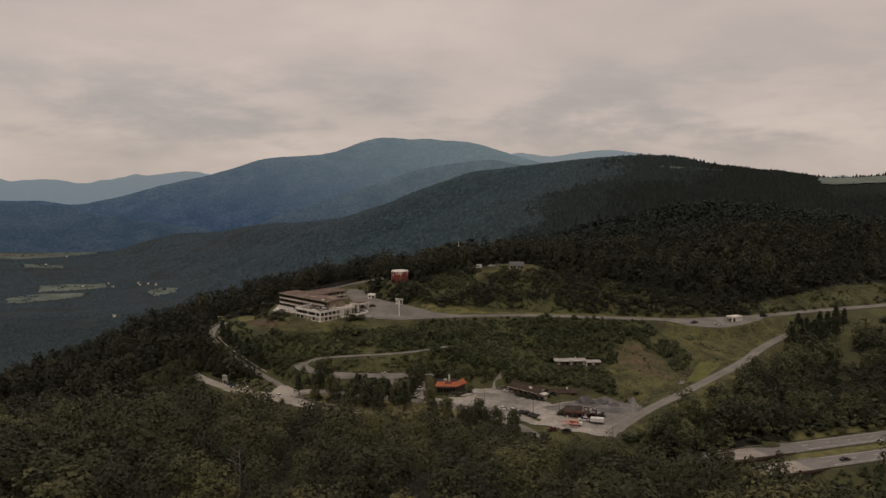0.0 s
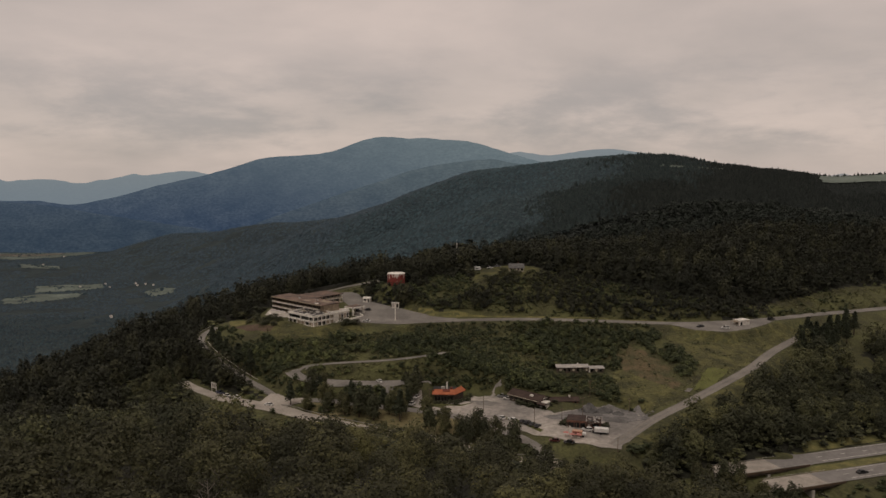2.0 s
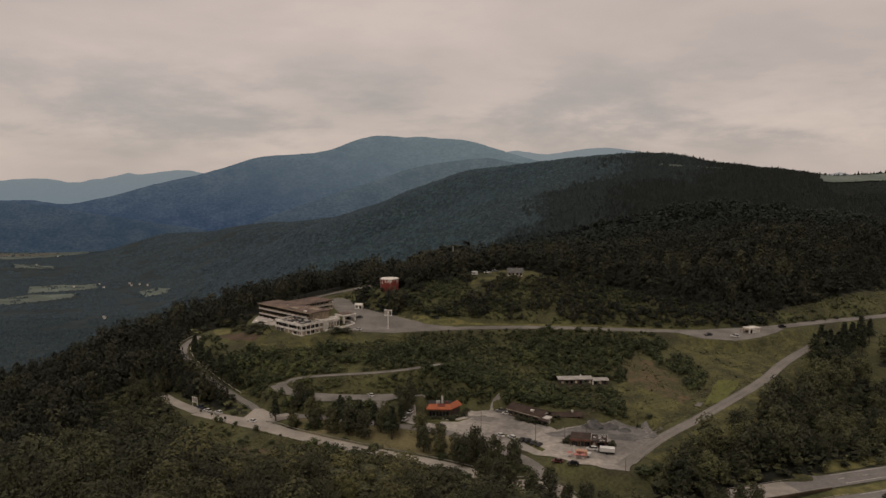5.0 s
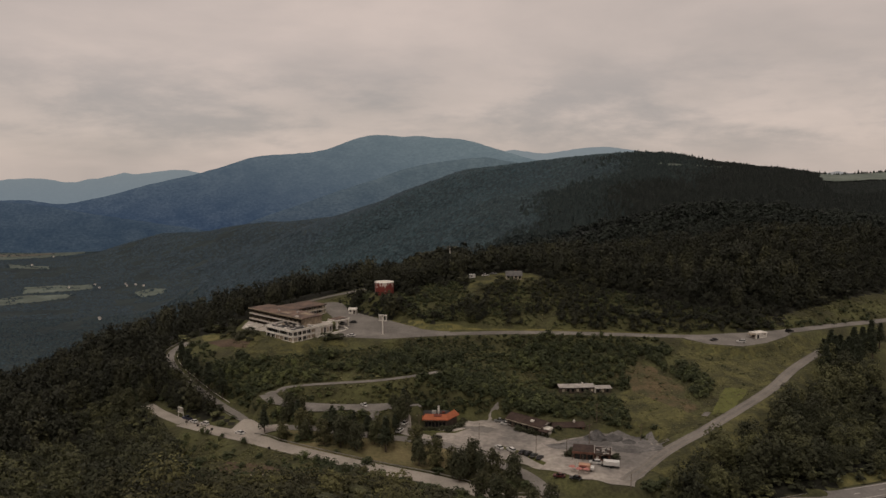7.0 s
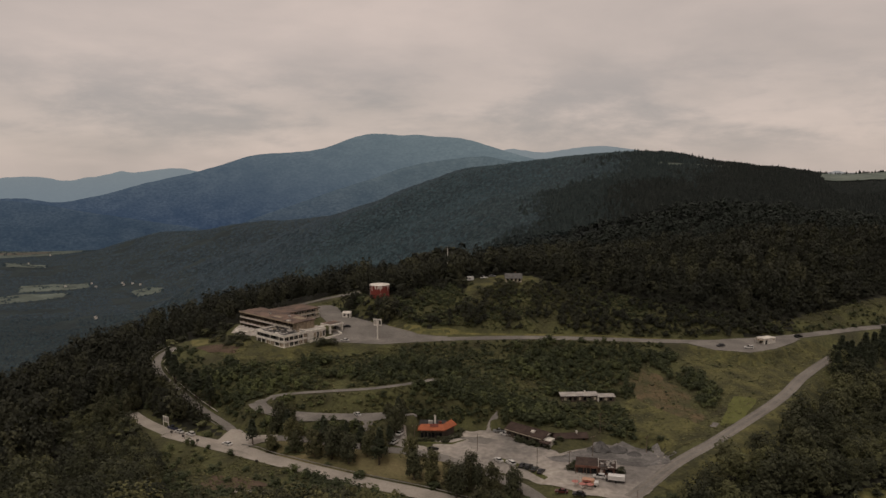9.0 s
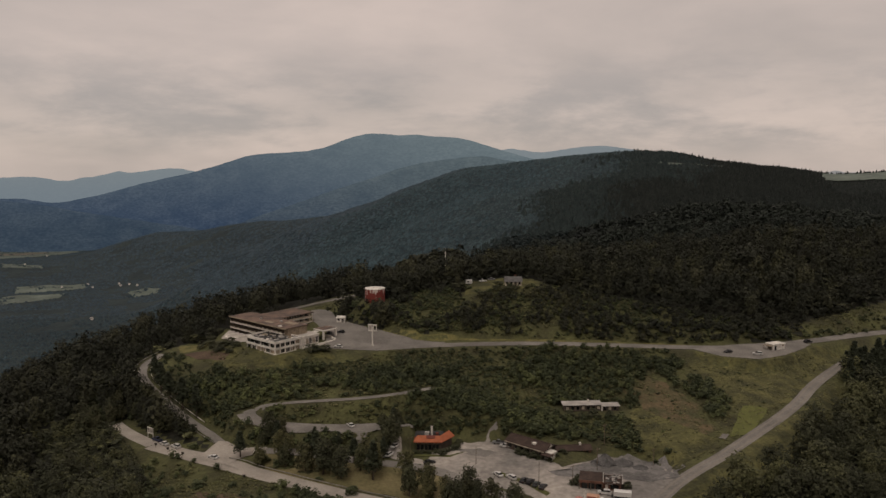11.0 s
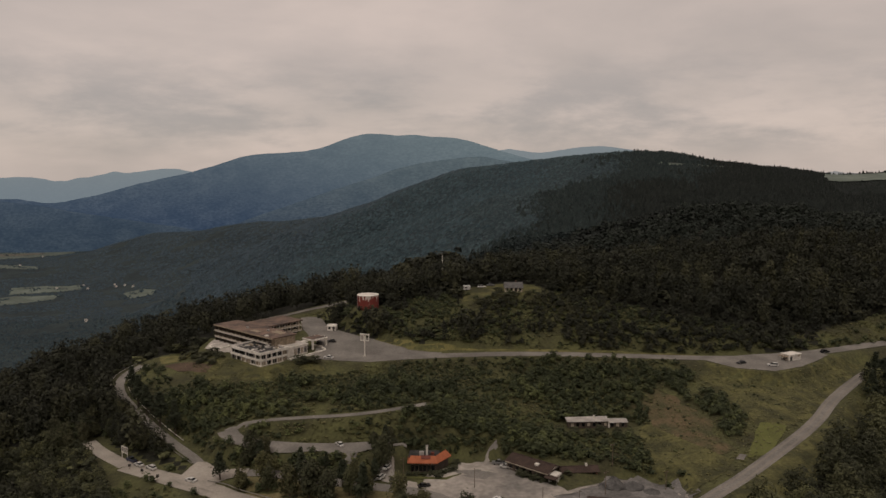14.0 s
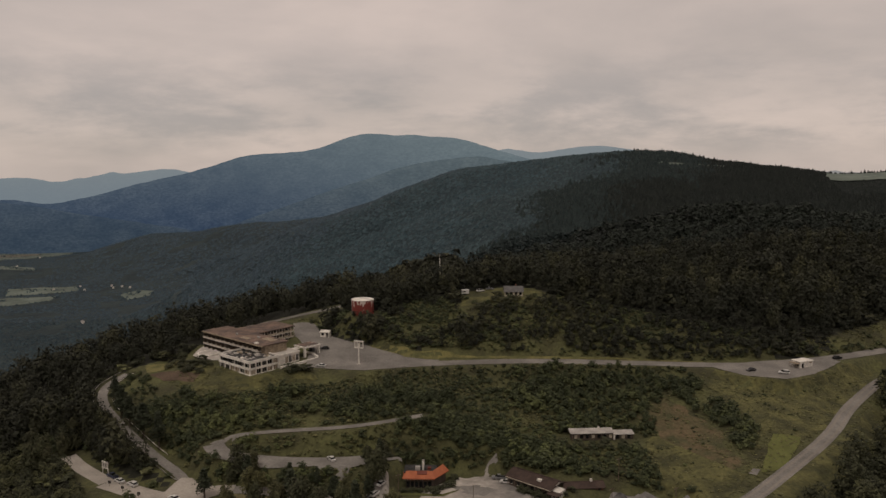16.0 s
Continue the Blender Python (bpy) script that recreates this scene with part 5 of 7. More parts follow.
def build_motel():
    m = thing("motel", pose(-101.2, 472.2, 36, rz=-42.5), "derelict white three-storey motel with a rusty flat roof", "motel")
    # long wing: floors stand out as galleries in front of the rooms
    # this wall and the fins are coloured darker for the shade inside the galleries
    boxed("wing_wall", (0, 48, 1.9, 13.6, -3, 8.6), M_TAN, m)
    boxed("roof", (-0.6, 48.6, -0.3, 14.2, 8.6, 9.1), M_ROOF_RED, m, "rusty brown flat roof", 0.05)
    boxed("roof_edge", (-0.7, 48.7, -0.42, -0.3, 8.45, 9.15), M_TAN, m)
    for k in range(4):
        z = -0.4 + k * 3
        if k < 3:
            boxed("gallery_floor", (-0.3, 45, 0, 1.9, z, z + 0.35), M_WHITE, m)
            boxed("gallery_rail", (-0.3, 45, -0.08, 0.06, z + 0.35, z + 0.95), M_RAIL, m)
            for i in range(12):
                x = 0.3 + i * 3.72
                boxed("room_window", (x + 0.25, x + 2.3, 1.78, 1.92, z + 0.95, z + 2.5), M_DARKGLASS, m)
                boxed("room_door", (x + 2.45, x + 3.35, 1.78, 1.92, z + 0.4, z + 2.45), M_TAN if (i * 7 + k) % 3 else M_DARKWALL, m)
    for i in range(13):
        x = i * 3.72
        boxed("gallery_fin", (x, x + 0.14, 0.1, 1.9, -2.5, 8.6), M_DARKWALL, m)
    # wing behind the court
    boxed("wing_wall", (8.4, 22.8, 13.7, 36.2, 1, 8.6), M_CREAM, m)
    boxed("roof", (7.6, 25.0, 14.3, 36.8, 8.56, 9.06), M_ROOF_RED, m, "rusty brown flat roof", 0.05)
    for z in (0.7, 3.4, 6.1):
        boxed("gallery_floor", (22.8, 24.8, 14.4, 36.2, z, z + 0.3), M_WHITE, m)
        boxed("gallery_rail", (24.68, 24.8, 14.4, 36.2, z + 0.3, z + 1.0), M_CREAM, m)
        for i in range(6):
            y = 15 + i * 3.4
            boxed("room_window", (22.75, 22.9, y, y + 1.7, z + 0.9, z + 2.2), M_DARKGLASS, m)
            boxed("room_door", (22.75, 22.9, y + 1.9, y + 2.8, z + 0.35, z + 2.2), M_DARKWALL, m)
    for i in range(7):
        boxed("gallery_post", (24.55, 24.7, 14.6 + i * 3.55, 14.75 + i * 3.55, 1, 8.56), M_WHITE, m)
    # low block with two glazed storeys
    boxed("block_wall", (32.2, 54.4, -10.9, 3.6, -2.3, 4.6), M_CREAM, m)
    for dims in ((31.4, 55.2, -11.75, -11.2, 4.25, 5.5), (31.4, 31.9, -11.2, 3.5, 4.25, 5.5), (54.7, 55.2, -11.2, 3.5, 4.25, 5.5), (31.4, 55.2, 3.5, 4.0, 4.25, 5.5)):
        boxed("parapet", dims, M_WHITE, m, "weathered white parapet")
    for z0, z1, out in ((-1.9, -0.75, 0.5), (1.3, 2.2, 0.35)):
        boxed("wall_band", (31.8 - out, 54.8 + out, -11.3 - out, 4.0, z0, z1), M_WHITE, m, "weathered white concrete band")
    for i in range(7):
        x = 32.0 + i * 3.76
        boxed("pier", (x - 0.16, x + 0.16, -11.5, -10.8, -0.9, 1.4 if i in (1, 2, 4) else 4.3), M_WHITE, m)
    for i in range(6):
        y = -11.1 + i * 2.95
        boxed("pier", (54.3, 55.0, y - 0.22, y + 0.22, -0.9, 4.3), M_WHITE, m)
    pat = ("glass", "glass", "glass", "glass", "glass", "glass")
    low = ("glass", "glass", "tan", "tan", "glass", "tan")
    wall_bays(m, -11.0, 32.0, 54.6, "x", -1, 2.25, 4.2, 6, 0.93, lambda i: pat[i])
    wall_bays(m, -11.0, 32.0, 54.6, "x", -1, -0.7, 1.25, 6, 0.86, lambda i: low[i])
    wall_bays(m, 54.5, -11.1, 3.65, "y", 1, 2.25, 4.2, 5, 0.74, lambda i: ("glass", "glass", "glass", "glass", "tan")[i])
    wall_bays(m, 54.5, -11.1, 3.65, "y", 1, -0.7, 1.25, 5, 0.74, lambda i: ("cream", "glass", "glass", "tan", "tan")[i])
    boxed("block_roof", (31.8, 54.8, -11.3, 3.6, 4.62, 4.86), M_ROOF_BLACK, m, "torn black roofing felt")
    gd = random.Random(4)
    for i in range(46):
        x, y = gd.uniform(33, 53), gd.uniform(-10, 2.6)
        bm = bmesh.new()
        box(bm, -gd.uniform(0.3, 1.5), gd.uniform(0.3, 1.2), -gd.uniform(0.2, 0.8), gd.uniform(0.2, 0.7), 0, gd.uniform(0.08, 0.5), m=pose(x, y, 4.86, gd.uniform(-8, 8), gd.uniform(-8, 8), gd.uniform(0, 180)))
        part("roof_debris", bm, gd.choice((M_WHITE, M_GREYROOF, M_ROOF_BLACK, M_TAN, M_PAVING)), m, "torn roofing and rubble")
    # lobby and the canopy over its drive
    boxed("lobby_wall", (45, 52.6, 4.05, 17.2, -1.6, 3.7), M_WHITE, m)
    boxed("lobby_roof", (44.8, 53, 4.05, 17.5, 3.7, 4.5), M_WHITE, m, "white flat lobby roof", 0.05)
    boxed("lobby_roof_felt", (45.3, 52.5, 4.6, 17, 4.42, 4.56), M_PAVING, m)
    wall_bays(m, 52.6, 9, 17, "y", 1, 0.2, 3.0, 4, 0.7, lambda i: "glass" if i % 2 else "tan")
    boxed("canopy_roof", (44.5, 52.5, 20.5, 30.2, 4.5, 5.2), M_WHITE, m, "", 0.08)
    boxed("canopy_felt", (45, 52, 21, 29.7, 5.16, 5.3), M_ROOF_RED, m, "rusty canopy roof")
    for x, y in ((45.2, 21.2), (51.8, 21.2), (45.2, 29.5), (51.8, 29.5)):
        boxed("canopy_column", (x - 0.45, x + 0.45, y - 0.45, y + 0.45, 0.2, 4.5), M_WHITE, m)
    boxed("walkway_roof", (46, 49, 17.4, 20.6, 4.0, 4.35), M_WHITE, m)
    boxed("walkway_post", (46.4, 46.7, 18.8, 19.1, 0, 4.0), M_WHITE, m)
    boxed("roof_vent", (20, 21, 5, 6, 9.1, 9.9), M_STEEL, m)
    boxed("roof_vent", (33, 34.4, 8, 9, 9.1, 9.7), M_STEEL, m)
    boxed("roof_torn_patch", (26, 32, 3, 6, 9.1, 9.14), M_TAN, m)
    boxed("roof_torn_patch", (36, 44, 8, 12, 9.1, 9.13), M_TAN, m)
    boxed("stair_head", (41.6, 43.2, 0.4, 1.9, 9.1, 9.6), M_WHITE, m)


build_motel()
patch("pavement", TERRACE, M_PAVING, "pale concrete terrace with an empty pool", "terrace", 0.35, rough=0.2)
pool = thing("round_basin", pose(-96, 461, 0), "empty round concrete basin with a raised rim", "basin")
pool.location.z = float(height(np.array([-96.0]), np.array([461.0]))[0]) + 0.3
bm = bmesh.new()
cyl(bm, (0, 0, 0), (0, 0, 0.55), 5.2, 5.1, 36)
part("rim", bm, M_WHITE, pool)
part("floor", cyl(bmesh.new(), (0, 0, 0.5), (0, 0, 0.6), 4.2, 4.2, 32), M_PAVING, pool)
kerb_line = [(-57.2, 437.4), (-50.0, 445.0), (-43.0, 453.0), (-45.0, 456.4), (-49.8, 460.2)]
bm = bmesh.new()
for (ax, ay), (bx, by) in zip(kerb_line, kerb_line[1:]):
    zz = float(height(np.array([(ax + bx) / 2]), np.array([(ay + by) / 2]))[0]) + 0.2
    d = math.hypot(bx - ax, by - ay)
    box(bm, -d / 2 - 0.4, d / 2 + 0.4, -0.45, 0.45, -0.7, 0.55, m=pose((ax + bx) / 2, (ay + by) / 2, zz, rz=math.degrees(math.atan2(by - ay, bx - ax))))
tagged(part("kerb", bm, M_WHITE), "white painted kerb round the lobby lawn", "kerb", kind="structure")


def gable(name, m, length, width, eave, ridge_h, wall_m, roof_m, label, category, over=0.5, gable_m=None, windows=4, doors=1, found=0.6):
    """A plain building with a pitched roof along its x axis."""
    t = thing(name, m, label, category)
    L, W = length / 2, width / 2
    boxed("wall", (-L, L, -W, W, -found, eave), wall_m, t)
    for s in (-1, 1):
        bm = bmesh.new()
        v = [bm.verts.new(p) for p in ((s * L, -W, eave), (s * L, W, eave), (s * L, 0, ridge_h - 0.15))]
        f = bm.faces.new(v)
        r = bmesh.ops.extrude_face_region(bm, geom=[f])
        bmesh.ops.translate(bm, vec=(-s * 0.2, 0, 0), verts=[q for q in r["geom"] if isinstance(q, bmesh.types.BMVert)])
        bmesh.ops.recalc_face_normals(bm, faces=bm.faces)
        part("gable_wall", bm, gable_m or wall_m, t)
    for s in (-1, 1):
        bm = bmesh.new()
        drop = (ridge_h - eave) * over / W
        a, b = (0, ridge_h), (s * (W + over), eave - drop)
        vs = []
        for x in (-L - over, L + over):
            for (y, z) in (a, b):
                for dz in (0, 0.18):
                    vs.append(bm.verts.new((x, y, z + dz)))
        for q in ((0, 1, 3, 2), (4, 6, 7, 5), (0, 4, 5, 1), (2, 3, 7, 6), (1, 5, 7, 3), (0, 2, 6, 4)):
            bm.faces.new([vs[i] for i in q])
        bmesh.ops.recalc_face_normals(bm, faces=bm.faces)
        part("roof_slope", bm, roof_m, t)
    boxed("ridge_cap", (-L - over, L + over, -0.15, 0.15, ridge_h + 0.12, ridge_h + 0.24), roof_m, t)
    for i in range(windows):
        x = -L + (i + 0.5) * length / windows
        w = boxed("window", (x - 0.6, x + 0.6, -W - 0.05, -W + 0.1, 0.9, min(eave - 0.4, 2.2)), M_DARKGLASS, t)
        boxed("frame", (x - 0.7, x + 0.7, -W - 0.07, -W - 0.045, 0.8, 0.9), M_WHITE, w)
    for i in range(doors):
        x = -L + (i + 0.5) * length / doors + length / max(windows, 1) / 2 - 0.5
        boxed("door", (x, x + 0.95, -W - 0.05, -W + 0.1, 0, 2.05), M_DARKWALL, t)
    return t


# the brown lodge beside the lot, in two joined parts of different height
lodge = gable("roadside_lodge", pose(46.2, 365.2, 10.4, rz=-42.8), 18, 8, 3.5, 5.1, M_DARKWALL, M_ROOF_BROWN, "long single-storey lodge with brown shingle roof and white gable", "building", 0.8, M_WHITE, 6, 2)
boxed("gable_wing", (8.8, 12.2, -3.6, 0.5, 0, 3.0), M_WHITE, lodge, "white boarded porch wall")
boxed("porch_roof", (8.8, 13.2, -6.4, -3.2, 2.5, 2.8), M_ROOF_BROWN, lodge)
boxed("roof_hatch", (2.4, 4.0, -2.7, -1.5, 4.2, 4.9), M_WHITE, lodge)
boxed("eave_board", (-9.6, 9.6, -4.95, -4.8, 3.05, 3.3), M_CREAM, lodge)
for i in range(7):
    boxed("porch_post", (-8.8 + i * 2.9, -8.65 + i * 2.9, -4.7, -4.55, 0, 3.2), M_WOOD, lodge)
annex = gable("lodge_annex", pose(62.6, 362.2, 10.4, rz=3), 13.5, 5.2, 2.4, 3.4, M_BRICK, M_ROOF_BROWN, "low brick annex with brown shingle roof", "building", 0.7, None, 5, 1)
boxed("chimney", (2.6, 3.4, -0.4, 0.4, 3.0, 4.4), M_WHITE, annex)


def build_diner():
    d = thing("orange_roof_restaurant", pose(4.8, 369.0, 10.8, rz=-4) @ Matrix.Diagonal((0.88, 0.88, 0.9, 1)), "closed roadside restaurant with bright faded orange roof", "restaurant")
    boxed("wall", (-5.2, 5.2, -4.2, 5, -0.4, 4.4), M_DARKWALL, d)
    boxed("dark_roof", (-6.4, 7, -1.4, 6.2, 5.2, 5.55), M_ROOF_BLACK, d, "dark flat roof at the back")
    boxed("back_wall", (-6, 6.6, -1.2, 6, 3.4, 5.2), M_DARKWALL, d)
    bm = bmesh.new()
    lo = [(-6.6, -5.4, 4.5), (6.2, -5.4, 4.5)]
    hi = [(-5.0, -1.6, 6.2), (5.4, -1.6, 6.2)]
    vs = [bm.verts.new(p) for p in (lo[0], lo[1], hi[1], hi[0])] + [bm.verts.new((x, y, z - 0.35)) for x, y, z in (lo[0], lo[1], hi[1], hi[0])]
    for q in ((0, 1, 2, 3), (7, 6, 5, 4), (0, 4, 5, 1), (1, 5, 6, 2), (2, 6, 7, 3), (3, 7, 4, 0)):
        bm.faces.new([vs[i] for i in q])
    bmesh.ops.recalc_face_normals(bm, faces=bm.faces)
    part("roof_front", bm, M_ORANGE, d, "faded orange front roof slope")
    bm = bmesh.new()
    pts = [(6.2, -5.4, 4.5), (12.0, 3.4, 4.5), (9.4, 5.0, 6.5), (5.4, -1.6, 6.2)]
    vs = [bm.verts.new(p) for p in pts] + [bm.verts.new((x, y, z - 0.35)) for x, y, z in pts]
    for q in ((0, 1, 2, 3), (7, 6, 5, 4), (0, 4, 5, 1), (1, 5, 6, 2), (2, 6, 7, 3), (3, 7, 4, 0)):
        bm.faces.new([vs[i] for i in q])
    bmesh.ops.recalc_face_normals(bm, faces=bm.faces)
    part("roof_side", bm, M_ORANGE, d, "faded orange side roof slope")
    bm = bmesh.new()
    pts = [(-6.6, -5.4, 4.5), (-5.0, -1.6, 6.2), (-6.8, 1.5, 4.5)]
    vs = [bm.verts.new(p) for p in pts] + [bm.verts.new((x + 0.1, y, z - 0.35)) for x, y, z in pts]
    for q in ((0, 1, 2), (5, 4, 3), (0, 3, 4, 1), (1, 4, 5, 2), (2, 5, 3, 0)):
        bm.faces.new([vs[i] for i in q])
    bmesh.ops.recalc_face_normals(bm, faces=bm.faces)
    part("roof_hip", bm, M_ORANGE, d)
    slab("side_wall", [(5.0, -4.0), (10.6, 3.4), (8, 5.6), (4, 2)], -0.4, 4.3, M_DARKWALL, d)
    boxed("chimney", (1.0, 1.9, 0.6, 1.5, 5.2, 9.4), M_WHITE, d, "tall white chimney")
    boxed("chimney_cap", (0.9, 2.0, 0.5, 1.6, 9.4, 9.6), M_PAVING, d)
    boxed("roof_unit", (-1.8, 0.2, 0.0, 1.8, 5.55, 7.0), M_GREYROOF, d)
    boxed("roof_unit", (3.2, 4.6, 1.0, 2.4, 5.55, 6.4), M_MAROON, d)
    part("roof_sign_panel", box(bmesh.new(), -2.0, 2.0, -0.08, 0.08, -0.8, 0.8, m=pose(1.2, -2.9, 6.05, -50)), M_MAROON, d, "dark maroon panel where a sign was")
    for i in range(6):
        x = -4.4 + i * 1.75
        boxed("window", (x - 0.65, x + 0.65, -4.26, -4.1, 0.6, 2.9), M_DARKGLASS, d)
    boxed("awning_board", (-6.2, 5.8, -5.2, -5.0, 4.0, 4.4), M_WHITE, d)


build_diner()


def build_station():
    s = thing("filling_station", pose(66.4, 331.2, 10.35, rz=-14), "flat-roofed brick filling station with damaged pale roof", "building")
    boxed("wall", (-7.0, 7.2, -3.0, 3.8, -0.3, 3.2), M_BRICK, s)
    boxed("roof", (-7.5, 1.0, -4.2, 4.2, 3.2, 3.6), M_ROOF_BROWN, s, "dark brown flat roof", 0.05)
    boxed("roof_edge", (-7.55, 1.0, -4.32, -4.2, 2.75, 3.65), M_BRICK, s, "brown fascia board")
    for x in (-7.3, -3.3, 0.7):
        boxed("canopy_post", (x - 0.12, x + 0.12, -4.15, -3.9, -0.2, 3.2), M_WOOD, s)
    # low gable over the shop, its covering torn off in places
    for k in (-1, 1):
        bm = bmesh.new()
        pts = [(1.05, k * 4.2, 3.25), (7.6, k * 4.2, 3.25), (7.6, 0.0, 4.7), (1.05, 0.0, 4.7)]
        vs = [bm.verts.new(p) for p in pts] + [bm.verts.new((x, y, z - 0.25)) for x, y, z in pts]
        for q in ((0, 1, 2, 3), (7, 6, 5, 4), (0, 4, 5, 1), (1, 5, 6, 2), (2, 6, 7, 3), (3, 7, 4, 0)):
            bm.faces.new([vs[i] for i in q])
        bmesh.ops.recalc_face_normals(bm, faces=bm.faces)
        part("gable_roof", bm, M_ROOF_BROWN, s, "dark roof slope with torn covering")
        for x in (1.0, 7.62):
            bm = bmesh.new()
            d = Vector((0, -k * 4.2, 1.45))
            box(bm, -0.13, 0.13, -d.length / 2, d.length / 2, -0.1, 0.16, m=Matrix.Translation((x, k * 2.1, 4.1)) @ Matrix.Rotation(-k * math.atan2(1.45, 4.2), 4, "X"))
            part("barge_board", bm, M_GREYROOF, s, "pale weathered gable board")
    bm = bmesh.new()
    v = [bm.verts.new(p) for p in ((7.2, -3.4, 3.15), (7.2, 3.8, 3.15), (7.2, 0, 4.5))]
    f = bm.faces.new(v)
    r = bmesh.ops.extrude_face_region(bm, geom=[f])
    bmesh.ops.translate(bm, vec=(-0.2, 0, 0), verts=[q for q in r["geom"] if isinstance(q, bmesh.types.BMVert)])
    bmesh.ops.recalc_face_normals(bm, faces=bm.faces)
    part("gable_wall", bm, M_BRICK, s)
    boxed("ridge_cap", (1.0, 7.6, -0.14, 0.14, 4.66, 4.82), M_GREYROOF, s)
    # the bays are dark panels on the wall in place of shaded interiors
    for i in range(3):
        boxed("bay_shade", (-6.6 + i * 2.5, -4.5 + i * 2.5, -3.1, -2.9, 0, 2.7), M_DARKGLASS, s, "dark panel for the shade inside an open service bay")
    boxed("shop_window", (3.6, 6.4, -3.1, -2.9, 0.8, 2.3), M_DARKGLASS, s)
    boxed("shop_sign", (2.0, 4.4, -3.16, -3.02, 2.4, 2.8), M_WHITE, s)
    boxed("side_door", (1.7, 2.7, -3.1, -2.9, 0, 2.1), M_WHITE, s)
    gd = random.Random(8)
    for i in range(22):
        y = gd.uniform(-3.9, -0.3)
        bm = bmesh.new()
        box(bm, -gd.uniform(0.3, 0.9), gd.uniform(0.2, 0.9), -0.25, 0.3, 0, 0.12, m=pose(gd.uniform(1.8, 7.0), y, 4.74 + y * 0.345, 19, 0, gd.uniform(-30, 30)))
        part("roof_debris", bm, gd.choice((M_GREYROOF, M_GREYSHINGLE, M_GREYROOF, M_ROOF_BLACK)), s)


build_station()


def build_long_shed():
    s = thing("long_low_lodge", pose(76.6, 393.2, 18.0, rz=2) @ Matrix.Diagonal((0.89, 0.9, 0.88, 1)), "abandoned long low building with pale grey metal roof", "building")
    boxed("wall", (-13.4, 5.2, -1.9, 2.2, -0.3, 2.95), M_DARKWALL, s)
    boxed("wall", (5.4, 14.2, -1.6, 2.0, -0.5, 2.0), M_DARKWALL, s)
    for x0, x1, y0, y1, z0, z1 in ((-14.2, 5.6, -2.6, 2.6, 3.1, 3.75), (5.7, 14.8, -2.0, 2.4, 2.1, 2.65)):
        n = int((x1 - x0) / 1.2)
        for i in range(n):
            bm = bmesh.new()
            a, b = x0 + i * (x1 - x0) / n, x0 + (i + 1) * (x1 - x0) / n - 0.05
            pts = [(a, y0, z0), (b, y0, z0), (b, y1, z1), (a, y1, z1)]
            vs = [bm.verts.new(p) for p in pts] + [bm.verts.new((x, y, z - 0.16)) for x, y, z in pts]
            for q in ((0, 1, 2, 3), (7, 6, 5, 4), (0, 4, 5, 1), (1, 5, 6, 2), (2, 6, 7, 3), (3, 7, 4, 0)):
                bm.faces.new([vs[k] for k in q])
            bmesh.ops.recalc_face_normals(bm, faces=bm.faces)
            part("roof_sheet", bm, M_GREYROOF, s, "pale grey metal sheet")
    for i in range(7):
        x = -12.4 + i * 2.6
        boxed("window", (x, x + 1.3, -2.06, -1.9, 0.7, 2.2), M_DARKGLASS if i % 3 else M_CREAM, s)
    for i in range(8):
        boxed("porch_post", (-13.4 + i * 2.6, -13.25 + i * 2.6, -2.5, -2.35, -0.3, 3.1), M_WOOD, s)
    boxed("white_panel", (5.0, 5.6, -2.9, -2.2, 0, 2.7), M_WHITE, s)
    for i in range(3):
        boxed("doorway", (6.4 + i * 2.6, 7.8 + i * 2.6, -1.66, -1.5, 0, 2.1), M_DARKGLASS if i != 1 else M_CREAM, s)
    boxed("chimney", (-1.2, -0.5, 0.6, 1.3, 3.4, 4.9), M_WHITE, s)


build_long_shed()
tank = thing("water_tank", pose(-24.4, 490.5, 49.2), "round steel water tank with peeling red and white paint", "water tank")
part("shell", cyl(bmesh.new(), (0, 0, -0.5), (0, 0, 7.7), 5.7, 5.7, 40), M_TANK, tank)
part("lid", cyl(bmesh.new(), (0, 0, 7.7), (0, 0, 8.15), 5.8, 0.6, 40), M_WHITE, tank, "pale shallow cone lid")
part("rim", cyl(bmesh.new(), (0, 0, 7.55), (0, 0, 7.75), 5.82, 5.82, 40), M_WHITE, tank)
for a in (200, 206):
    part("ladder_rail", cyl(bmesh.new(), (5.8 * math.cos(radians(a)), 5.8 * math.sin(radians(a)), 0), (5.8 * math.cos(radians(a)), 5.8 * math.sin(radians(a)), 8.2), 0.05, 0.05, 6), M_STEEL, tank)
cottage = gable("cottage", pose(54.8, 497.5, 57.0, rz=-3), 9.4, 6.5, 2.7, 5.0, M_CREAM, M_GREYSHINGLE, "small pale cottage with grey shingle roof", "house", 0.5, None, 4, 1, 1.2)
boxed("chimney", (1.0, 1.6, 0.4, 1.0, 4.2, 6.0), M_BRICK, cottage)
boxed("porch_floor", (-4.5, 3.5, -4.6, -3.25, -0.6, 0.0), M_WOOD, cottage)
hut = gable("lot_hut", pose(-42.5, 481.5, 39.5, rz=-12), 4.6, 3.2, 2.5, 3.2, M_WHITE, M_WHITE, "small white ticket hut at the lot's edge", "hut", 0.3, None, 2, 1)
hill_house = gable("hill_house", pose(-2, 556, 47, rz=20), 9, 7, 4.5, 7.5, M_WHITE, M_GREYSHINGLE, "pale house half hidden among trees", "house", 0.5, None, 3, 1, 2)


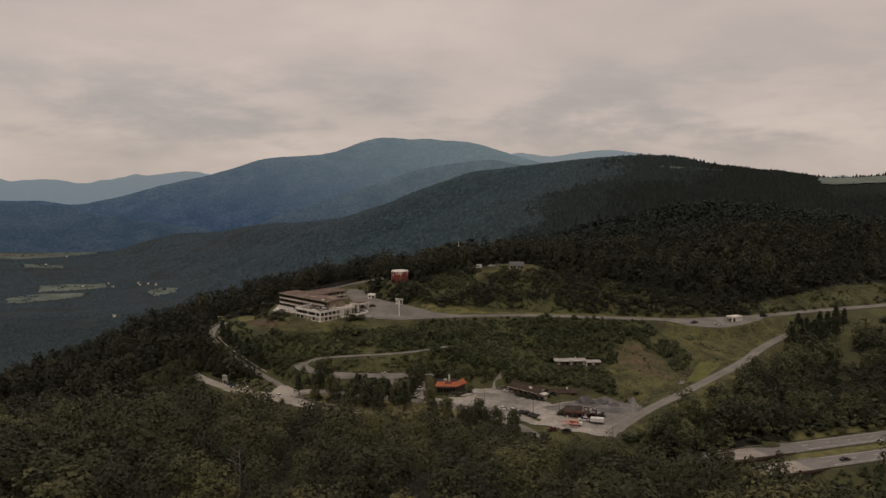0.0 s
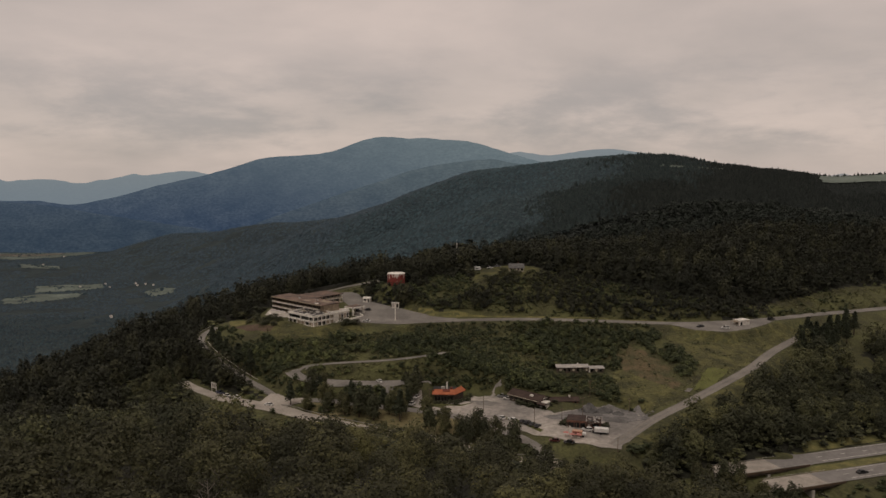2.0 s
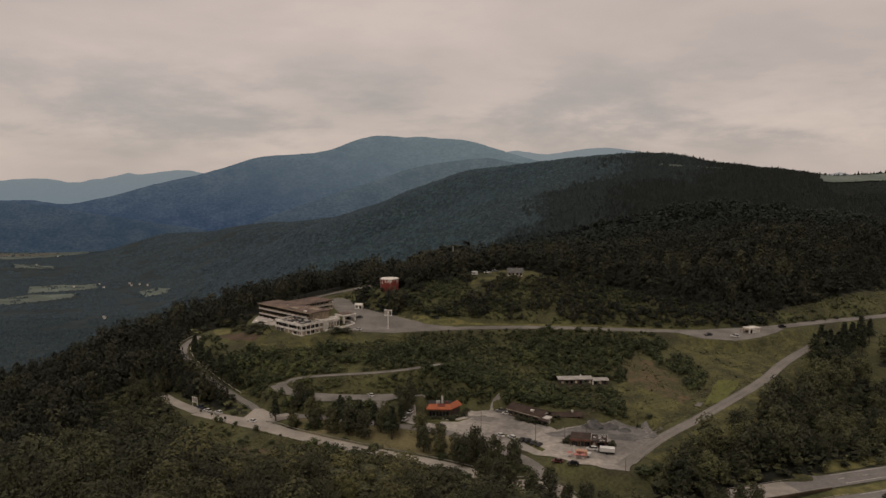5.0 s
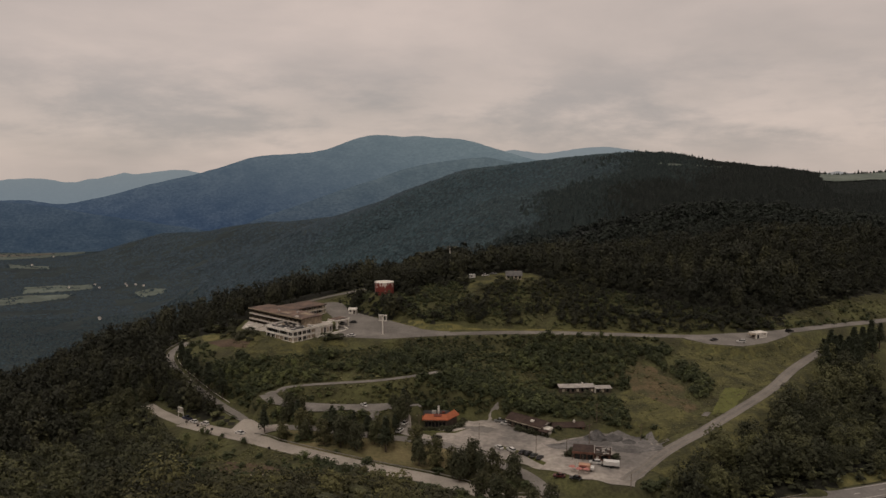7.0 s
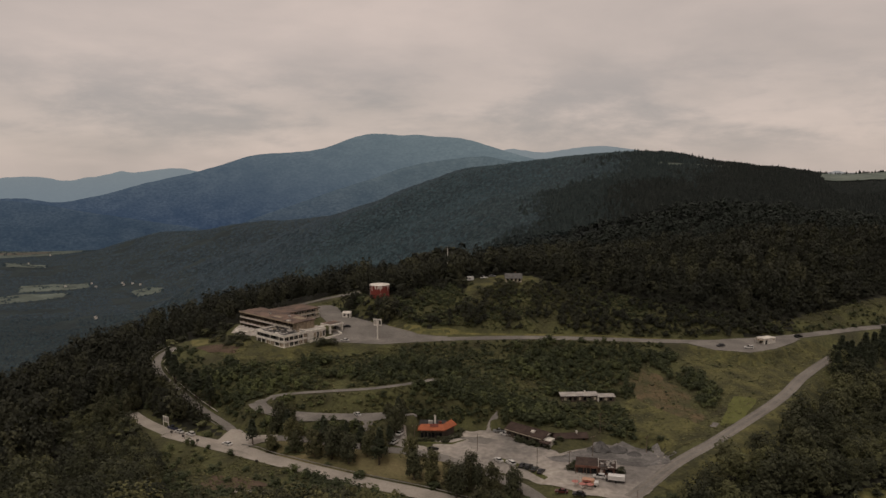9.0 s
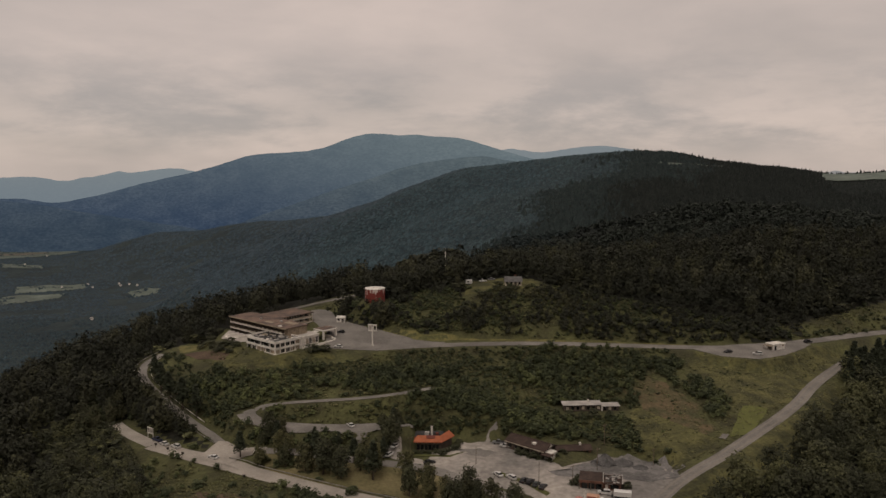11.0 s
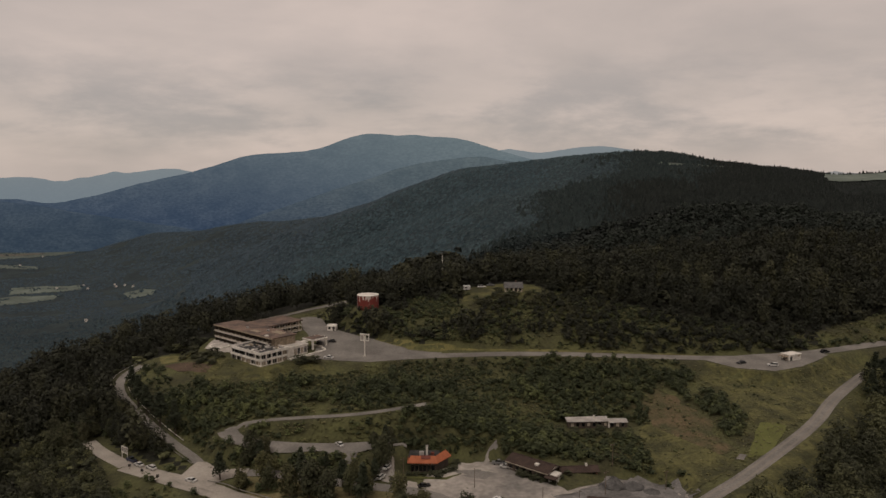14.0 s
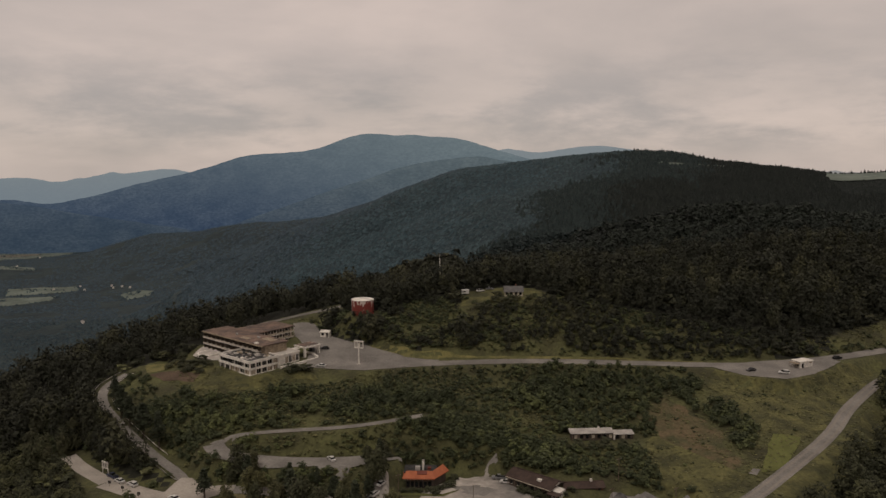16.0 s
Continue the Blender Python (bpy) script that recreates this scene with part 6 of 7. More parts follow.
def build_stand():
    s = thing("roadside_stand", pose(183.2, 443.0, 32.15, rz=22), "small white boarded roadside stand", "stand")
    boxed("wall", (-4, 4, -2.4, 2.4, -0.2, 2.9), M_WHITE, s)
    boxed("roof", (-4.3, 4.3, -2.7, 2.7, 2.9, 3.15), M_WHITE, s, "", 0.04)
    # dark panels on the solid wall stand for the shade within two openings
    boxed("opening_shade", (-4.06, -3.9, -1.4, 0.6, 0.6, 2.3), M_DARKGLASS, s)
    boxed("opening_shade", (-3.2, -1.8, -2.46, -2.3, 0.0, 2.2), M_DARKGLASS, s)
    boxed("counter", (-4.7, -4.0, -1.6, 0.8, 0.75, 0.9), M_WOOD, s)
    boxed("wall_sign", (1.8, 3.2, -2.5, -2.38, 1.9, 2.5), M_TAN, s)
    boxed("lean_to_roof", (-6.2, -4.1, -2.4, 2.2, 2.2, 2.35), M_TAN, s)
    for y in (-2.2, 2.0):
        boxed("lean_to_post", (-6.1, -5.98, y - 0.06, y + 0.06, -0.2, 2.2), M_WOOD, s)


build_stand()


# ---- poles and signs ----
def ground_z(x, y):
    return float(height(np.array([float(x)]), np.array([float(y)]))[0])


def build_motel_sign():
    s = thing("motel_sign", pose(-22.9, 445, ground_z(-22.9, 445) + 0.2, rz=-18), "tall motel sign with empty white frames on a white pole", "sign")
    part("pole", cyl(bmesh.new(), (0, 0, -0.3), (0, 0, 9.8), 0.32, 0.26, 12), M_WHITE, s)
    part("base", cyl(bmesh.new(), (0, 0, -0.3), (0, 0, 0.3), 0.8, 0.8, 14), M_PAVING, s)
    for x0 in (-2.1, 0.35):
        for dims in ((x0, x0 + 1.9, -0.3, 0.3, 10.4, 10.75), (x0, x0 + 1.9, -0.3, 0.3, 7.6, 7.9), (x0, x0 + 0.25, -0.3, 0.3, 7.9, 10.4), (x0 + 1.65, x0 + 1.9, -0.3, 0.3, 7.9, 10.4)):
            boxed("sign_frame", dims, M_WHITE, s)
    boxed("sign_panel", (-1.8, -0.5, -0.1, 0.1, 8.0, 10.3), M_PAVING, s)
    boxed("sign_bar", (-2.4, 2.6, -0.25, 0.25, 10.75, 11.1), M_WHITE, s)


build_motel_sign()
sg = thing("direction_sign", pose(-111.6, 379.6, ground_z(-111.6, 379.6), rz=-35), "open white sign frame on two posts with faded panels", "sign")
for x in (-1.7, 1.7):
    boxed("post", (x - 0.12, x + 0.12, -0.12, 0.12, -0.4, 4.4), M_WHITE, sg)
boxed("top_bar", (-1.95, 1.95, -0.15, 0.15, 4.3, 4.65), M_WHITE, sg)
boxed("lower_bar", (-1.95, 1.95, -0.15, 0.15, 2.0, 2.3), M_WHITE, sg)
boxed("faded_panel", (-0.9, 0.1, -0.06, 0.06, 2.3, 4.3), M_GREYROOF, sg)
boxed("faded_panel", (0.5, 1.2, -0.06, 0.06, 2.3, 4.3), M_PAVING, sg)


def utility_pole(x, y, h, arm=True, turn=0):
    p = thing("utility_pole", pose(x, y, ground_z(x, y), rz=turn), "weathered timber utility pole with a crossarm", "pole", "poles round the lot")
    part("shaft", cyl(bmesh.new(), (0, 0, -0.5), (0, 0, h), 0.13, 0.09, 8), M_WOOD, p)
    if arm:
        boxed("crossarm", (-1.1, 1.1, -0.06, 0.06, h - 0.7, h - 0.55), M_WOOD, p)
        for k in (-0.95, 0, 0.95):
            part("insulator", cyl(bmesh.new(), (k, 0, h - 0.55), (k, 0, h - 0.32), 0.06, 0.04, 6), M_STEEL, p)


for x, y, h, a in ((44.5, 333.5, 8.5, 0), (56.5, 332.0, 8, 1), (68.5, 345.0, 9, 1), (91, 348, 7.5, 1), (74.3, 303.2, 6, 0), (76, 364.3, 8.5, 1), (-2.5, 356.5, 9.5, 1), (23, 352, 7.5, 0)):
    utility_pole(x, y, h, bool(a), 30)
mast = thing("radio_mast", pose(17.5, 556, 46), "thin pale mast above the hilltop trees", "mast")
part("shaft", cyl(bmesh.new(), (0, 0, -1), (0, 0, 24), 0.4, 0.22, 8), M_WHITE, mast)
part("antenna", cyl(bmesh.new(), (0, 0, 24), (0, 0, 27), 0.08, 0.05, 6), M_STEEL, mast)


# ---- vehicles ----
def paint(name, col, metal=0.2):
    return mat(name, col, 0.35, metal, var=0.08, scale=1.5, fine=6, bump=0, spec=0.5)


P_WHITE, P_BLACK, P_GREY = paint("white_car_paint", (0.66, 0.64, 0.61)), paint("black_car_paint", (0.02, 0.02, 0.022)), paint("grey_car_paint", (0.22, 0.22, 0.22))
P_BLUE, P_RED, P_DARK = paint("navy_car_paint", (0.025, 0.035, 0.08)), paint("red_car_paint", (0.11, 0.03, 0.028)), paint("dark_green_paint", (0.03, 0.04, 0.035))
P_ORANGE = paint("orange_truck_paint", (0.48, 0.26, 0.16))


def profile(bm, pts, half, taper=0.0):
    """A car's side outline drawn out across its width."""
    f0 = [bm.verts.new((x, -half + (taper if z > 1.0 else 0), z)) for x, z in pts]
    f1 = [bm.verts.new((x, half - (taper if z > 1.0 else 0), z)) for x, z in pts]
    bm.faces.new(f0)
    bm.faces.new(f1[::-1])
    for i in range(len(pts)):
        j = (i + 1) % len(pts)
        bm.faces.new((f0[j], f0[i], f1[i], f1[j]))
    bmesh.ops.recalc_face_normals(bm, faces=bm.faces)
    return bm


def car(x, y, turn, body, label, style="sedan"):
    c = thing("car" if style != "pickup" else "pickup_truck", pose(x, y, ground_z(x, y) + 0.22, rz=turn), label, "car" if style != "pickup" else "truck")
    low = {"sedan": [(-2.3, 0.3), (-2.3, 0.85), (-1.5, 0.95), (0.9, 0.95), (2.1, 0.8), (2.3, 0.6), (2.3, 0.3)],
           "suv": [(-2.3, 0.35), (-2.35, 1.05), (-1.5, 1.1), (0.9, 1.1), (2.1, 0.98), (2.3, 0.75), (2.3, 0.35)],
           "pickup": [(-2.8, 0.4), (-2.8, 1.05), (-0.6, 1.08), (1.2, 1.1), (2.5, 1.0), (2.7, 0.75), (2.7, 0.4)]}[style]
    top = {"sedan": [(-1.75, 0.94), (-1.1, 1.42), (0.2, 1.45), (1.0, 0.95)], "suv": [(-2.2, 1.08), (-1.95, 1.7), (0.2, 1.72), (1.1, 1.1)], "pickup": [(-0.7, 1.08), (-0.55, 1.75), (0.5, 1.77), (1.3, 1.1)]}[style]
    part("body", profile(bmesh.new(), low, 0.88), body, c)
    cab = part("cabin_glass", profile(bmesh.new(), top, 0.80, 0.12), M_DARKGLASS, c)
    zt = max(z for _, z in top)
    xs = [p[0] for p in top[1:3]]
    part("roof_panel", box(bmesh.new(), xs[0] - 0.02, xs[1] + 0.02, -0.67, 0.67, zt - 0.02, zt + 0.05, 0.02), body, c)
    for wx in ((-1.4, 1.4) if style != "pickup" else (-1.75, 1.7)):
        for s in (-1, 1):
            w = part("wheel", cyl(bmesh.new(), (wx, s * 0.74, 0.33), (wx, s * 0.93, 0.33), 0.33, 0.33, 14), M_TYRE, c)
            part("rim", cyl(bmesh.new(), (wx, s * 0.92, 0.33), (wx, s * 0.945, 0.33), 0.19, 0.19, 10), M_STEEL, w)
    f = low[-2][0]
    for s in (-1, 1):
        part("headlight", box(bmesh.new(), f - 0.12, f + 0.02, s * 0.62 - 0.18, s * 0.62 + 0.18, 0.6, 0.74), M_STEEL, c)
        part("tail_light", box(bmesh.new(), low[0][0] - 0.02, low[0][0] + 0.08, s * 0.65 - 0.15, s * 0.65 + 0.15, 0.65, 0.82), M_MAROON, c)
    if style == "pickup":
        boxed("load_bed", (-2.65, -0.75, -0.72, 0.72, 1.0, 1.1), M_TYRE, c)
    return c


for x, y, r, p, lab, st in (
    (-107.5, 375.8, 142, P_BLUE, "dark blue pickup parked on the road shoulder", "pickup"),
    (-103.2, 371.4, 142, P_WHITE, "white saloon parked on the road shoulder", "sedan"),
    (-97.4, 368.2, 142, P_WHITE, "white hatchback parked on the road shoulder", "suv"),
    (-79.1, 356.6, 150, P_WHITE, "white saloon driving on the valley road", "sedan"),
    (-27.4, 374.0, 120, P_WHITE, "white car on the overgrown drive", "sedan"),
    (36.2, 369.4, 160, P_WHITE, "white saloon parked beside the lodge", "sedan"),
    (34.0, 373.0, 175, P_GREY, "grey pickup parked before the bushes", "pickup"),
    (30.5, 341.4, 120, P_WHITE, "white saloon parked along the verge", "sedan"),
    (35.0, 338.3, 120, P_WHITE, "white car parked in the row", "suv"),
    (39.3, 335.8, 58, P_BLACK, "black saloon parked in a row", "sedan"),
    (41.4, 334.2, 58, P_BLACK, "black estate car parked in a row", "suv"),
    (43.3, 332.2, 58, P_DARK, "dark green saloon parked in a row", "sedan"),
    (45.4, 330.0, 58, P_BLACK, "black hatchback parked at the row's end", "sedan"),
    (50.4, 314.9, 170, P_RED, "dark red saloon in the gravel lot", "sedan"),
    (55.8, 310.6, 165, P_BLACK, "black saloon near the lot's mouth", "sedan"),
    (5.0, 353.6, 20, P_BLACK, "black car before the restaurant", "sedan"),
    (66.2, 324.6, 165, P_WHITE, "white van beside the filling station", "suv"),
    (-8.5, 361.5, 60, P_WHITE, "white saloon behind the restaurant", "sedan"),
    (-10.6, 358.6, 60, P_WHITE, "white car beneath the trees", "suv"),
    (-13.8, 356.4, 60, P_GREY, "grey car beneath the trees", "sedan"),
    (-39.8, 441.8, 160, P_WHITE, "white saloon at the motel entrance", "sedan"),
    (-41.0, 463.4, 175, P_BLACK, "black saloon near the motel canopy", "sedan"),
    (-46.6, 461.0, 80, P_BLACK, "dark car under the motel canopy", "suv"),
    (155.9, 436.0, 200, P_BLACK, "dark saloon on the roadside lot", "sedan"),
    (168.6, 431.0, 160, P_WHITE, "white estate car on the roadside lot", "suv"),
    (205.6, 453.0, 18, P_BLACK, "black estate car on the hillside road", "suv"),
    (38.4, 509.0, 10, P_WHITE, "white car in the hilltop yard", "sedan"),
    (43.6, 511.0, 10, P_GREY, "grey car in the hilltop yard", "sedan"),
    (168, 291.0, 16, P_BLACK, "black car on the motorway", "sedan"),
):
    car(x, y, r, p, lab, st)
trailer = thing("box_trailer", pose(71.8, 321.4, ground_z(71.8, 321.4) + 0.25, rz=-15), "white enclosed box trailer on two wheels", "trailer")
boxed("box_body", (-3, 3, -1.15, 1.15, 0.6, 2.7), P_WHITE, trailer, "", 0.12)
boxed("chassis", (-3.8, 3, -0.9, 0.9, 0.45, 0.6), M_TYRE, trailer)
boxed("side_stripe", (-2.9, 2.9, -1.17, -1.14, 0.65, 0.95), M_TYRE, trailer)
for s in (-1, 1):
    part("wheel", cyl(bmesh.new(), (-0.2, s * 0.95, 0.35), (-0.2, s * 1.15, 0.35), 0.35, 0.35, 14), M_TYRE, trailer)
food = thing("food_truck", pose(60.6, 318.6, ground_z(60.6, 318.6) + 0.25, rz=-20), "orange food truck with open hatch and awning", "truck")
boxed("box_body", (-1.9, 2.4, -1.1, 1.1, 0.6, 2.5), P_ORANGE, food, "", 0.1)
boxed("hatch", (-1.5, 1.2, -1.14, -1.06, 1.3, 2.2), M_DARKGLASS, food)
part("awning", box(bmesh.new(), -1.6, 1.4, -1.0, 0, 0, 0.06, m=pose(0, -1.1, 2.3, 15)), M_MAROON, food)
boxed("cab", (2.4, 3.8, -1.0, 1.0, 0.6, 1.9), P_WHITE, food, "", 0.15)
for wx in (-1.5, 2.8):
    for s in (-1, 1):
        part("wheel", cyl(bmesh.new(), (wx, s * 0.85, 0.38), (wx, s * 1.08, 0.38), 0.38, 0.38, 14), M_TYRE, food)
M_PINK = mat("faded_red_canvas", (0.46, 0.20, 0.17), 0.85, var=0.2, scale=1, fine=4, bump=0.1)
for x, y in ((55.8, 317.6), (58.0, 315.4), (60.6, 314.8)):
    u = thing("market_umbrella", pose(x, y, ground_z(x, y) + 0.2), "faded red market umbrella over a table", "umbrella", "umbrellas by the food truck")
    part("pole", cyl(bmesh.new(), (0, 0, 0), (0, 0, 2.6), 0.04, 0.04, 6), M_STEEL, u)
    part("canopy", cyl(bmesh.new(), (0, 0, 2.05), (0, 0, 2.65), 1.35, 0.05, 8), M_PINK, u)
    part("table", cyl(bmesh.new(), (0, 0, 0.7), (0, 0, 0.76), 0.6, 0.6, 12), M_WHITE, u)
flag = thing("feather_banner", pose(57.3, 318.6, ground_z(57.3, 318.6)), "white feather banner on a thin pole", "banner")
part("pole", cyl(bmesh.new(), (0, 0, 0), (0, 0, 4.8), 0.035, 0.025, 6), M_STEEL, flag)
boxed("cloth", (0.03, 0.75, -0.02, 0.02, 1.2, 4.7), M_WHITE, flag)
yard = thing("camper_trailer", pose(29.8, 507.5, ground_z(29.8, 507.5), rz=8), "small white camper trailer in the hilltop yard", "trailer")
boxed("box_body", (-2, 2, -1, 1, 0.6, 2.9), P_WHITE, yard, "", 0.15)
boxed("window", (-1.2, 0.2, -1.04, -0.95, 1.5, 2.2), M_DARKGLASS, yard)
for s in (-1, 1):
    part("wheel", cyl(bmesh.new(), (0, s * 0.8, 0.33), (0, s * 1.0, 0.33), 0.33, 0.33, 12), M_TYRE, yard)


def heap(x, y, r, h, seed):
    bm = bmesh.new()
    bmesh.ops.create_icosphere(bm, subdivisions=4, radius=1)
    for v in bm.verts:
        q = math.hypot(v.co.x, v.co.y)
        k = 1 + 0.22 * noise.noise(v.co * 2.2 + Vector((seed, 0, 0))) + 0.08 * noise.noise(v.co * 7)
        v.co = Vector((v.co.x * r * k, v.co.y * r * k * 0.8, max(-0.1, (1 - q) if v.co.z > 0 else -0.1) * h * k))
    ob = part("gravel_heap", bm, M_STONEHEAP)
    ob.matrix_basis = pose(x, y, ground_z(x, y) + 0.1)
    tagged(ob, "heap of dark crushed gravel on the lot", "gravel heap", "heaps of gravel")


heap(73.0, 351.5, 5.2, 4.2, 1)
heap(80.0, 350.5, 4.6, 2.4, 2)
heap(85.5, 346.5, 3.4, 1.5, 3)


# ---- road furniture ----
def guardrail(line, offset, label, step=4.0, material=None):
    r, d = along(line, step)
    side = np.stack([d[:, 1], -d[:, 0]], 1)
    q = r[:, :2] + side * offset
    z = height(q[:, 0], q[:, 1]) + 0.1
    t = thing("guardrail", pose(float(q[0, 0]), float(q[0, 1]), float(z[0])), label, "guardrail")
    o = np.array([q[0, 0], q[0, 1], z[0]])
    p = np.c_[q, z] - o
    bm = bmesh.new()
    for a, b in zip(p[:-1], p[1:]):
        e = b - a
        L = float(np.linalg.norm(e))
        box(bm, -L / 2 - 0.05, L / 2 + 0.05, -0.05, 0.05, 0.45, 0.78, m=Matrix.Translation(((a + b) / 2).tolist()) @ Vector(e.tolist()).to_track_quat("X", "Z").to_matrix().to_4x4())
    part("rail", bm, material or M_STEEL, t)
    for a in p:
        boxed("post", (a[0] - 0.07, a[0] + 0.07, a[1] - 0.07, a[1] + 0.07, a[2] - 0.5, a[2] + 0.8), M_WOOD, t)


guardrail(VALLEY_ROAD[3:9], -3.1, "low concrete-grey guardrail along the valley road")
guardrail(CURVE_ROAD[1:7], -3.7, "pale guardrail along the curving road", 4.0, M_WHITE)
guardrail(CURVE_ROAD[1:8], 3.7, "grey guardrail along the curving road")


def stripes(line, offset, dash, gap, wide, material, label):
    """Painted lane marks."""
    r, d = along(line, 1.0)
    side = np.stack([d[:, 1], -d[:, 0]], 1)
    v, f = [], []
    per = dash + gap
    for i in range(len(r) - 1):
        if gap and (i % per) >= dash:
            continue
        for j in (i, i + 1):
            for s in (-0.5, 0.5):
                p = r[j, :2] + side[j] * (offset + s * wide)
                v.append((p[0], p[1], 0))
        k = len(v) - 4
        f.append((k, k + 1, k + 3, k + 2))
    v = np.array(v)
    v[:, 2] = height(v[:, 0], v[:, 1]) + 0.36
    tagged(link_mesh("lane_marks", v.tolist(), f, material), label, "road marking", kind="structure")


for off, da, ga in ((-4.1, 1, 0), (3.4, 1, 0), (-0.4, 3, 9)):
    stripes(HIGHWAY_FAR[2:], off, da, ga, 0.3, M_LINE, "white motorway lane marks")
    stripes(HIGHWAY_NEAR[2:], off, da, ga, 0.3, M_LINE, "white motorway lane marks")


def bridge(line, label, tarmac):
    (ax, ay, az), (bx, by, bz) = line
    L = math.hypot(bx - ax, by - ay)
    b = thing("motorway_bridge", pose((ax + bx) / 2, (ay + by) / 2, az, rz=math.degrees(math.atan2(by - ay, bx - ax))), label, "bridge")
    boxed("deck", (-L / 2, L / 2, -5.1, 5.1, -0.25, 0.36), M_DECK, b, "pale concrete deck")
    for s in (-1, 1):
        boxed("fascia", (-L / 2, L / 2, s * 5.15 - 0.06, s * 5.15 + 0.06, -0.5, 0.42), M_EARTH, b, "brown stained edge of the deck")
        boxed("rail", (-L / 2, L / 2, s * 5.12 - 0.04, s * 5.12 + 0.04, 0.75, 0.85), M_GREYROOF, b, "thin bridge rail")
        for k in range(int(L / 3)):
            boxed("rail_post", (-L / 2 + 1 + k * 3, -L / 2 + 1.08 + k * 3, s * 5.12 - 0.04, s * 5.12 + 0.04, 0.36, 0.75), M_GREYROOF, b)
        boxed("girder", (-L / 2, L / 2, s * 4.3 - 0.25, s * 4.3 + 0.25, -1.6, -0.25), M_DARKWALL, b)
        boxed("abutment", (s * L / 2 - 1.2, s * L / 2 - 0.1, -5, 5, -8, -0.3), M_DECK, b)
    boxed("girder", (-L / 2, L / 2, -0.25, 0.25, -1.6, -0.25), M_DARKWALL, b)
    boxed("road_surface", (L / 2 - tarmac, L / 2 + 0.3, -4.9, 4.9, 0.3, 0.375), M_HIGHWAY, b, "grey asphalt laid over the deck end")
    boxed("pier_wall", (-0.6, 0.6, -5, 5, -9, -1.6), M_PAVING, b)


bridge([HIGHWAY_FAR[0], (150, 303.7, 5)], "concrete motorway bridge with dark girders", 14)
bridge([HIGHWAY_NEAR[0], (156, 288.3, 4.7)], "twin concrete motorway bridge with dark girders", 8)

# grass of other kinds, laid over the slopes
patch("lawn", [(124, 357), (141, 383), (151, 381), (133, 358)], M_BRIGHT, "bright mown grass patch beside the road", "grass", 0.22, rough=0.6)
patch("pavement", [(119.3, 356.6), (122.3, 359.6), (124.6, 358.8), (121.8, 355.4)], M_OLDROAD, "small asphalt apron beside the road", "pavement", 0.26, rough=0.3)
patch("lawn", [(-56, 345), (-20, 332), (4, 325), (24, 330), (6, 343), (-10, 349), (-30, 352), (-60, 358)], M_DRY, "dry mown grass between the roads", "grass", 0.14, rough=1.0)
patch("verge", [(-19, 466.5), (-2, 454.2), (14, 450.8), (60, 450.6), (108, 450.4), (140, 451.2), (140, 453), (108, 453), (60, 453.6), (20, 454.8), (2, 457), (-16, 467.5)], M_VERGE, "bright yellow-green grass verge above the road", "grass", 0.14, rough=0.8)
patch("lawn", [(-106, 444), (-104, 434), (-92, 420), (-70, 419), (-48, 427), (-40, 431), (-47, 440), (-69, 427.5), (-86, 440), (-96, 450)], M_MEADOW, "sloping grass below the motel", "grass", 0.14, rough=1.2)
patch("earth", [(-78, 328), (-66, 328), (-54, 318), (-58, 309), (-70, 309), (-80, 318)], M_EARTH, "bare red earth bank", "earth", 0.16, rough=2.0)
patch("lawn", [(-126, 461), (-112, 464), (-107, 452), (-109, 444), (-119, 447)], M_VERGE, "yellowish grass bank below the terrace", "grass", 0.14, rough=1.2)
patch("pavement", [(47, 349), (52, 346), (58, 348), (70, 357), (84, 357), (94, 351), (99, 343), (94, 334), (87, 331), (80, 336), (74, 338), (64, 337), (55, 341)], M_DARKGRAVEL, "dark grey gravel round the heaps", "gravel", 0.27, rough=3.5)
patch("earth", [(-118, 443), (-104, 441), (-92, 436), (-93, 428), (-104, 431), (-112, 436)], M_EARTH, "bare earth patch below the terrace", "earth", 0.2, rough=1.5)
patch("lawn", [(26, 490), (31, 512), (48, 515), (66, 510), (74, 501), (60, 490), (44, 488)], M_MEADOW, "grassy hilltop yard", "grass", 0.14, rough=1.2)
patch("asphalt", [(17, 366), (25, 368.5), (32, 364.5), (27, 359.5), (20, 361)], M_OLDROAD, "dark patch of old asphalt in the gravel", "asphalt", 0.27, rough=0.8)
ribbon("path", [(27.6, 366, 10.3), (28.0, 369, 10.4), (28.4, 372.1, 10.8), (29.2, 375.4, 11), (30.8, 377.3, 11), (34, 378, 11)], 2.2, M_GRAVEL, "short gravel track into the scrub", 0.3, 3)

patch("meadow", [(96, 414), (112, 420), (119, 398), (122, 380), (121, 362), (106, 354), (98, 372), (99, 392)], M_RUSSET, "russet dry grass in the middle of the meadow", "grass", 0.13, rough=4.0)
patch("meadow", [(77, 367), (92, 352), (98, 342), (108, 345), (118, 356), (105, 352), (97, 368), (97, 392), (93, 388), (88, 370)], M_MEADOW, "uneven green grass at the meadow foot", "grass", 0.16, rough=2.0)
patch("meadow", [(139, 440), (150, 430), (166, 424), (182, 431), (204, 447), (222, 448), (190, 410), (160, 386), (140, 372), (138, 392), (136, 412), (132, 428)], M_MEADOW, "uneven green slope below the roadside lot", "grass", 0.15, rough=2.0)
patch("verge", [(30, 342.5), (40, 333.5), (46, 324.5), (47.6, 325.8), (41.6, 335.5), (31.2, 344.5)], M_LAWN, "grass strip beside parked cars", "grass", 0.3, rough=0.4)
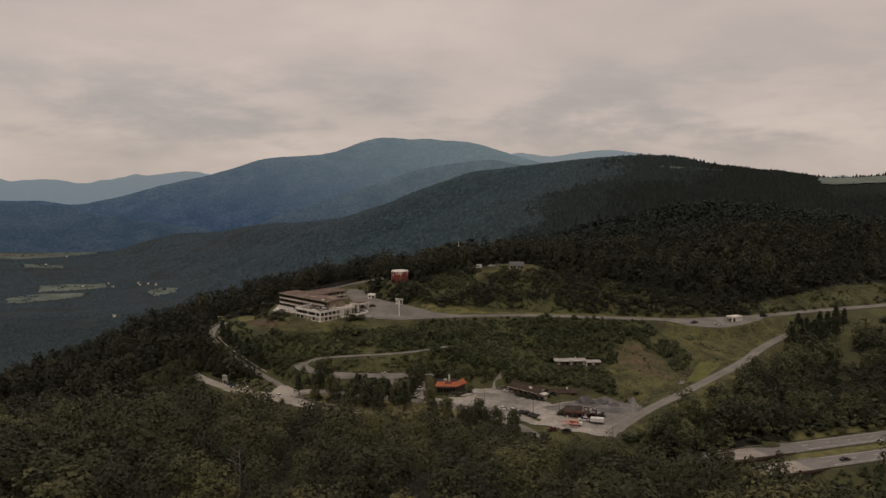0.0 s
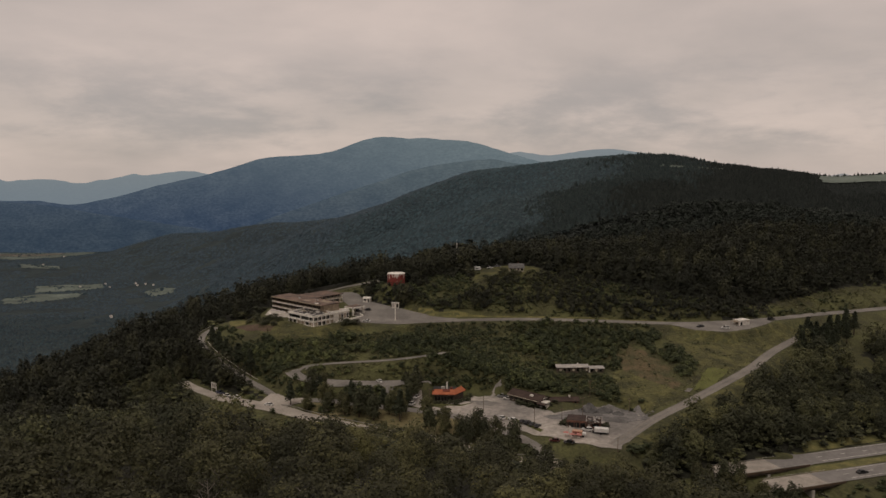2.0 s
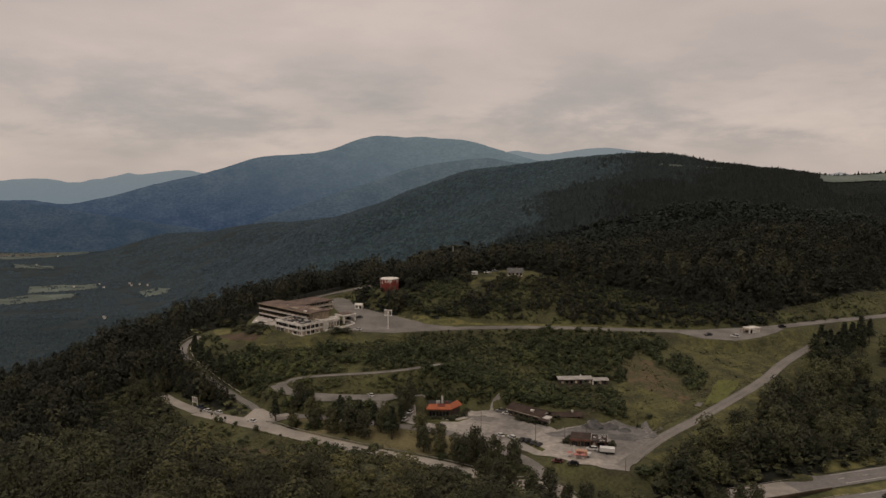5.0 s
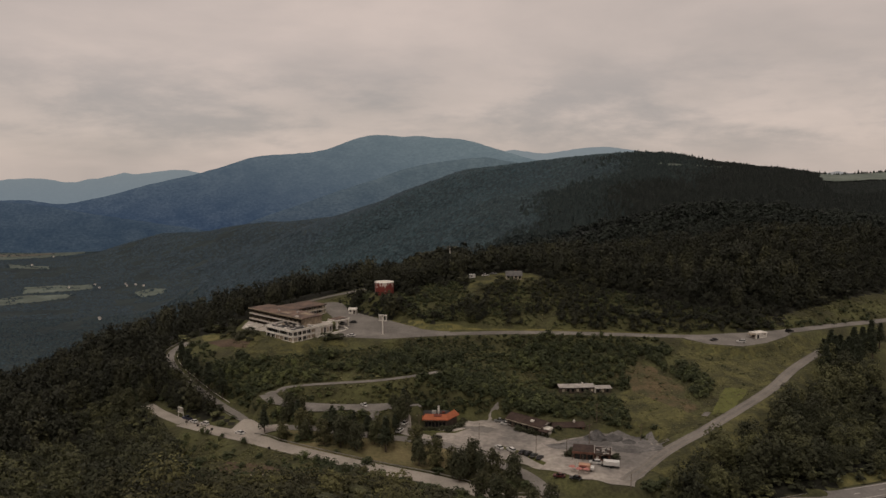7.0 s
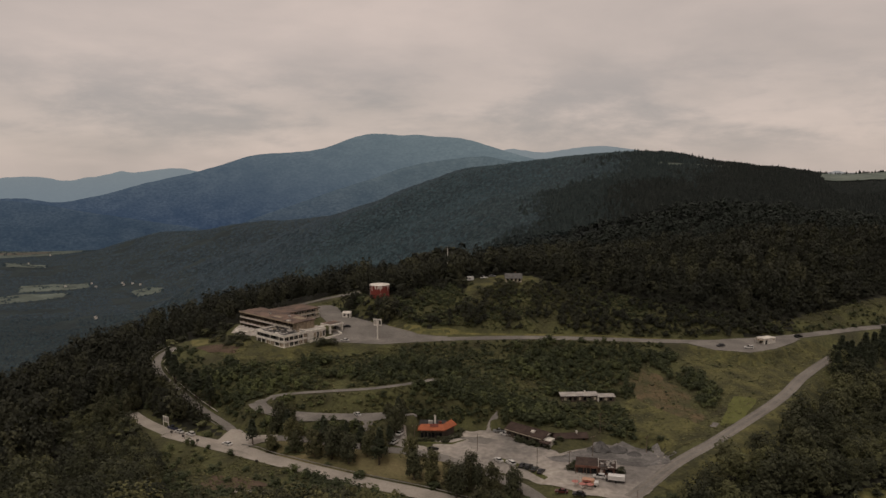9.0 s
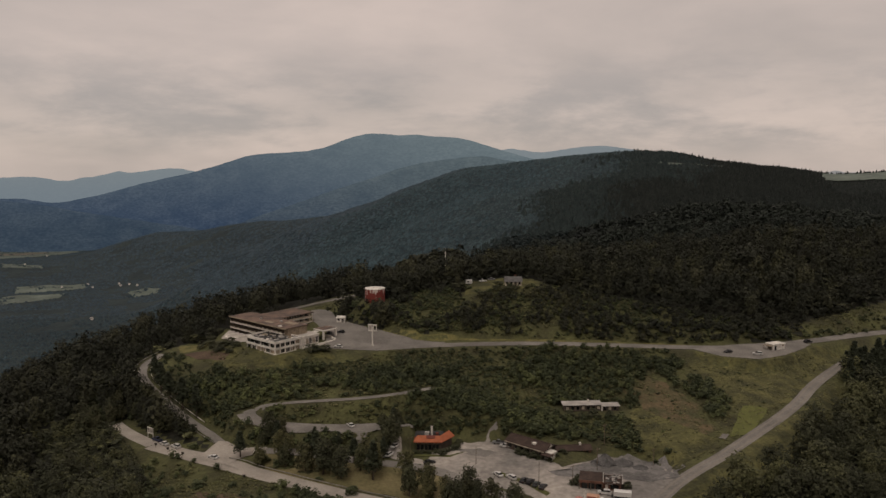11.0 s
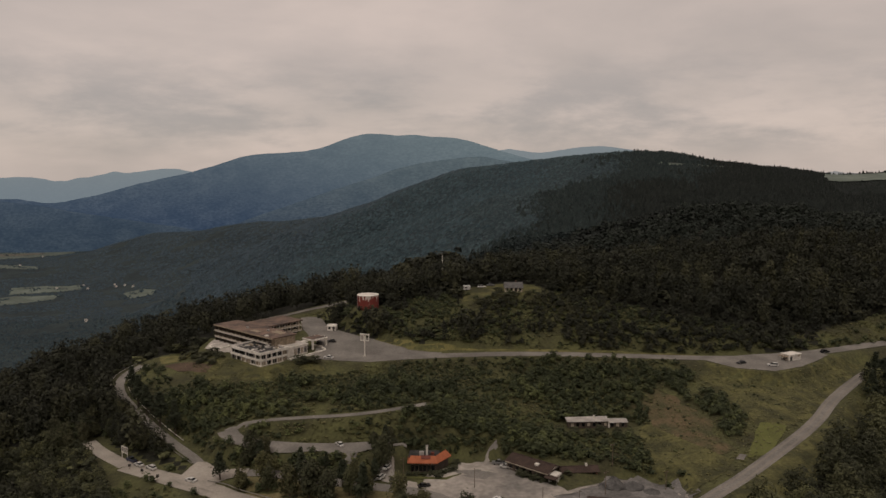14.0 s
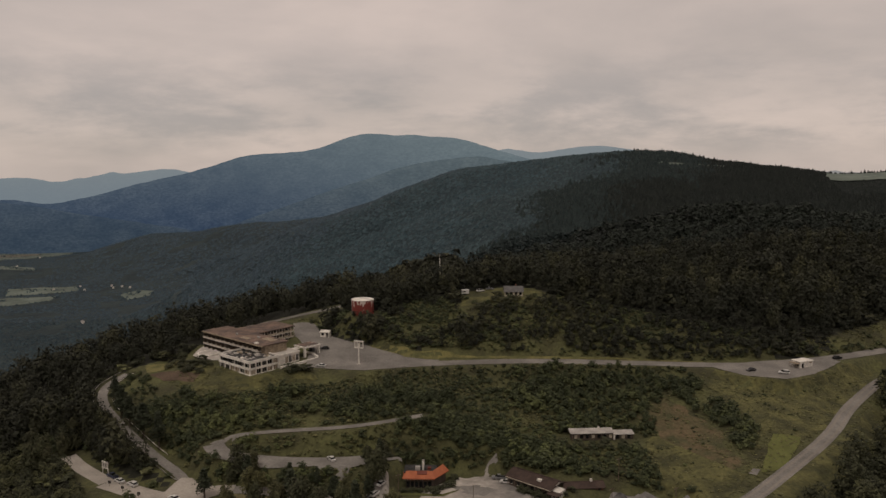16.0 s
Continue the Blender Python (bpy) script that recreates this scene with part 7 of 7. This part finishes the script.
patch("verge", [(84, 318), (96, 330), (120, 346), (150, 367), (180, 392), (196, 408), (204, 402), (184, 380), (150, 350), (128, 332), (100, 315), (90, 310)], M_MEADOW, "uneven grass beside the climbing road", "grass", 0.17, rough=3.0)
patch("field", GLADE, M_FIELD, "green clearing near the ridge top", "field", 0.8, 25, rough=8)
patch("verge", [(156, 317.5), (200, 331), (260, 349), (340, 372), (340, 367), (260, 344), (200, 326), (156, 312)], M_VERGE, "yellowish grass beside the motorway", "grass", 0.16, rough=0.5)
patch("asphalt", [(-31.6, 373.6), (-18.1, 374.1), (-8.2, 374.9), (-2.1, 377), (-2, 374.6), (-12.4, 371.3), (-19.7, 367), (-20.5, 364.3), (-26.9, 364.3), (-31.5, 367)], M_OLDROAD, "old asphalt stand below the loop road", "asphalt", 0.34, rough=0.6)
patch("pavement", [(-11, 357.5), (-12.2, 361.6), (-8.8, 366), (-5.4, 368), (-5, 362), (-3, 358.2), (3, 356), (3, 350), (-4, 353)], M_GRAVEL, "pale gravel beside the restaurant", "gravel", 0.24, rough=0.6)
patch("verge", [(-6, 361.5), (13, 360.2), (20, 364), (18, 362), (13, 358.4), (-6, 359.6)], M_LAWN, "narrow grass bed in front of the restaurant", "grass", 0.28, rough=0.3)
ribbon("road", [(-82, 300, 13.4), (-72, 305, 13.6), (-60, 309, 12.8), (-50, 309, 12.2)], 4.5, M_ROAD, "short stretch of pale lower road", 0.3, 3)

patch("verge", [(150, 297), (200, 311.2), (270, 331.8), (340, 352), (340, 347.5), (270, 327), (200, 306.7), (150, 292)], M_VERGE, "yellowish grass strip between the carriageways", "grass", 0.2, rough=0.4)

# fields and farms in the valley
for o, kind in FIELDS:
    m = M_FIELD if kind else M_HAYFIELD
    patch("field", o, m, "pale green farm field among valley woods" if m is M_FIELD else "tan hay field among valley woods", "field", 1.5 if kind else 2.5, 40, rough=14, seed=3)
patch("field", PASTURE, M_FIELD, "pale pasture on the ridge top", "field", 3.0, 25, rough=10)
for x, y, r in ((470, 2335, 20), (448, 2350, 60), (-2219, 4468, 20), (-2116, 4030, 40), (-1109, 2545, 10), (-1118, 2560, 70), (-1581, 3318, 0), (-1357, 3380, 30), (-1250, 3310, 70), (-1330, 3330, 25), (-1495, 3380, 15), (-1440, 3300, 45), (-1300, 3350, 10)):
    k = gable("farmhouse", pose(x, y, ground_z(x, y) + 4, rz=r), 8, 5, 2.6, 4.2, M_WHITE, M_GREYROOF, "pale farm building far down in the valley" if x < 0 else "pale house on the wooded ridge", "house", 0.6, None, 4, 1, 8)
    k["group"] = "farms in the valley"


# ---- single trees and shrubs ----
def limb(bm, p0, p1, r0, r1, n=7):
    cyl(bm, p0, p1, r0, r1, n)


def tree_kind(name, seed, tall, wide, leaves, material, label, category, cone=False, bare=0.3, group=""):
    """One tree: a tapered trunk with boughs, and a crown of loose leaf clumps."""
    g = random.Random(seed)
    t = thing(name, pose(0, 0, -500), label, category, group)
    bm = bmesh.new()
    lean = (g.uniform(-0.25, 0.25), g.uniform(-0.25, 0.25))
    limb(bm, (0, 0, -0.6), (lean[0], lean[1], tall * 0.5), tall * 0.03, tall * 0.017, 9)
    limb(bm, (lean[0], lean[1], tall * 0.5), (lean[0] * 1.4, lean[1] * 1.4, tall * 0.92), tall * 0.017, tall * 0.005, 7)
    part("trunk", bm, M_BARK, t)
    n = 9 if cone else 7
    for i in range(n):
        a = i * 2.4 + g.uniform(-0.4, 0.4)
        h = tall * (bare + (0.85 - bare) * i / n)
        r = wide * (0.75 if not cone else 0.8 * (1 - i / n) + 0.15)
        bm = bmesh.new()
        limb(bm, (lean[0], lean[1], h), (math.cos(a) * r, math.sin(a) * r, h + tall * (0.14 if not cone else 0.02)), tall * 0.009, tall * 0.003, 5)
        part("bough", bm, M_BARK, t)
    tri = leaf_template(seed, leaves, 16 if not cone else 26, 0.085 if not cone else 0.09, core=False, cone=cone)
    if not cone:
        rng = np.random.default_rng(seed)
        tri = (tri - np.array([0, 0, 0.24])) * np.array([1.1, 1.1, 1.25]) + rng.normal(0, 0.055, (len(tri), 1, 3))
        tri[:, :, 2] = np.maximum(tri[:, :, 2], 0.03)
    if cone:
        rng = np.random.default_rng(seed)
        tri = tri + rng.normal(0, 0.05, (len(tri), 1, 3)) * np.array([1, 1, 0.3])
    tri = tri * np.array([wide, wide, tall * (1 - bare) * 1.05]) + np.array([0, 0, tall * bare])
    crown = new("crown", triangles("crown", tri, material))
    crown.parent = t
    return t


def shrub_kind(seed, tall, wide, material, label):
    g = random.Random(seed)
    t = thing("shrub", pose(0, 0, -500), label, "shrub")
    for i in range(4):
        a = i * 1.6
        bm = bmesh.new()
        limb(bm, (0, 0, -0.3), (math.cos(a) * wide * 0.5, math.sin(a) * wide * 0.5, tall * 0.5), 0.06, 0.02, 5)
        part("stem", bm, M_BARK, t)
    tri = (leaf_template(seed, 460, 9, 0.13, core=False) - np.array([0, 0, 0.16])) * np.array([wide * 1.1, wide * 1.1, tall * 1.15])
    crown = new("foliage", triangles("foliage", tri, material))
    crown.parent = t
    return t


def plant(kinds, places, sizes, seed):
    g = random.Random(seed)
    for i, (x, y) in enumerate(places):
        k = g.choice(sizes) * g.uniform(0.88, 1.12)
        src = kinds[i % len(kinds)]
        m = pose(x, y, ground_z(x, y) - 0.1, rz=g.uniform(0, 360)) @ Matrix.Diagonal((k, k, k * g.uniform(0.9, 1.1), 1))
        c = copy_thing(src, m)
        c.matrix_basis = m


BROADS = [tree_kind("broadleaf_tree", 700 + i, 12.0 + i % 2, 4.1, 1500, M_LEAF_MID if i % 2 else M_LEAF, "full green broadleaf tree standing in mown grass", "tree", bare=0.14, group="trees between the roads") for i in range(4)]
PINES = [tree_kind("pine_tree", 720 + i, 13.0, 5.0, 1500, M_PINE, "dark ragged pine with a bare lower trunk", "tree", cone=True, bare=0.22, group="pines between the roads") for i in range(3)]
SHRUBS = [shrub_kind(740 + i, 2.2, 2.1, M_BUSH, "rounded green shrub on the slope") for i in range(3)]
DARK_SHRUBS = [shrub_kind(750 + i, 2.4, 2.4, M_LEAF_MID, "dense dark shrub beside a building") for i in range(2)]
plant(BROADS, [(-60, 351), (-50, 350), (-55, 369.5), (-60, 369), (-15.5, 345), (-21, 346), (-3.8, 342), (-2.4, 329), (4, 325), (-10, 362), (-42, 347), (21, 321), (26, 318), (13, 316), (11, 321), (-32, 349), (17, 322), (-35, 345), (30, 297), (37, 292), (20, 300), (25, 294)], (0.75, 0.9, 1.05), 1)
plant(PINES, [(-68.6, 356.5), (-38, 350), (-16, 341), (-104, 398), (-96, 392), (-118, 412), (207, 420.3), (211.5, 419), (218.5, 424.7), (209.4, 413.8), (216.7, 416.5), (230.5, 432.5), (236, 434), (243, 438), (202, 408), (207, 403), (213, 424), (223, 421), (225, 428), (250, 441), (239, 429), (229, 423), (221, 412), (214, 409), (-24, 351)], (0.95, 1.15), 2)
plant(DARK_SHRUBS, [(59, 384), (61.5, 384.3), (64, 383.8), (67, 384.2), (70.5, 384), (74, 384.3), (78, 384), (83, 384.4), (88, 384), (60, 387), (66, 387), (72, 387.4), (77, 387), (84, 387.6)], (0.9, 1.2), 7)
plant(SHRUBS, [(34, 492), (40, 490), (52, 491), (66, 494), (30, 499), (58, 505), (-59, 353), (-53, 351), (-49, 351), (-23, 330), (-36, 340), (5, 323), (32, 312), (37, 310), (28, 314), (-60, 325), (-78, 334), (-52, 318), (81, 305), (85, 308), (89, 311), (93, 351), (-90, 367), (-86, 372)], (0.9, 1.2, 1.5), 3)
plant(BROADS, [(-172, 446), (-169, 440), (-165, 435), (-162, 430), (-159, 424), (-155, 414), (-170, 433), (-164, 424), (-152, 409), (-148.5, 404), (-145, 399), (-141.5, 395), (-150, 399), (-144, 390), (-138, 390), (-136, 400), (-132.5, 402), (-139.5, 405), (-136, 408), (-143, 411), (-139, 415), (-147, 417.5), (-134.5, 395.5)], (0.65, 0.8), 8)
plant(BROADS, [(-128, 409), (-124, 405), (-120, 402), (-131, 412), (-116, 399), (-125, 400), (-119, 396)], (0.6, 0.75), 9)
plant(DARK_SHRUBS, [(-1, 362.6), (2, 362.6), (5, 362.4), (8, 362.6), (11, 363.2), (13.5, 364.4), (15.5, 366.5), (17, 369), (17.5, 372), (41, 362.5), (43, 360.5), (44.5, 359), (46.5, 357.5), (48.5, 356), (52, 355), (55, 357), (58, 358), (60, 338), (59.5, 336), (75.5, 329.5), (57.5, 332.5), (58.4, 335), (-50.5, 455.5)], (0.8, 1.1), 4)
plant(DARK_SHRUBS, [(-48, 432.5), (-51, 432), (-45, 433.5)], (1.5, 1.7), 6)
plant(DARK_SHRUBS, [(-108, 474), (-100, 449), (-95, 447), (-90, 443), (-104, 446), (-98, 440), (-93, 436), (-106, 454), (-107, 484), (-102, 486), (-109, 465), (-52, 502)], (1.0, 1.3), 5)
plant(DARK_SHRUBS, [(-108, 452), (-99, 442), (-96, 451), (-100, 439), (-98, 447), (-109, 462), (-110, 448), (-92, 443)], (1.2, 1.5), 14)


DEAD_TREES = [(-105, 263, 11.5), (-104, 268, 11), (-37, 126, 9.5), (-39, 139, 9), (-50, 165, 9.5), (-21, 122, 9)]


def dead_tree(x, y, tall, seed):
    """A bare grey snag that stands out of the woods."""
    g = random.Random(seed)
    t = thing("dead_tree", pose(x, y, ground_z(x, y) - 0.2, rz=g.uniform(0, 360)), "bare grey dead tree among green crowns", "tree", "dead trees in the near woods")
    bm = bmesh.new()
    limb(bm, (0, 0, -0.5), (0.3, 0.1, tall * 0.6), tall * 0.022, tall * 0.014, 8)
    limb(bm, (0.3, 0.1, tall * 0.6), (0.1, 0.5, tall), tall * 0.014, tall * 0.004, 6)
    part("trunk", bm, M_SNAG, t)
    for i in range(11):
        a, h = i * 2.4, tall * (0.45 + 0.5 * i / 11)
        r = tall * (0.30 - 0.16 * i / 11) * g.uniform(0.7, 1.2)
        tip = Vector((math.cos(a) * r, math.sin(a) * r, h + r * g.uniform(0.5, 1.0)))
        bm = bmesh.new()
        limb(bm, (0.25, 0.2, h), tip, tall * 0.008, tall * 0.004, 5)
        for k in (0.5, 0.75):
            p0 = Vector((0.25, 0.2, h)).lerp(tip, k)
            limb(bm, p0, p0 + Vector((g.uniform(-1, 1), g.uniform(-1, 1), g.uniform(0.6, 1.3))) * r * 0.35, tall * 0.004, tall * 0.002, 4)
        part("bough", bm, M_SNAG, t)


for i, (x, y, h) in enumerate(DEAD_TREES):
    dead_tree(x, y, h, 900 + i)
plant(BROADS, [(104, 284), (108, 278), (113, 273), (119, 270), (124, 266), (100, 279), (115, 281), (112, 288), (107, 290), (117, 286.5), (103, 291), (127, 274), (122, 276), (131, 270.5), (111, 283), (44, 294), (50, 291), (56, 287), (62, 284), (19, 326)], (0.75, 0.9), 13)
plant(PINES, [(-24.3, 359.3), (-31.1, 362.5), (-40.2, 360.5), (-55.8, 365.1), (-13, 357.5), (-9.5, 369.5)], (0.62, 0.8), 15)
plant(BROADS, [(-20.2, 359), (-35.3, 361.5), (-17, 358), (-62, 366.6), (-50, 361.4), (-14, 372.5), (-8.5, 378)], (0.5, 0.65), 16)
plant(DARK_SHRUBS, [(-13, 369), (-12, 373.5), (-9, 372), (-7, 377.5), (-15, 376), (-4, 380), (-11, 378), (-45, 362), (-28, 361), (-38, 364.5)], (1.0, 1.3), 17)
plant(DARK_SHRUBS, [(46.5, 494.5), (55, 488.5), (50, 487), (44, 489), (62, 490), (36, 486), (70, 492)], (1.2, 1.6), 12)
for x, y, r in ((-105.4, 368.2, 30), (-91.5, 358.4, 30), (-63, 338.6, 25), (-99, 363.5, 30)):
    q = thing("warning_sign", pose(x, y, ground_z(x, y), rz=r + 150), "small dark roadside sign seen from behind", "sign", "signs along the valley road")
    boxed("post", (-0.05, 0.05, -0.05, 0.05, -0.4, 2.2), M_WOOD, q)
    boxed("plate", (-0.5, 0.5, -0.09, -0.05, 1.2, 2.2), M_TYRE, q)
# the patterns for copying stand as trees of their own at the wood's edge
for src, (x, y) in zip(BROADS + PINES + SHRUBS + DARK_SHRUBS, ((-52, 354), (-28, 342), (4, 331), (33, 313), (-112, 405), (-124, 421), (212, 402), (-66, 334), (-70, 322), (98, 352), (10, 360.5), (-112, 470))):
    src.matrix_basis = pose(x, y, ground_z(x, y) - 0.1)
